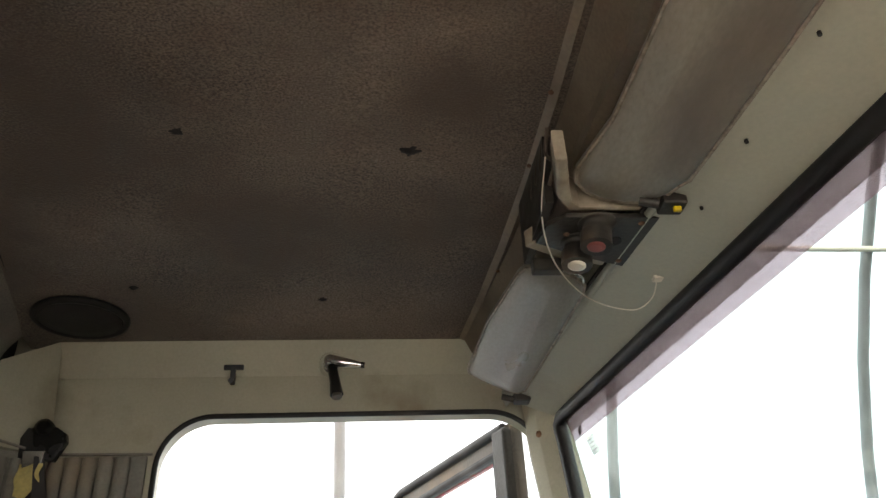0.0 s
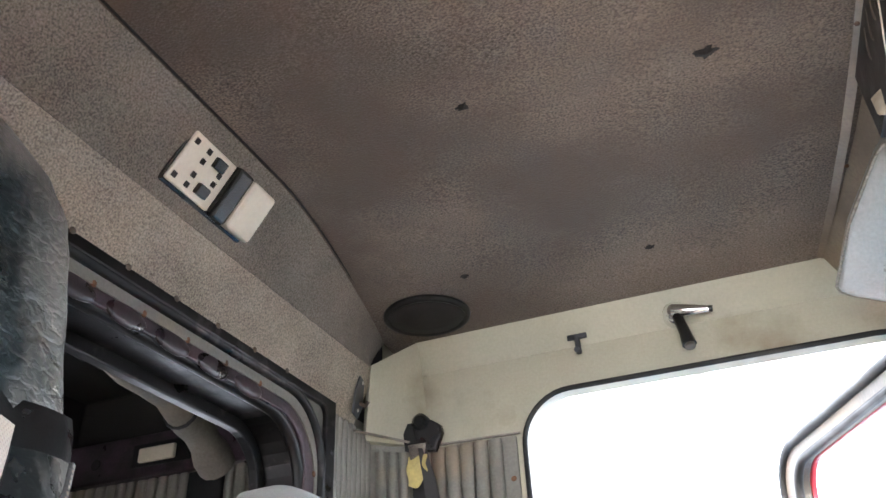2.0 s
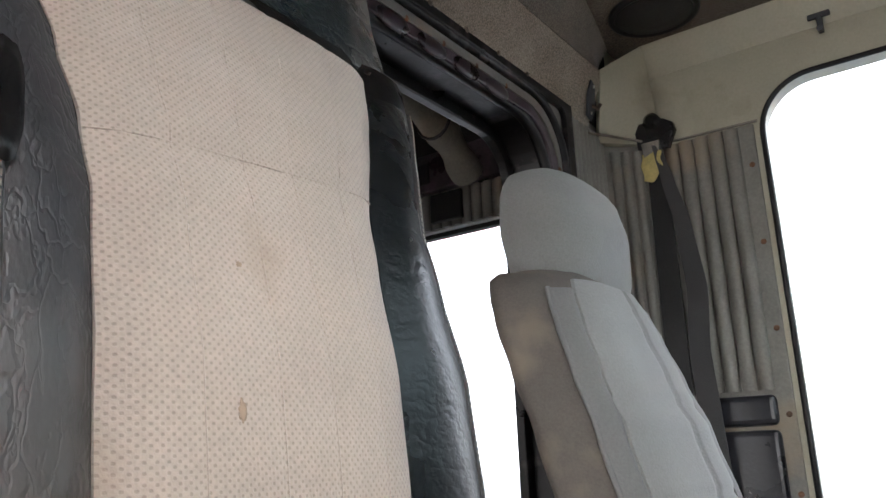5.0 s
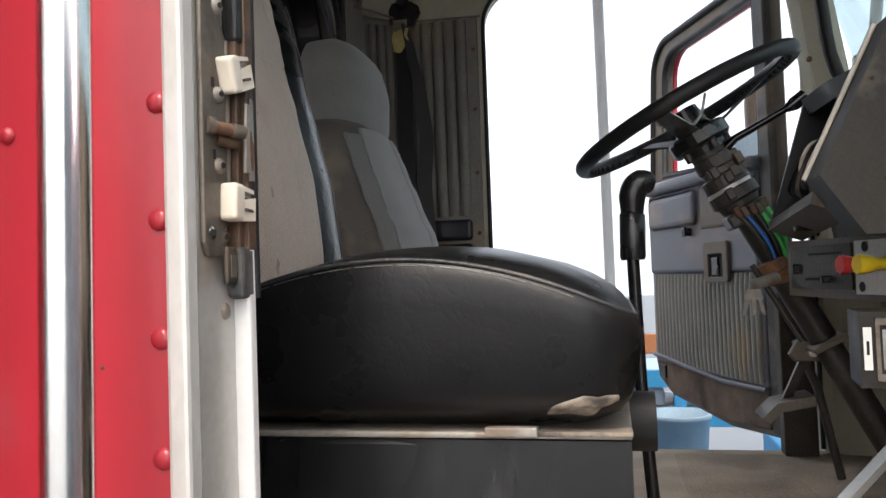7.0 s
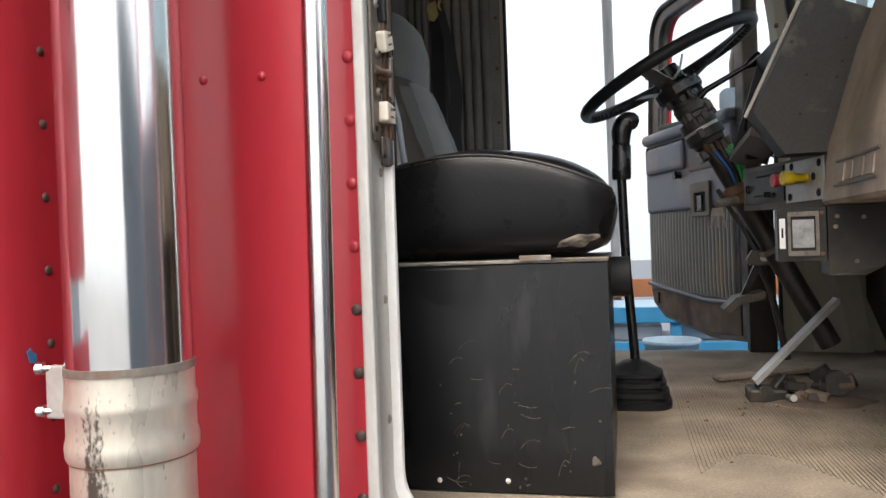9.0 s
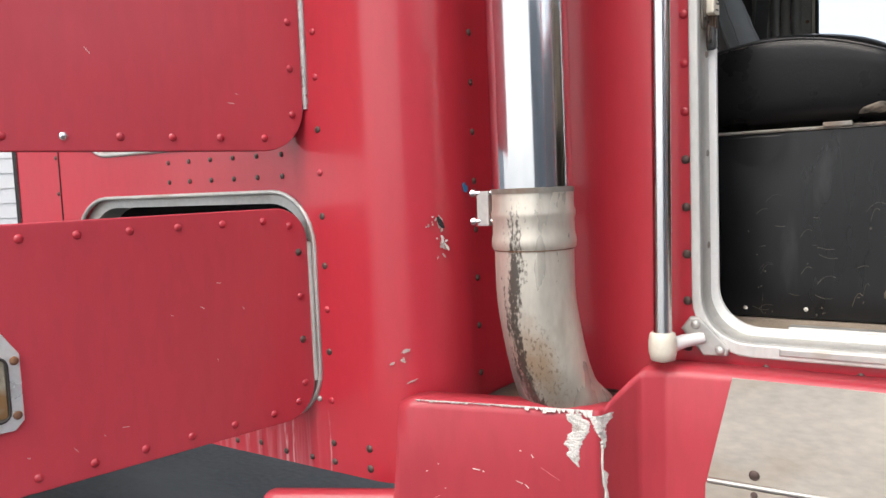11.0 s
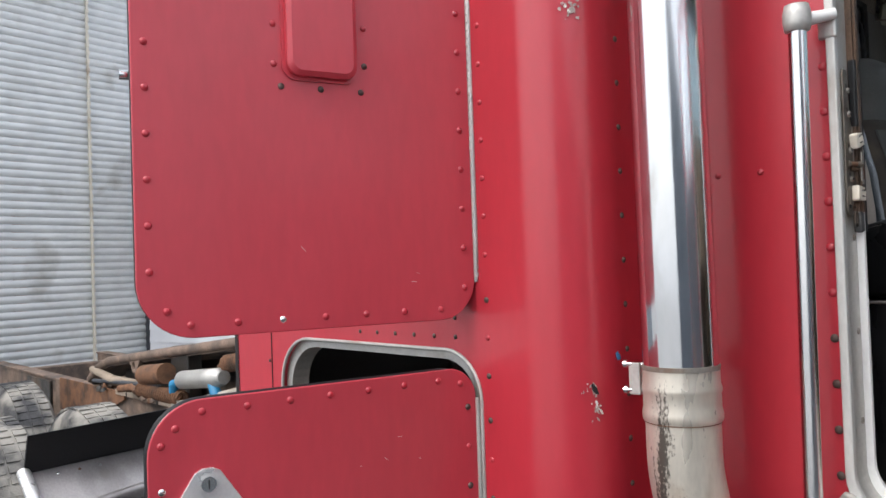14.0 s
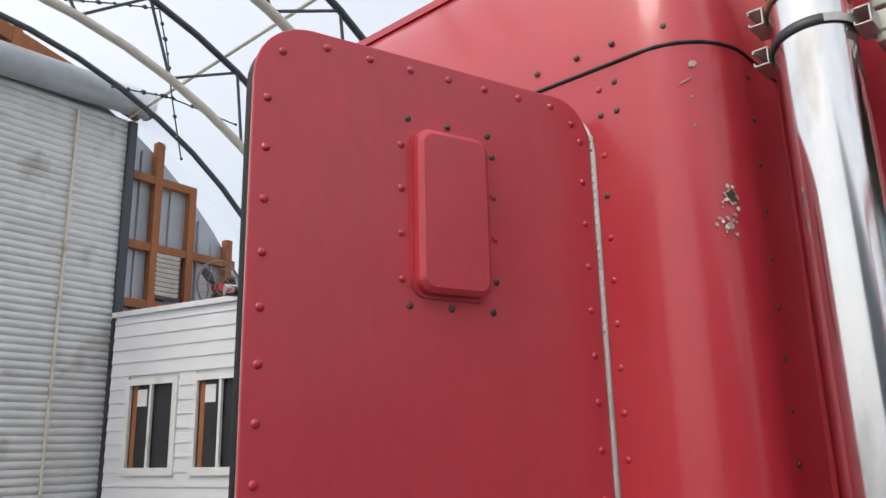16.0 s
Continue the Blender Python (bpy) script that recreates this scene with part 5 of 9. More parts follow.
        qs = [rnd.uniform(0.8, 1.1) if name == "hole" else rnd.uniform(0.45, 1.2) for k in range(30)]
        for k in range(30):
            t, q = 2 * math.pi * k / 30, (qs[k - 1] + 2 * qs[k] + qs[(k + 1) % 30]) / 4
            loop.append(Vector(p) + nrm * 0.0018 + u * ru * q * math.cos(t) + w * rv * q * math.sin(t))
        part(name, loft([loop, [p_ + nrm * 0.0012 for p_ in loop]], smooth=False), mat_, sl, label)
    def on_corner(deg, z):
        t = radians(deg)
        return (-0.605 - r + r * math.cos(t), -0.15 - 0.135 * math.sin(t), z), (math.cos(t), -math.sin(t), 0)
    def flecks(deg, z, ddeg, dz, count, seed, r0, r1, tall):
        rf = random.Random(seed)
        for k in range(count):
            pp, nn = on_corner(deg + rf.gauss(0, ddeg), z + rf.gauss(0, dz))
            q = rf.uniform(r0, r1)
            blot(pp, nn, q, q * rf.uniform(0.6, tall), seed * 100 + k, CHIPG if rf.random() < 0.7 else CHIP, "paint_chip", "", rf.uniform(-0.6, 0.6))
    p, n = on_corner(31, 1.505)
    blot(p, n, 0.006, 0.015, 1, CHIPG, "paint_chip", "chipped pale scar round a hole", 0.3)
    blot(Vector(p) + Vector(n) * 0.0014, n, 0.0042, 0.012, 2, DARK, "hole", "dark hole", 0.5)
    flecks(30, 1.478, 2.0, 0.012, 16, 3, 0.0008, 0.0032, 3.2)
    flecks(36, 1.51, 3.5, 0.012, 7, 4, 0.0006, 0.0018, 2.0)
    p, n = on_corner(34, 2.236)
    blot(p, n, 0.013, 0.016, 9, CHIPG, "paint_chip", "chipped pale scar in a dent", 0.5)
    blot(Vector(p) + Vector(n) * 0.0014, n, 0.009, 0.012, 10, GREASE, "paint_chip", "", 0.5)
    flecks(34, 2.228, 3.6, 0.011, 14, 5, 0.001, 0.0045, 1.2)
    flecks(39, 2.19, 4.0, 0.008, 26, 6, 0.001, 0.0042, 1.4)
    for k, (deg, z, ru, rv) in enumerate(((60, 1.30, 0.012, 0.006), (62, 1.285, 0.006, 0.008), (56, 1.25, 0.016, 0.002), (70, 1.28, 0.008, 0.004), (8, 1.56, 0.006, 0.009), (52, 2.47, 0.012, 0.01), (58, 2.44, 0.018, 0.003), (55, 2.41, 0.004, 0.004), (55, 2.36, 0.004, 0.004))):
        pp, nn = on_corner(deg, z)
        blot(pp, nn, ru * (1 if k == 4 else 0.75), rv * (1 if k == 4 else 0.6), 70 + k, BLUE if k == 4 else CHIPG, "paint_chip", "small blue sticker scrap" if k == 4 else "", 0.4)


build_sleeper()


def hatch_door(name, label, pivot, along, w, z0, z1, rad, seed):
    """A riveted hatch door standing open: local x runs from hinge to free edge, y out of its outer face, z up."""
    along = Vector((*along, 0)).normalized()
    zax = Vector((0, 0, 1))
    yax = zax.cross(along)
    m = Matrix((along, yax, zax)).transposed().to_4x4()
    m.translation = (*pivot, z0)
    d = thing(name, pivot, label, "hatch door", m=m)
    h = z1 - z0
    loop = rrect(0, w, 0, h, rad, 10)
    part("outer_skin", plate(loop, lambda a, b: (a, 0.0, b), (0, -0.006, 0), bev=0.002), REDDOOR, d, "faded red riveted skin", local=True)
    part("core", plate(rrect(0.006, w - 0.006, 0.006, h - 0.006, [q - 0.006 for q in rad], 10), lambda a, b: (a, -0.006, b), (0, -0.03, 0)), ALU, d, "grey door edge", local=True)
    part("edge_seal", tube([(a, -0.036, b) for a, b in rrect(0.012, w - 0.012, 0.012, h - 0.012, [q - 0.01 for q in rad], 10)], 0.011, 8, closed=True), BLACK, d, "black rubber seal", local=True)
    return d, m, w, h


def local_rivet(d, m, a, b, material=None, r=0.0064):
    return rivet(d, m @ Vector((a, 0.0003, b)), m.to_3x3() @ Vector((0, 1, 0)), r, 0.0035, material or RED)


def build_hatches():
    # upper
    d, m, w, h = hatch_door("upper_sleeper_door", "tall red riveted sleeper door standing open", (-0.842, -0.290), (-0.158, -0.572), 0.612, 1.632, 2.447, [0.085, 0.075, 0.075, 0.09], 1)
    for z in [0.108 + 0.0733 * i for i in range(9)]:
        local_rivet(d, m, w - 0.02, z)
    for i in range(10):
        local_rivet(d, m, 0.022, 0.06 + 0.0755 * i)
    for i in range(7):
        local_rivet(d, m, 0.075 + 0.076 * i, 0.021, None if i != 4 else STEEL)
        local_rivet(d, m, 0.085 + 0.07 * i, h - 0.022)
    local_rivet(d, m, w - 0.045, 0.045)
    local_rivet(d, m, w - 0.04, h - 0.045)
    local_rivet(d, m, 0.04, h - 0.045)
    hinge = tube([(-0.004, 0.0, 0.07), (-0.004, 0.0, h - 0.09)], 0.0042, 8)
    part("hinge", hinge, ALU, d, "bright piano hinge", local=True)
    for i in range(44):
        part("hinge_knuckle", tube([(-0.004, 0.001, 0.078 + 0.0155 * i), (-0.004, 0.001, 0.088 + 0.0155 * i)], 0.0054, 8), ALU, d, local=True)
    v0, v1, b0, b1 = 0.236, 0.363, 0.438, 0.692
    outer, mid, top = rrect(v0 - 0.006, v1 + 0.006, b0 - 0.006, b1 + 0.006, 0.026), rrect(v0, v1, b0, b1, 0.022), rrect(v0 + 0.008, v1 - 0.008, b0 + 0.008, b1 - 0.008, 0.018)
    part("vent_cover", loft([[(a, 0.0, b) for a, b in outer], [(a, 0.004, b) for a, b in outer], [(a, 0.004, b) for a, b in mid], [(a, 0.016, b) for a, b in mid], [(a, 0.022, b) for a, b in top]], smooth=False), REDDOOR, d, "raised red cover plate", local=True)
    for i in range(4):
        local_rivet(d, m, v1 + 0.02, b0 + 0.02 + 0.069 * i, None, 0.006)
        local_rivet(d, m, v0 - 0.02, b0 + 0.03 + 0.069 * i, RIVDK if i in (0, 3) else None, 0.006)
    for a in (v0 - 0.012, (v0 + v1) / 2, v1 + 0.008):
        local_rivet(d, m, a, b0 - 0.018, RIVDK, 0.006)
        local_rivet(d, m, a, b1 + 0.018, RIVDK, 0.006)
    part("striker", cyl((w - 0.01, -0.05, 0.43), (w + 0.012, -0.05, 0.43), 0.008, 10), STEEL, d, "steel latch stud", local=True)
    # lower
    d, m, w, h = hatch_door("lower_sleeper_door", "low red riveted sleeper door with a paddle latch", (-0.851, -0.288), (-0.122, -0.60), 0.607, 1.177, 1.538, [0.085, 0.06, 0.06, 0.085], 2)
    for i in range(7):
        local_rivet(d, m, 0.085 + 0.073 * i, 0.02)
        local_rivet(d, m, 0.085 + 0.073 * i, h - 0.02)
    for i in range(4):
        local_rivet(d, m, w - 0.02, 0.085 + 0.07 * i, STEEL if i == 2 else None)
        local_rivet(d, m, 0.02, 0.06 + 0.075 * i, RIVDK if i % 2 else None)
    local_rivet(d, m, w - 0.042, 0.04)
    local_rivet(d, m, w - 0.042, h - 0.042)
    local_rivet(d, m, 0.035, 0.03)
    local_rivet(d, m, 0.035, h - 0.03)
    part("hinge", tube([(-0.004, 0.0, 0.06), (-0.004, 0.0, h - 0.06)], 0.006, 8), ALU, d, "bright piano hinge", local=True)
    # paddle latch: five-sided plate, recess, paddle
    a0, a1, b0, b1, bt = 0.462, 0.574, 0.092, 0.202, 0.252
    am = (a0 + a1) / 2
    pl = [(a0 + 0.012, b0), (a1 - 0.012, b0), (a1, b0 + 0.012), (a1, b1 - 0.01), (am + 0.02, bt - 0.006), (am + 0.008, bt), (am - 0.008, bt), (am - 0.02, bt - 0.006), (a0, b1 - 0.01), (a0, b0 + 0.012)]
    hole = rrect(a0 + 0.016, a1 - 0.016, b0 + 0.014, b1 - 0.012, 0.012, 4)
    latch = part("latch_plate", plate(pl, lambda a, b: (a, 0.0, b), (0, 0.005, 0), [hole], 0.001), LATCHAL, d, "bright five-sided latch plate", local=True)
    part("recess_rim", tube([(a, 0.005, b) for a, b in hole], 0.0018, 8, closed=True), GREASE, latch, "dark rim of the recess", local=True)
    part("recess", plate(hole, lambda a, b: (a, 0.0002, b), (0, 0.001, 0)), GREASY, latch, "rust-stained recess", local=True)
    part("paddle", sheet(lambda u, v: (am + (a1 - 0.018 - am) * u, 0.004 + 0.007 * math.sin(math.pi * (0.12 + 0.76 * u)) * math.sin(math.pi * (0.1 + 0.8 * v)) ** 0.5, b0 + 0.016 + (b1 - b0 - 0.03) * v), 10, 10, (0, -0.003, 0)), LATCHAL, latch, "bright convex paddle", local=True)
    part("paddle_back", box(a0 + 0.018, am - 0.003, 0.0, 0.003, b0 + 0.018, b1 - 0.016, 0.001), RUSTPL, latch, local=True)
    part("lock_cylinder", cyl((am, 0.004, bt - 0.024), (am, 0.011, bt - 0.024), 0.012, 16), STEEL, latch, "round key lock", local=True)
    part("key_slot", box(am - 0.001, am + 0.001, 0.011, 0.0118, bt - 0.031, bt - 0.017, 0.0), DARK, latch, local=True)
    for a, b in ((a0 + 0.007, b1 - 0.018), (a1 - 0.007, b1 - 0.018), (a0 + 0.008, b0 + 0.02), (a1 - 0.008, b0 + 0.02)):
        local_rivet(latch, m, a, b, RUST, 0.006).location += m.to_3x3() @ Vector((0, 0.005, 0))
    part("latch_bolt", box(w - 0.002, w + 0.012, -0.03, -0.012, 0.135, 0.16, 0.002), GREASY, d, "brass latch bolt", local=True)


build_hatches()


def build_scratches():
    """Small pale scratches on the painted doors and on the fairing."""
    rnd = random.Random(19)
    for nm, marks in (("lower_sleeper_door", ((0.17, 0.25), (0.20, 0.215), (0.13, 0.205), (0.18, 0.13), (0.36, 0.055), (0.40, 0.045), (0.46, 0.05), (0.33, 0.06), (0.25, 0.21))), ("upper_sleeper_door", ((0.12, 0.09), (0.13, 0.075), (0.34, 0.14)))):
        d = bpy.data.objects[nm]
        for k, (a, b) in enumerate(marks):
            ln, tilt = rnd.uniform(0.001, 0.006), rnd.uniform(-1.2, 0.2)
            w = rnd.uniform(0.0002, 0.0005)
            bm = bmesh.new()
            add_box(bm, -ln, ln, 0.0001, 0.0003, -w, w, 0, 1, Matrix.Translation((a, 0.0, b)) @ Matrix.Rotation(tilt, 4, "Y"))
            part("scratch", bm, CHIP, d, local=True)


build_scratches()

# ---- outside, passenger side ----


def build_stack():
    st = thing("exhaust_stack", (-0.487, -0.152, 1.1), "polished exhaust stack with a stained steel elbow", "exhaust stack")
    c = Vector((-0.474, -0.180, 0))
    def at(z):
        return Vector((c.x - 0.008 * (z - 1.55), c.y + 0.004 * (z - 1.55), z))
    part("stack_pipe", tube([at(1.55), at(2.0), at(2.5), at(3.2)], 0.0625, 48), STACKM, st, "polished stack pipe")
    part("joint_ring", tube([at(1.548), at(1.556)], 0.0642, 40), GREASY, st, "rusty joint ring")
    part("collar", tube([at(q) for q in (1.460, 1.466, 1.474, 1.480, 1.486, 1.508, 1.513, 1.519, 1.525, 1.55)], [0.0622, 0.0652, 0.0658, 0.0652, 0.0636, 0.0636, 0.0652, 0.0652, 0.0632, 0.063], 40), HOTSTEEL, st, "stained steel collar")
    bend = ((1.40, 0.0, 0.0), (1.36, 0.002, 0.003), (1.30, 0.008, 0.012), (1.25, 0.015, 0.024), (1.21, 0.026, 0.04), (1.175, 0.046, 0.066))
    el = smooth_path([at(1.468), *(at(z) + Vector((dx, dy, 0)) for z, dx, dy in bend)], 4)
    part("collar_rust", tube([at(1.4605), at(1.4625), at(1.4645)], [0.0624, 0.0636, 0.0628], 40), RUST, st, "rust line under the collar")
    part("elbow", tube(el, [0.0614] * len(el), 40), HOTSTEEL, st, "heat-stained steel elbow")
    cl = part("clamp", box(-0.570, -0.548, -0.19, -0.176, 1.497, 1.553, 0.002), ALU, st, "zinc clamp bracket")
    for z in (1.505, 1.55):
        part("bolt", cyl((-0.580, -0.192, z), (-0.53, -0.174, z), 0.004, 8), STEEL, cl)
        part("nut", cyl((-0.578, -0.191, z), (-0.572, -0.189, z), 0.008, 6), STEEL, cl)
    def channel(q, parent, label):
        """A short open strut channel, mouth outwards, at q."""
        bm = bmesh.new()
        for x0, x1, z0, z1 in ((-0.013, 0.013, 0.0125, 0.0155), (-0.013, 0.013, -0.0155, -0.0125), (0.010, 0.013, -0.0125, 0.0125), (-0.013, -0.010, -0.0155, -0.008), (-0.013, -0.010, 0.008, 0.0155)):
            add_box(bm, q.x + x0, q.x + x1, q.y - 0.012, q.y + 0.05, q.z + z0, q.z + z1, 0.0006, 1)
        part("clamp_channel", bm, ALU, parent, label)
    for z, mt in ((2.475, STEELD), (2.548, RUST)):
        b = part("band_clamp", loft([[at(z) + Vector(((r_ * math.cos(t)), r_ * math.sin(t), 0.007 * math.cos(t + 0.6) + h)) for t in [2 * math.pi * k / 40 for k in range(40)]] for r_, h in ((0.0628, -0.008), (0.0655, -0.008), (0.0655, 0.008), (0.0628, 0.008))], caps=False), mt, st, "dark band clamp round the pipe")
        part("band_buckle", loft([[at(z) + Vector((0.0662 * math.cos(t), 0.0662 * math.sin(t), 0.007 * math.cos(t + 0.6) + h)) for t in [radians(-60 + 7 * k) for k in range(10)]] + [at(z) + Vector((0.0675 * math.cos(t), 0.0675 * math.sin(t), 0.007 * math.cos(t + 0.6) + h)) for t in [radians(3 - 7 * k) for k in range(10)]] for h in (-0.007, 0.007)], smooth=False), ALU, b, "bare zinc end of the band")
        for sg in (-1, 1):
            channel(at(z) + Vector((0.078 * sg, -0.012, 0.006 * sg)), b, "zinc strut channel")
    br = part("stack_bracket", box(-0.405, -0.33, -0.15, -0.132, 2.47, 2.505, 0.003), ALU, st, "zinc stack bracket")
    for z0 in (2.44, 2.50):
        part("bracket_plate", plate(rrect(-0.36, -0.20, z0, z0 + 0.045, 0.012, 4), lambda x, z: (x, -0.001, z), (0, -0.006, 0), bev=0.002), RED, br, "red-painted wall plate")
        part("bracket_arm", box(-0.40, -0.34, -0.15, -0.006, z0 + 0.012, z0 + 0.028, 0.003), ALU, br)
        rivet(br, (-0.235, -0.007, z0 + 0.022), (0, -1, 0), 0.011, 0.006, RIVDK, "bolt")
    gb = thing("grab_bar", (-0.312, -0.07, 1.3), "polished vertical grab bar beside the doorway", "grab bar")
    part("bar", tube([(-0.310, -0.068, 1.30), (-0.302, -0.068, 2.11)], 0.0145, 20), STEEL, gb, "polished steel bar")
    for z, s in ((1.297, 1), (2.12, -1)):
        x = -0.310 if z < 2 else -0.302
        part("end_knob", loft([[(x + r * math.cos(t), -0.068 + r * math.sin(t), z + dz * s) for t in [2 * math.pi * k / 20 for k in range(20)]] for r, dz in ((0.006, -0.024), (0.019, -0.02), (0.022, -0.006), (0.022, 0.01), (0.0195, 0.022), (0.016, 0.024))]), IVORY if z < 2 else ALU, gb, "cream cast end knob")
        f = part("foot", tube([(x, -0.06, z - 0.004), (-0.288, -0.03, z + 0.004), (-0.262, -0.012, z + 0.008)], [0.012, 0.011, 0.009], 10), WHITE, gb, "cast mounting foot")
        if z < 2:
            part("foot_plate", plate([(-0.298, 1.318), (-0.283, 1.338), (-0.268, 1.338), (-0.222, 1.29), (-0.225, 1.278), (-0.262, 1.276)], lambda a, b: (a, -0.002, b), (0, -0.012, 0), bev=0.003), ALU, gb, "cast foot plate")
            for p in ((-0.274, 1.326), (-0.236, 1.286)):
                rivet(gb, (p[0], -0.014, p[1]), (0, -1, 0), 0.008, 0.005, ALU, "bolt")
        else:
            part("foot_plate", box(-0.292, -0.262, -0.012, -0.001, 2.09, 2.14, 0.004), ALU, gb, "cast foot plate")


build_stack()


def build_fairing():
    fa = thing("step_fairing", (-0.35, -0.2, 0.5), "red step fairing with chipped edge below the doorway", "fairing")
    # plan of the skin from back to front
    plan = [(-0.845, -0.43), (-0.66, -0.334), (-0.52, -0.262), (-0.385, -0.194), (-0.372, -0.186), (-0.358, -0.135), (-0.34, -0.092), (-0.305, -0.068), (-0.2, -0.06), (0.9, -0.055)]
    def top(x):
        if x < -0.655:
            return 1.085
        if x < -0.62:
            return 1.085 + 0.15 * min(1, (x + 0.655) / 0.012)
        if x < -0.37:
            return 1.238 - 0.02 * (x + 0.62) / 0.25
        return 1.218 + 0.046 * min(1, (x + 0.37) / 0.032) ** 0.8
    bm = bmesh.new()
    xs = sorted({-0.845 + 0.015 * i for i in range(12)} | {-0.66, -0.6551, -0.6475, -0.643, -0.6199, -0.6} | {-0.59 + 0.02 * i for i in range(20)} | {-0.392 + 0.004 * i for i in range(24)} | {-0.2, 0.0, 0.3, 0.9})
    def yat(x):
        for (a, b), (c, d) in zip(plan, plan[1:]):
            if x <= c:
                return b + (d - b) * (x - a) / (c - a)
        return plan[-1][1]
    nz = 8
    pts = []
    for x in xs:
        y, t = yat(x), top(x)
        col = []
        inward = min(1.0, max(0.0, (x + 0.4) / 0.12))
        lip = 0.016
        col.append((x, y + (0.03 if x < -0.655 else 0.05), t + 0.002 * inward))
        col.append((x, y + lip, t))
        col.append((x, y + 0.005, t - 0.004))
        col.append((x, y, t - 0.016))
        for k in range(1, nz + 1):
            z = (t - 0.016) * (1 - k / nz) + 0.45 * k / nz
            col.append((x, y - 0.03 * inward * (k / nz), z))
        pts.append(col)
    vs = [[bm.verts.new(p) for p in col] for col in pts]
    for a, b in zip(vs, vs[1:]):
        for k in range(len(a) - 1):
            bm.faces.new((a[k], b[k], b[k + 1], a[k + 1])).smooth = True
    bmesh.ops.recalc_face_normals(bm, faces=bm.faces)
    bmesh.ops.solidify(bm, geom=bm.faces[:], thickness=0.006)
    part("skin", bm, REDSTEP, fa, "faded red moulded skin")
    part("kick_plate", sheet(lambda u, v: (-0.205 + 1.0 * u - 0.035 * v, -0.0645 - 0.012 * v, 1.258 - 0.155 * v), 6, 4, (0, -0.003, 0)), KICKPL, fa, "scuffed aluminium kick plate")
    part("kick_plate", sheet(lambda u, v: (-0.243 + 1.04 * u - 0.005 * v, -0.078 - 0.02 * v, 1.094 - 0.4 * v), 6, 4, (0, -0.003, 0)), KICKPL, fa, "scuffed aluminium kick plate")
    part("plate_hinge", tube([(-0.24, -0.079, 1.098), (0.75, -0.079, 1.105)], 0.004, 6), ALU, fa, "hinge line")
    for x, z in ((-0.172, 1.117), (-0.172, 1.086), (0.05, 1.12), (0.05, 1.088)):
        rivet(fa, (x, -0.08, z), (0, -1, 0), 0.008, 0.002, RIVDK, "bolt")
    # filler laid bare along the top edge and in a ragged line down the corner
    rnd = random.Random(5)

    def on_skin(a, z):
        """A place a metres round from the corner, forwards positive, just off the skin."""
        left, right = (Vector((-0.52, -0.262)), Vector((-0.34, -0.092)))
        c0 = Vector((-0.372, -0.186))
        d_ = (right - c0).normalized() if a > 0 else (c0 - left).normalized()
        x = c0.x + d_.x * a
        off = Vector((0.85, -0.5, 0)) if abs(a) < 0.004 else Vector((d_.y, -d_.x, 0))
        return Vector((x, yat(x), z)) + off * 0.0004, off

    def wobble(count, step):
        """Slow and quick wobble together, about 0 to 1."""
        slow, q, v_ = [], 0.5, 0.0
        for k in range(count):
            v_ = 0.8 * v_ + rnd.uniform(-step, step)
            q = min(1.0, max(0.0, q + v_))
            slow.append(0.72 * q + 0.28 * rnd.random())
        return slow

    def ragged(rows, label, dz=0.0014):
        """A thin ragged crust on the skin: rows (a, z, left width, right width) from the top down."""
        bm2 = bmesh.new()
        lw, rw = wobble(len(rows), 0.16), wobble(len(rows), 0.16)
        prev = None
        for k, (a, z, wl_, wr_) in enumerate(rows):
            a0, a1 = a - 0.0006 - wl_ * (0.25 + lw[k]), a + 0.0006 + wr_ * (0.25 + rw[k])
            row = []
            for i2 in range(6):
                p, off = on_skin(a0 + (a1 - a0) * i2 / 5, z + rnd.uniform(-0.3, 0.3) * dz)
                edge = i2 in (0, 5)
                row.append(bm2.verts.new(p + off * (0.0002 if edge else 0.0016 + rnd.uniform(0, 0.0012))))
            if prev:
                for i2 in range(5):
                    bm2.faces.new((prev[i2], prev[i2 + 1], row[i2 + 1], row[i2]))
            prev = row
        part("bare_filler", bm2, CHIP, fa, label)
    line = []
    for k in range(220):
        d_ = 0.0014 * k
        c_ = 0.004 + 0.05 * min(d_, 0.12) + 0.0025 * math.sin(d_ * 60)
        wl_, wr_ = (0.016 * (1 - d_ / 0.075), 0.016) if d_ < 0.052 else (0.003, 0.011 if 0.088 < d_ < 0.112 else 0.0035)
        if d_ < 0.012:
            wr_ = 0.022
        line.append((c_, top(-0.37) - 0.008 - d_, wl_, wr_))
    ragged(line, "ragged line of bare white filler")
    ragged([(-0.034 + 0.006 * math.sin(k * 0.12), top(-0.4) - 0.006 - 0.0014 * k, 0.013 * (1 - (k / 62) ** 3), 0.014 * (1 - (k / 58) ** 4 if k < 58 else 0.05)) for k in range(60)], "patch of bare white filler")
    ragged([(-0.03 + 0.0004 * k, 1.02 - 0.0016 * k, 0.0012, 0.0015) for k in range(26)], "thin chip down to the filler")
    m_ = 40
    for k in range(m_):
        x = -0.62 + 0.24 * k / m_
        h = rnd.uniform(0.001, 0.004) + (0.010 * max(0, k - 22) / 18) * rnd.uniform(0.3, 1.2)
        z = top(x) - 0.002
        q = [Vector((xx, yat(xx) - 0.0006 + (0.004 if zz > z - 0.004 else 0.0), zz)) for xx, zz in ((x, z), (x + 0.0065, z), (x + 0.006, z - h), (x + 0.001, z - h * rnd.uniform(0.4, 1.0)))]
        bm2 = bmesh.new()
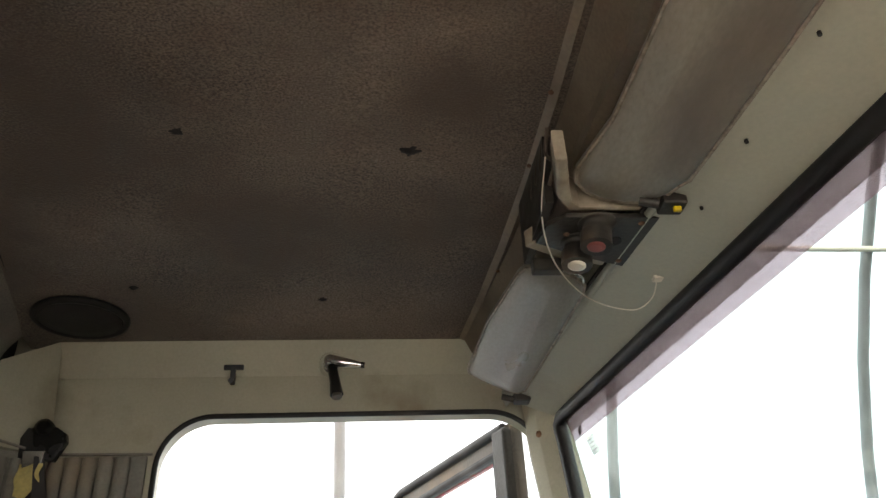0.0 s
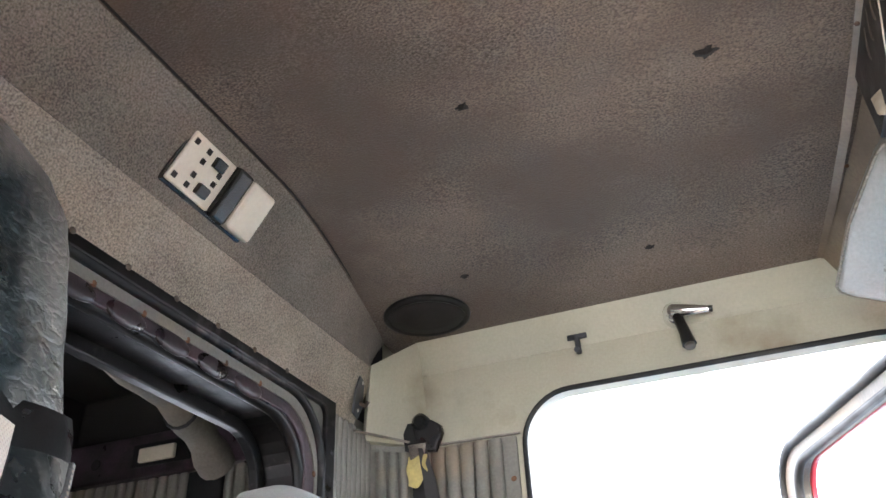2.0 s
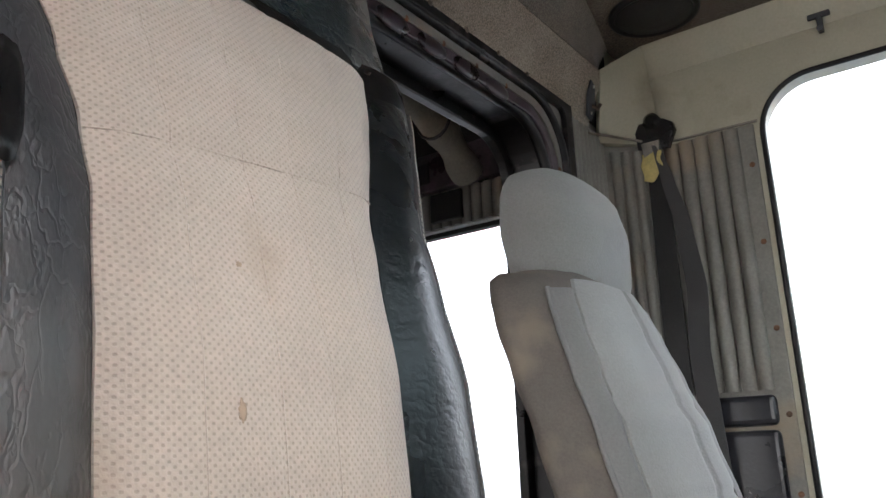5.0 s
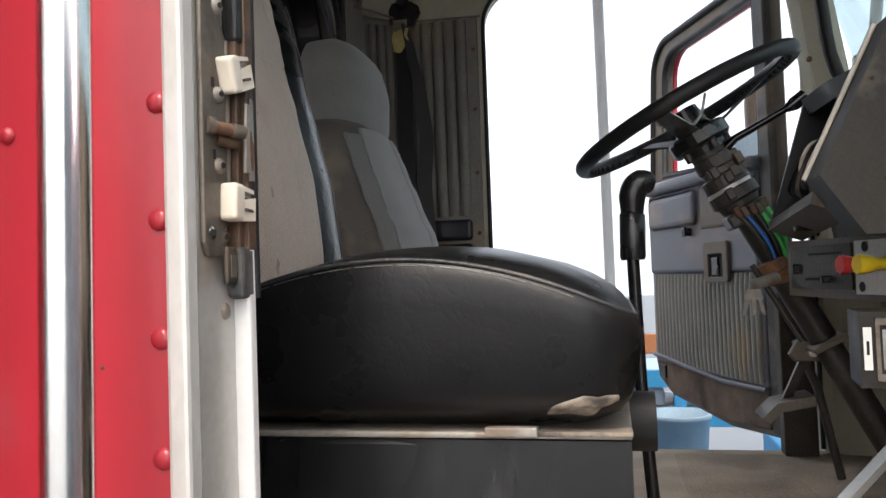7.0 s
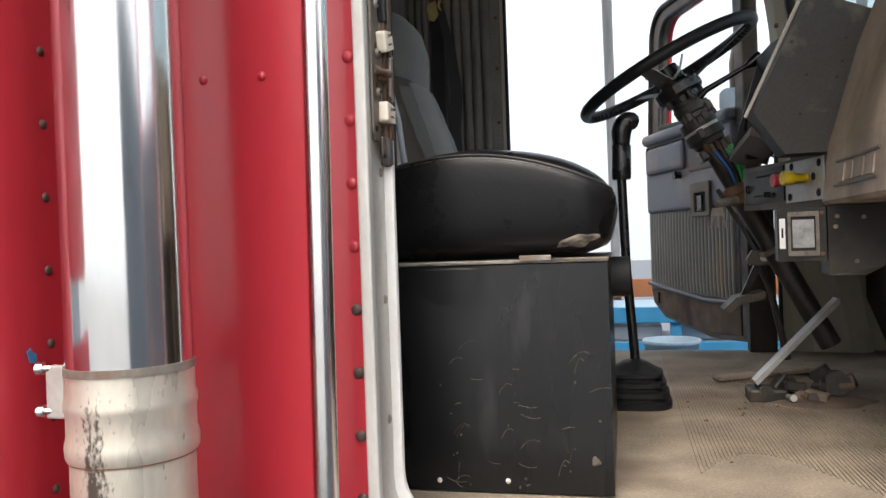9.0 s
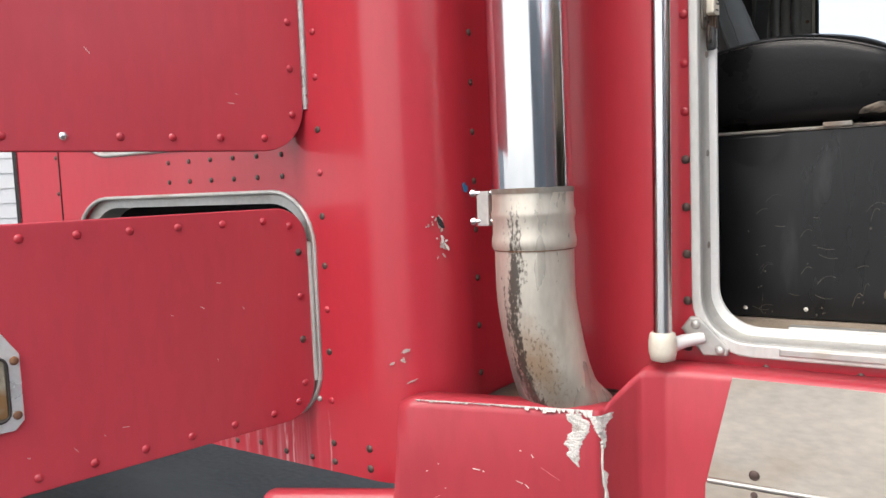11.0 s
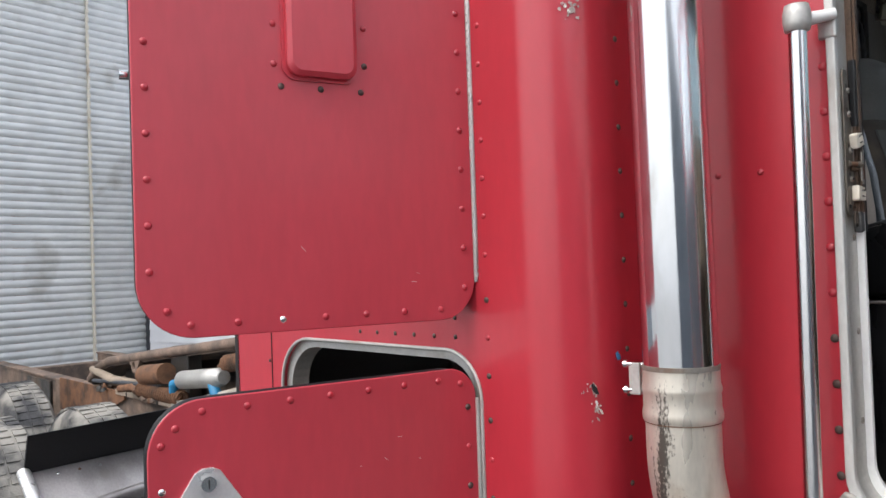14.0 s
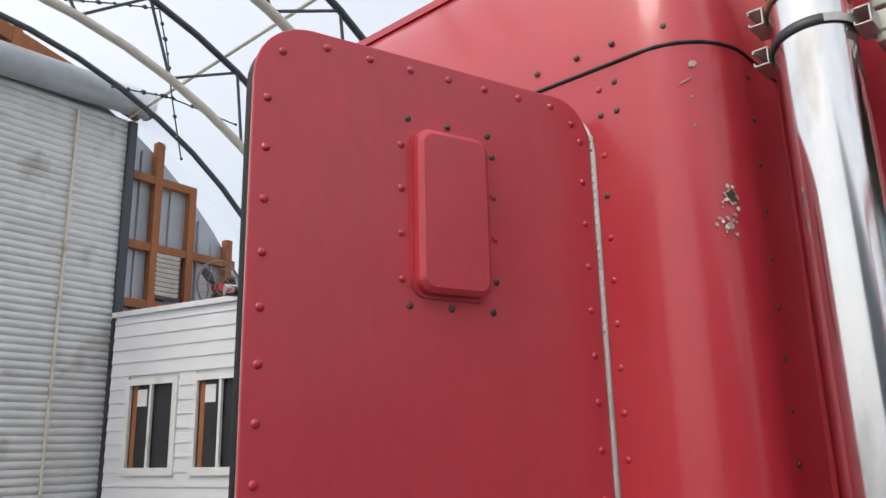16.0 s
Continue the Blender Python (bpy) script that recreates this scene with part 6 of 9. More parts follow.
        vs_ = [bm2.verts.new(p) for p in q] + [bm2.verts.new(p + Vector((0.0006, -0.0015, 0.0012))) for p in q]
        for idx in ((4, 5, 6, 7), (0, 4, 7, 3), (1, 2, 6, 5), (0, 1, 5, 4), (3, 7, 6, 2)):
            bm2.faces.new([vs_[i2] for i2 in idx])
        part("paint_chip", bm2, CHIP, fa)
    for k in range(6):
        x, z = rnd.uniform(-0.60, -0.42), rnd.uniform(1.02, 1.2)
        ln = rnd.uniform(0.001, 0.006)
        bm2 = bmesh.new()
        add_box(bm2, -ln, ln, -0.0012, -0.0002, -0.0006, 0.0006, 0, 1, Matrix.Translation((x, yat(x), z)) @ Matrix.Rotation(0.49, 4, "Z") @ Matrix.Rotation(rnd.uniform(0.0, 1.2), 4, "Y"))
        part("scratch", bm2, CHIP, fa)
    for k in range(46):
        if k < 16:
            x, z = -0.843 + abs(rnd.gauss(0, 0.012)), 1.07 - abs(rnd.gauss(0, 0.03))
        elif k < 30:
            x = rnd.uniform(-0.82, -0.66)
            z = 1.072 - abs(rnd.gauss(0, 0.006))
        else:
            x, z = rnd.uniform(-0.64, -0.2), rnd.uniform(1.0, 1.19)
        q, e = (rnd.uniform(0.0005, 0.0019) if k < 30 else rnd.uniform(0.0004, 0.0012)), rnd.uniform(0.5, 1.6)
        slope_ = (yat(x + 0.004) - yat(x)) / 0.004
        part("paint_chip", patch(lambda a, c: (x + a, yat(x) + slope_ * a - 0.0012, z + c), q, q * e, 500 + k, (0, -0.0004, 0), 0.9), CHIP, fa)
    for xa, za, xb, zb in ((-0.735, 1.045, -0.71, 1.02), (-0.705, 1.03, -0.695, 1.01), (-0.645, 1.05, -0.6, 0.99), (-0.63, 1.06, -0.59, 1.085), (-0.45, 1.13, -0.425, 1.11), (-0.52, 1.06, -0.515, 1.045)):
        part("scratch", tube([(xa + (xb - xa) * k / 4, yat(xa + (xb - xa) * k / 4) - 0.0004, za + (zb - za) * k / 4) for k in range(5)], 0.0006, 4), STREAK, fa)
    part("dark_backing", box(-0.60, -0.40, -0.16, -0.02, 1.19, 1.2, 0.0), GREASE, fa)


build_fairing()

# ---- chassis behind the sleeper ----


def build_chassis():
    ch = thing("chassis_frame", (-4, 0.85, 0.9), "rusty open truck chassis frame with greasy fittings", "chassis")
    for y in (0.42, 1.28):
        part("rail", box(-7.2, 0.9, y - 0.04, y + 0.04, 0.78, 1.04, 0.006), CHASSIS, ch, "rusty channel rail")
        part("rail_flange", box(-7.2, -1.5, y - 0.05, y + 0.05, 1.04, 1.055, 0.003), CHASSIS, ch)
    for x in (-1.9, -2.7, -3.6, -4.4, -5.6, -7.0):
        part("cross_member", box(x - 0.06, x + 0.06, 0.45, 1.25, 0.83, 0.99, 0.01), CHASSIS, ch)
    def deck(u, v):
        x, y = -5.1 + 2.3 * u, 0.42 + 0.92 * v
        sag = 0.05 * (1 - (2 * v - 1) ** 2)
        return (x + 0.12 * (1 - u) * (2 * v - 1) ** 2, y, 1.445 + 0.112 * (x + 2.9) + 0.5 * sag - 0.10 * max(0.0, (0.15 - u) / 0.15) ** 2)
    part("fifth_wheel", sheet(deck, 14, 10, (0, 0, -0.045)), CHASSIS, ch, "greasy coupling plate")
    part("deck_lip", tube([Vector(deck(i / 14, 0.0)) + Vector((0, -0.005, -0.012)) for i in range(15)], 0.026, 8), CHASSIS, ch, "rusty rolled edge")
    for x in (-3.7, -3.0):
        part("coupling_foot", box(x - 0.1, x + 0.1, 0.42, 0.5, 1.055, 1.36, 0.01), GREASE, ch)
    # Dark box added for the shade behind the fittings.
    part("coupling_dark_mass", box(-4.7, -2.8, 0.52, 1.2, 1.05, 1.16, 0.02), GREASE, ch, "dark mass added as shade behind the coupling fittings")
    part("air_cylinder", tube([(-3.56, 0.36, 1.205), (-3.54, 0.36, 1.208), (-3.53, 0.36, 1.209), (-3.14, 0.36, 1.252), (-3.13, 0.36, 1.253), (-3.10, 0.36, 1.256)], [0.03, 0.03, 0.046, 0.046, 0.032, 0.032], 16), ALU, ch, "dull grey air cylinder")
    part("air_fitting", tube([(-3.55, 0.35, 1.2), (-3.6, 0.345, 1.185), (-3.61, 0.345, 1.14)], [0.02, 0.026, 0.022], 10), BLUE, ch, "faded blue fitting")
    part("air_fitting", tube([(-3.2, 0.345, 1.23), (-3.15, 0.34, 1.19), (-3.12, 0.34, 1.11)], [0.02, 0.027, 0.027], 10), BLUE, ch, "faded blue fitting")
    def coil(p, q, r, turns, wire, label):
        p, q = Vector(p), Vector(q)
        d = (q - p).normalized()
        e = d.cross(Vector((0, 0, 1))).normalized()
        f = d.cross(e)
        n_ = turns * 10
        part("spring", tube([p.lerp(q, k / n_) + e * r * math.cos(k * 0.628) + f * r * math.sin(k * 0.628) for k in range(n_ + 1)], wire, 5), RUST, ch, label)
    coil((-4.07, 0.36, 1.115), (-3.54, 0.36, 1.115), 0.034, 20, 0.0075, "rusty coil spring")
    coil((-3.16, 0.4, 1.31), (-2.9, 0.4, 1.345), 0.036, 12, 0.008, "rusty coil spring")
    part("pale_pipe", tube([(-3.62, 0.355, 1.075), (-3.46, 0.35, 1.1), (-2.96, 0.35, 1.205), (-2.7, 0.35, 1.25)], 0.02, 10), KICKPL, ch, "dusty pale pipe")
    part("flat_bar", box(-4.4, -3.5, 0.35, 0.372, 1.056, 1.088, 0.004), DASHTAN, ch, "dusty flat bar")
    part("release_drum", cyl((-4.02, 0.37, 1.195), (-3.74, 0.37, 1.225), 0.055, 14), RUST, ch, "rusty drum")
    part("release_rod", tube([(-4.9, 0.4, 1.16), (-4.5, 0.38, 1.125), (-4.1, 0.38, 1.14)], [0.022, 0.03, 0.018], 8), DASHTAN, ch, "dusty release rod")
    part("release_rod", tube([(-4.8, 0.37, 1.10), (-4.3, 0.36, 1.13), (-3.8, 0.36, 1.15)], 0.013, 8), STEELD, ch)
    part("release_rod", tube([(-4.35, 0.365, 1.09), (-4.15, 0.36, 1.12), (-4.05, 0.36, 1.09)], 0.026, 8), RUST, ch)
    part("lug", plate([(-4.33, 1.285), (-4.14, 1.3), (-4.19, 1.22), (-4.22, 1.185), (-4.27, 1.185), (-4.29, 1.22)], lambda x, z: (x, 0.40, z), (0, 0.03, 0), [[(-4.25 + 0.018 * math.cos(t), 1.225 + 0.022 * math.sin(t)) for t in [2 * math.pi * k / 12 for k in range(12)]]], 0.004), CHASSIS, ch, "hanging lug with a hole")
    part("hanger_plate", box(-6.15, -5.62, 0.36, 0.378, 0.80, 1.03, 0.006), GREASE, ch, "black hanger plate")
    part("gusset", plate([(-5.42, 1.07), (-4.3, 1.075), (-4.3, 1.03), (-4.7, 0.9), (-5.42, 0.86)], lambda x, z: (x, 0.374, z), (0, -0.012, 0), bev=0.003), RUST, ch, "rust-brown gusset plate")
    rg = random.Random(15)
    for k in range(60):
        q = Vector((rg.uniform(-4.7, -3.0), rg.uniform(0.34, 0.5), 1.055 + 0.03 * rg.random()))
        cb = bmesh.new()
        add_dome(cb, q, (rg.uniform(-0.3, 0.3), -0.5, 1), rg.uniform(0.012, 0.035), rg.uniform(0.01, 0.03), 7, 2)
        part("grease_lump", cb, (GREASE, CHASSIS, RUST)[k % 3], ch)
    for k in range(14):
        x = -3.6 + 0.12 * k
        part("bolt_head", cyl((x, 0.385, 0.86 + 0.1 * (k % 2)), (x, 0.365, 0.86 + 0.1 * (k % 2)), 0.016, 6), CHASSIS, ch)
    # quarter guard
    gd = thing("quarter_guard", (-2.65, -0.3, 0.6), "brushed steel quarter mudguard with black rubber strip", "mudguard")
    def guard(u, v):
        # slopes forward and down over the tyre, slightly bowed
        return (-2.685 + 0.42 * v + 0.03 * math.sin(math.pi * v), -0.60 + 0.57 * u, 1.09 - 0.40 * v + 0.03 * math.sin(math.pi * v) + 0.012 * u)
    part("sheet", sheet(guard, 6, 24, 0.005), GUARD, gd, "brushed steel sheet")
    part("rolled_edge", tube([(guard(0, k / 24)[0] + 0.004, -0.60, guard(0, k / 24)[2]) for k in range(25)], 0.022, 10), LATCHAL, gd, "rolled bright edge")
    part("rubber_strip", sheet(lambda u, v: (-2.675 + 0.055 * v, -0.60 + 0.57 * u, 1.085 + 0.135 * v + 0.02 * u), 4, 2, (-0.01, 0, 0)), BLACK, gd, "black rubber strip")
    part("mount_tube", tube([(-2.46, -0.57, 0.972), (-2.5, -0.3, 0.99), (-2.58, 0.2, 1.02)], 0.026, 16), GUARD, gd, "steel mounting tube")
    part("tube_bore", cyl((-2.4595, -0.576, 0.9715), (-2.46, -0.5705, 0.972), 0.02, 16), DARK, gd)
    for k in range(8):
        rivet(gd, (guard(0, 0.06)[0] + 0.004, -0.5 + 0.07 * k, guard(0, 0.06)[2]), (0.7, 0, 0.7), 0.006, 0.003, RUST if k % 2 else STEEL, "rivet")
    # rear wheels
    rt = random.Random(12)
    for x in (-3.9, -5.25):
        w = thing("rear_wheel", (x, -0.35, 0.0), "dual truck tyres caked with pale mud", "wheel", "rear wheels")
        for y0 in (-0.55, -0.09):
            prof = [(0.30, 0.02), (0.42, 0.0), (0.50, 0.015), (0.535, 0.045), (0.545, 0.08), (0.545, 0.20), (0.535, 0.235), (0.50, 0.265), (0.42, 0.28), (0.30, 0.26)]
            bm = bmesh.new()
            rings = [[bm.verts.new((x + (r + rt.uniform(-0.004, 0.004)) * math.cos(t), y0 + y, 0.54 + (r + rt.uniform(-0.004, 0.004)) * math.sin(t))) for r, y in prof] for t in [2 * math.pi * k / 72 for k in range(72)]]
            for a, b in zip(rings, rings[1:] + rings[:1]):
                for k in range(len(prof)):
                    bm.faces.new((a[k], a[(k + 1) % len(prof)], b[(k + 1) % len(prof)], b[k])).smooth = True
            bmesh.ops.recalc_face_normals(bm, faces=bm.faces)
            ty = part("tyre", bm, TYRE, w, "mud-caked tyre")
            bm = bmesh.new()
            for k in range(64):
                t = 2 * math.pi * k / 64
                for yy in (0.075, 0.14, 0.205):
                    add_box(bm, -0.006, 0.005 + rt.uniform(-0.004, 0.002), y0 + yy - 0.026, y0 + yy + 0.026, -0.019, 0.019, 0, 1, Matrix.Translation((x + 0.546 * math.cos(t), 0, 0.54 + 0.546 * math.sin(t))) @ Matrix.Rotation(-t, 4, "Y"))
            part("tread", bm, TYRE, ty)
        part("rim", tube([(x + 0.3 * math.cos(t), -0.53, 0.54 + 0.3 * math.sin(t)) for t in [2 * math.pi * k / 32 for k in range(32)]], 0.02, 8, closed=True), STEEL, w)
        part("hub", cyl((x, -0.53, 0.54), (x, -0.1, 0.54), 0.29, 24), GREASE, w)


build_chassis()

# ---- seats ----


def seat_loop(z, xf, xb, y0, y1, n=28, e=3.2):
    """A rounded-rectangle section of a backrest."""
    cx, cy, a, b = (xf + xb) / 2, (y0 + y1) / 2, (xf - xb) / 2, (y1 - y0) / 2
    out = []
    for k in range(n):
        t = 2 * math.pi * k / n
        c, s = math.cos(t), math.sin(t)
        out.append((cx + a * math.copysign(abs(c) ** (2 / e), c), cy + b * math.copysign(abs(s) ** (2 / e), s), z))
    return out


def wrap_profile(xf, hc, ho, deep=1.0, slope=0.0):
    """Half of a backrest section: (x, distance from the middle), front to back. slope lets the bolsters fall back."""
    b = 0.09 * deep
    front = [(0.010, 0.010, 0.0), (0.0095, 0.0095, 0.5 * hc), (0.007, 0.007, 0.85 * hc), (0.0, 0.0, hc), (0.005, -0.006, hc + 0.02), (0.006, -0.02, hc + 0.042), (0.005, -0.028, 0.7 * (hc + 0.042) + 0.3 * ho), (0.002, -0.042, 0.35 * (hc + 0.042) + 0.65 * ho), (-0.008, -0.06, ho - 0.009), (-0.026, -0.072, ho)]
    return [(xf + p + (q - p) * slope, w) for p, q, w in front] + [(xf - 0.08 - 0.1 * b, ho + 0.001), (xf - 0.086 - 0.45 * b, ho - 0.012), (xf - 0.088 - 0.8 * b, ho - 0.06), (xf - 0.09 - 0.95 * b, 0.5 * ho), (xf - 0.09 - b, 0.0)]


def wrap_loop(z, c, xf, hc, ho, deep=1.0, slope=0.0):
    half = wrap_profile(xf, hc, ho, deep, slope)
    return [(x, c + w, z) for x, w in half] + [(x, c - w, z) for x, w in half[-2:0:-1]]


def wrap_x(xf, hc, ho, w, slope=0.0):
    """Front surface of such a section at a distance w from its middle."""
    half = wrap_profile(xf, hc, ho, 1.0, slope)[:10]
    for (x0, w0), (x1, w1) in zip(half, half[1:]):
        if w <= w1:
            return x0 + (x1 - x0) * (w - w0) / max(1e-6, w1 - w0)
    return half[-1][0]


def build_passenger_seat():
    s = thing("passenger_seat", (-0.2, 0.42, 1.3), "black vinyl passenger seat with beige cloth centre on a box", "seat")
    # box base
    b = part("seat_box", box(-0.47, 0.003, 0.228, 0.66, 1.302, 1.634, 0.006), BOXBLK, s, "scuffed black box base")
    part("front_panel", sheet(lambda u, v: (-0.47 + 0.473 * u, 0.2262 - 0.0045 * math.sin(math.pi * u) * math.sin(math.pi * v) + 0.005 * math.exp(-((u - 0.5) / 0.13) ** 2 - ((v - 0.9) / 0.17) ** 2), 1.303 + 0.33 * v), 40, 30, (0, 0.0015, 0)), BOXBLK, s, "dented black front panel")
    part("box_lid", box(-0.47, 0.004, 0.224, 0.665, 1.6345, 1.6405, 0.002), GREASY, s, "dirty edge of the box lid")
    part("lid_edge", box(-0.09, 0.0045, 0.2222, 0.24, 1.6372, 1.6412, 0.001), TAN, s, "worn cream lid edge")
    part("hinge_tab", box(-0.12, -0.075, 0.214, 0.224, 1.638, 1.646, 0.001), GREASY, s)
    for x, z in ((-0.25, 1.318), (-0.148, 1.32)):
        rivet(b, (x, 0.2245, z), (0, -1, 0), 0.004, 0.002, CHIP, "screw")
    part("scuff", patch(lambda a, c: (-0.022 + a, 0.2252, 1.352 + c), 0.007, 0.006, 4, (0, -0.0005, 0)), DASHG, b, "grey scuff patch")
    rnd = random.Random(77)
    for k in range(16):
        x, z = rnd.uniform(-0.25, -0.01), 1.31 + 0.16 * rnd.random() ** 1.6
        part("scratch", patch(lambda a, c: (x + a, 0.2258 - 0.0045 * math.sin(math.pi * (x + 0.47) / 0.473) * math.sin(math.pi * (z - 1.303) / 0.33), z + c), rnd.uniform(0.0006, 0.0022), rnd.uniform(0.0006, 0.0022), 100 + k, (0, -0.0004, 0)), DASHG, b)
    for k in range(26):
        x0, z0, ln, up_ = rnd.uniform(-0.24, -0.02), 1.315 + 0.2 * rnd.random() ** 1.4, rnd.uniform(0.006, 0.03), rnd.uniform(-0.02, 0.05)
        pts = [(x0 + ln * t, 0.2258 - 0.0045 * math.sin(math.pi * (x0 + ln * t + 0.47) / 0.473) * math.sin(math.pi * (z0 - 1.303) / 0.33), z0 + up_ * t * (1.4 - t)) for t in (0, 0.25, 0.5, 0.75, 1)]
        part("scratch", tube(pts, rnd.uniform(0.00025, 0.0006), 4), DASHG, b)
    part("side_knob", cyl((0.0, 0.5, 1.60), (0.035, 0.5, 1.60), 0.035, 14), BLACK, s)
    # cushion: a band round the sides, a sewn seam that dips to the front, a domed top
    seam_z = lambda x: 1.795 - 1.25 * (x + 0.2) ** 2
    dome = lambda x: min(0.027, 0.006 + 0.062 * max(0.0, x + 0.3))
    BX0, BX1, BY0, BY1, BR = -0.476, 0.014, 0.204, 0.666, 0.05
    def outline(ins, n=132):
        r = max(0.012, BR - ins)
        pts = rrect(BX0 + ins, BX1 - ins, BY0 + ins, BY1 - ins, r, 10)
        lens = [math.dist(p, q) for p, q in zip(pts, pts[1:] + pts[:1])]
        total, res, k, acc = sum(lens), [], 0, 0.0
        for i in range(n):
            d = total * i / n
            while acc + lens[k] < d:
                acc += lens[k]
                k += 1
            p, q, t = pts[k], pts[(k + 1) % len(pts)], (d - acc) / max(lens[k], 1e-9)
            res.append((p[0] + (q[0] - p[0]) * t, p[1] + (q[1] - p[1]) * t))
        return res
    def side_inset(z):
        return lerp_table([(1.6415, 0.055), (1.649, 0.034), (1.656, 0.018), (1.666, 0.009), (1.69, 0.002), (1.72, 0.0)], z)[0]
    rings = [[(x, y, z) for x, y in outline(side_inset(z))] for z in (1.6415, 1.649, 1.656, 1.666, 1.678, 1.69)]
    for f, ins in ((0.35, -0.001), (0.6, -0.003), (0.8, -0.003), (0.92, 0.0), (0.98, 0.003), (1.0, 0.0055)):
        rings.append([(x, y, 1.69 + (seam_z(x) - 1.69) * f) for x, y in outline(ins)])
    cx, cy = (BX0 + BX1) / 2, (BY0 + BY1) / 2
    for sc in (0.985, 0.965, 0.935, 0.89, 0.82, 0.7, 0.5, 0.25, 0.05):
        rings.append([(cx + (x - cx) * sc, cy + (y - cy) * sc, seam_z(cx + (x - cx) * sc) + dome(cx + (x - cx) * sc) * (1 - sc ** 5) ** 0.7) for x, y in outline(0.0055)])
    cu = part("cushion", loft(rings), VINYL, s, "domed black vinyl cushion")
    part("worn_edge", patch(lambda a, c: (-0.40 + a, BY0 - 0.0012, seam_z(-0.40 + a) - 0.013 + c), 0.045, 0.007, 41, (0, -0.0004, 0), 0.6), TAN, cu, "worn tan patch below the seam")
    seam = [(x, y, seam_z(x) - 0.002) for x, y in outline(0.0025)]
    part("piping", tube(seam, 0.0022, 6, closed=True), VINYLG, cu, "worn piping seam")
    bm = bmesh.new()
    for k in range(330):
        if k % 30 > 26:
            continue
        x = -0.46 + 0.425 * k / 330
        add_box(bm, -0.0004, 0.0004, -0.0006, 0.0, -0.0003, 0.0003, 0, 1, Matrix.Translation((x, 0.2035, seam_z(x) - 0.0065)))
    part("stitching", bm, GREASY, cu, "dull tan stitches")
    def hug(a, c):
        u, z = -0.034 + a, 1.664 + c + 0.18 * a
        ins = side_inset(z) - 0.0012
        r = BR - ins
        if u < BX1 - BR:
            return (u, BY0 + ins, z)
        t = min((u - (BX1 - BR)) / BR, 1.5)
        return (BX1 - BR + r * math.sin(t), BY0 + BR - r * math.cos(t), z)
    part("worn_corner", patch(hug, 0.034, 0.009, 8, (0, -0.0003, 0), 0.5), TAN, cu, "worn corner showing tan backing")
    # backrest: wraps round at both sides
    def mid(z):
        t = min(1.0, max(0.0, (z - 2.02) / 0.18))
        return 0.395 + 0.014 * t * t * (3 - 2 * t)
    C = 0.395
    rowsb = [(1.64, -0.388, 0.123, 0.236), (1.80, -0.392, 0.125, 0.246), (1.90, -0.402, 0.126, 0.243), (2.0, -0.42, 0.125, 0.225), (2.05, -0.434, 0.13, 0.218), (2.10, -0.45, 0.145, 0.225), (2.15, -0.468, 0.16, 0.238), (2.22, -0.494, 0.18, 0.262), (2.26, -0.51, 0.185, 0.266)]
    zs = [1.64 + 0.61 * k / 30 for k in range(31)]
    part("backrest", loft([wrap_loop(z, mid(z), *lerp_table(rowsb, z)) for z in zs]), VINYL, s, "black vinyl wrap-round backrest")
    rowsh = [(2.205, -0.486, 0.235), (2.24, -0.498, 0.254), (2.35, -0.528, 0.258), (2.45, -0.55, 0.258), (2.50, -0.558, 0.25), (2.54, -0.566, 0.222), (2.57, -0.575, 0.17), (2.59, -0.59, 0.10), (2.597, -0.605, 0.05)]
    zh = [2.205 + 0.392 * k / 28 for k in range(29)]
    part("headrest", loft([seat_loop(z, lerp_table(rowsh, z)[0], lerp_table(rowsh, z)[0] - 0.11, C + 0.013 - lerp_table(rowsh, z)[1] - 0.013, C + 0.013 + lerp_table(rowsh, z)[1] + 0.014, 44, 3.8) for z in zh]), VINYLW, s, "creased blue-black vinyl headrest with dusty edges")
    for sg in (-1, 1):
        line = []
        for z in [1.66 + 0.54 * k / 24 for k in range(25)]:
            xf, hc, ho = lerp_table(rowsb, z)
            wp = hc + 0.055 if sg < 0 else ho - 0.014
            line.append((wrap_x(xf, hc, ho, wp) + 0.002, mid(z) + sg * wp, z))
        pp = part("bolster_piping", tube(line, 0.004, 6), VINYLG, s, "worn pale piping along the bolster")
        bm = bmesh.new()
        for a, q in zip(line, line[1:]):
            for t in (0.15, 0.4, 0.65, 0.9):
                add_box(bm, 0.003, 0.0042, -0.001, 0.001, -0.0018, 0.0018, 0, 1, Matrix.Translation(Vector(a).lerp(Vector(q), t)))
        part("stitching", bm, GREASY, pp)
        # dusty strip of vinyl between cloth and piping
        def strip(u, v):
            z = 1.67 + 0.53 * v
            xf, hc, ho = lerp_table(rowsb, z)
            w = hc + 0.002 + (0.05 if sg < 0 else ho - hc - 0.02) * u
            return (wrap_x(xf, hc, ho, w) + 0.0025 + 0.004 * math.sin(math.pi * u), mid(z) + sg * w, z)
        part("inner_bolster", sheet(strip, 4, 24, (-0.003, 0, 0)), VINYLG if sg < 0 else VINYLS, s, "vinyl inner bolster")
    def on_back(w, z, lift=0.002):
        r_ = lerp_table(rowsb, z)
        return (wrap_x(*r_, abs(w)) + lift, mid(z) + w, z)
    part("dark_patch", patch(lambda a, c: on_back(-0.178 + a, 2.045 + c, 0.0064), 0.011, 0.042, 3, (0.0006, 0, 0), 0.12), VINYL, s, "clean black oval patch on the bolster")
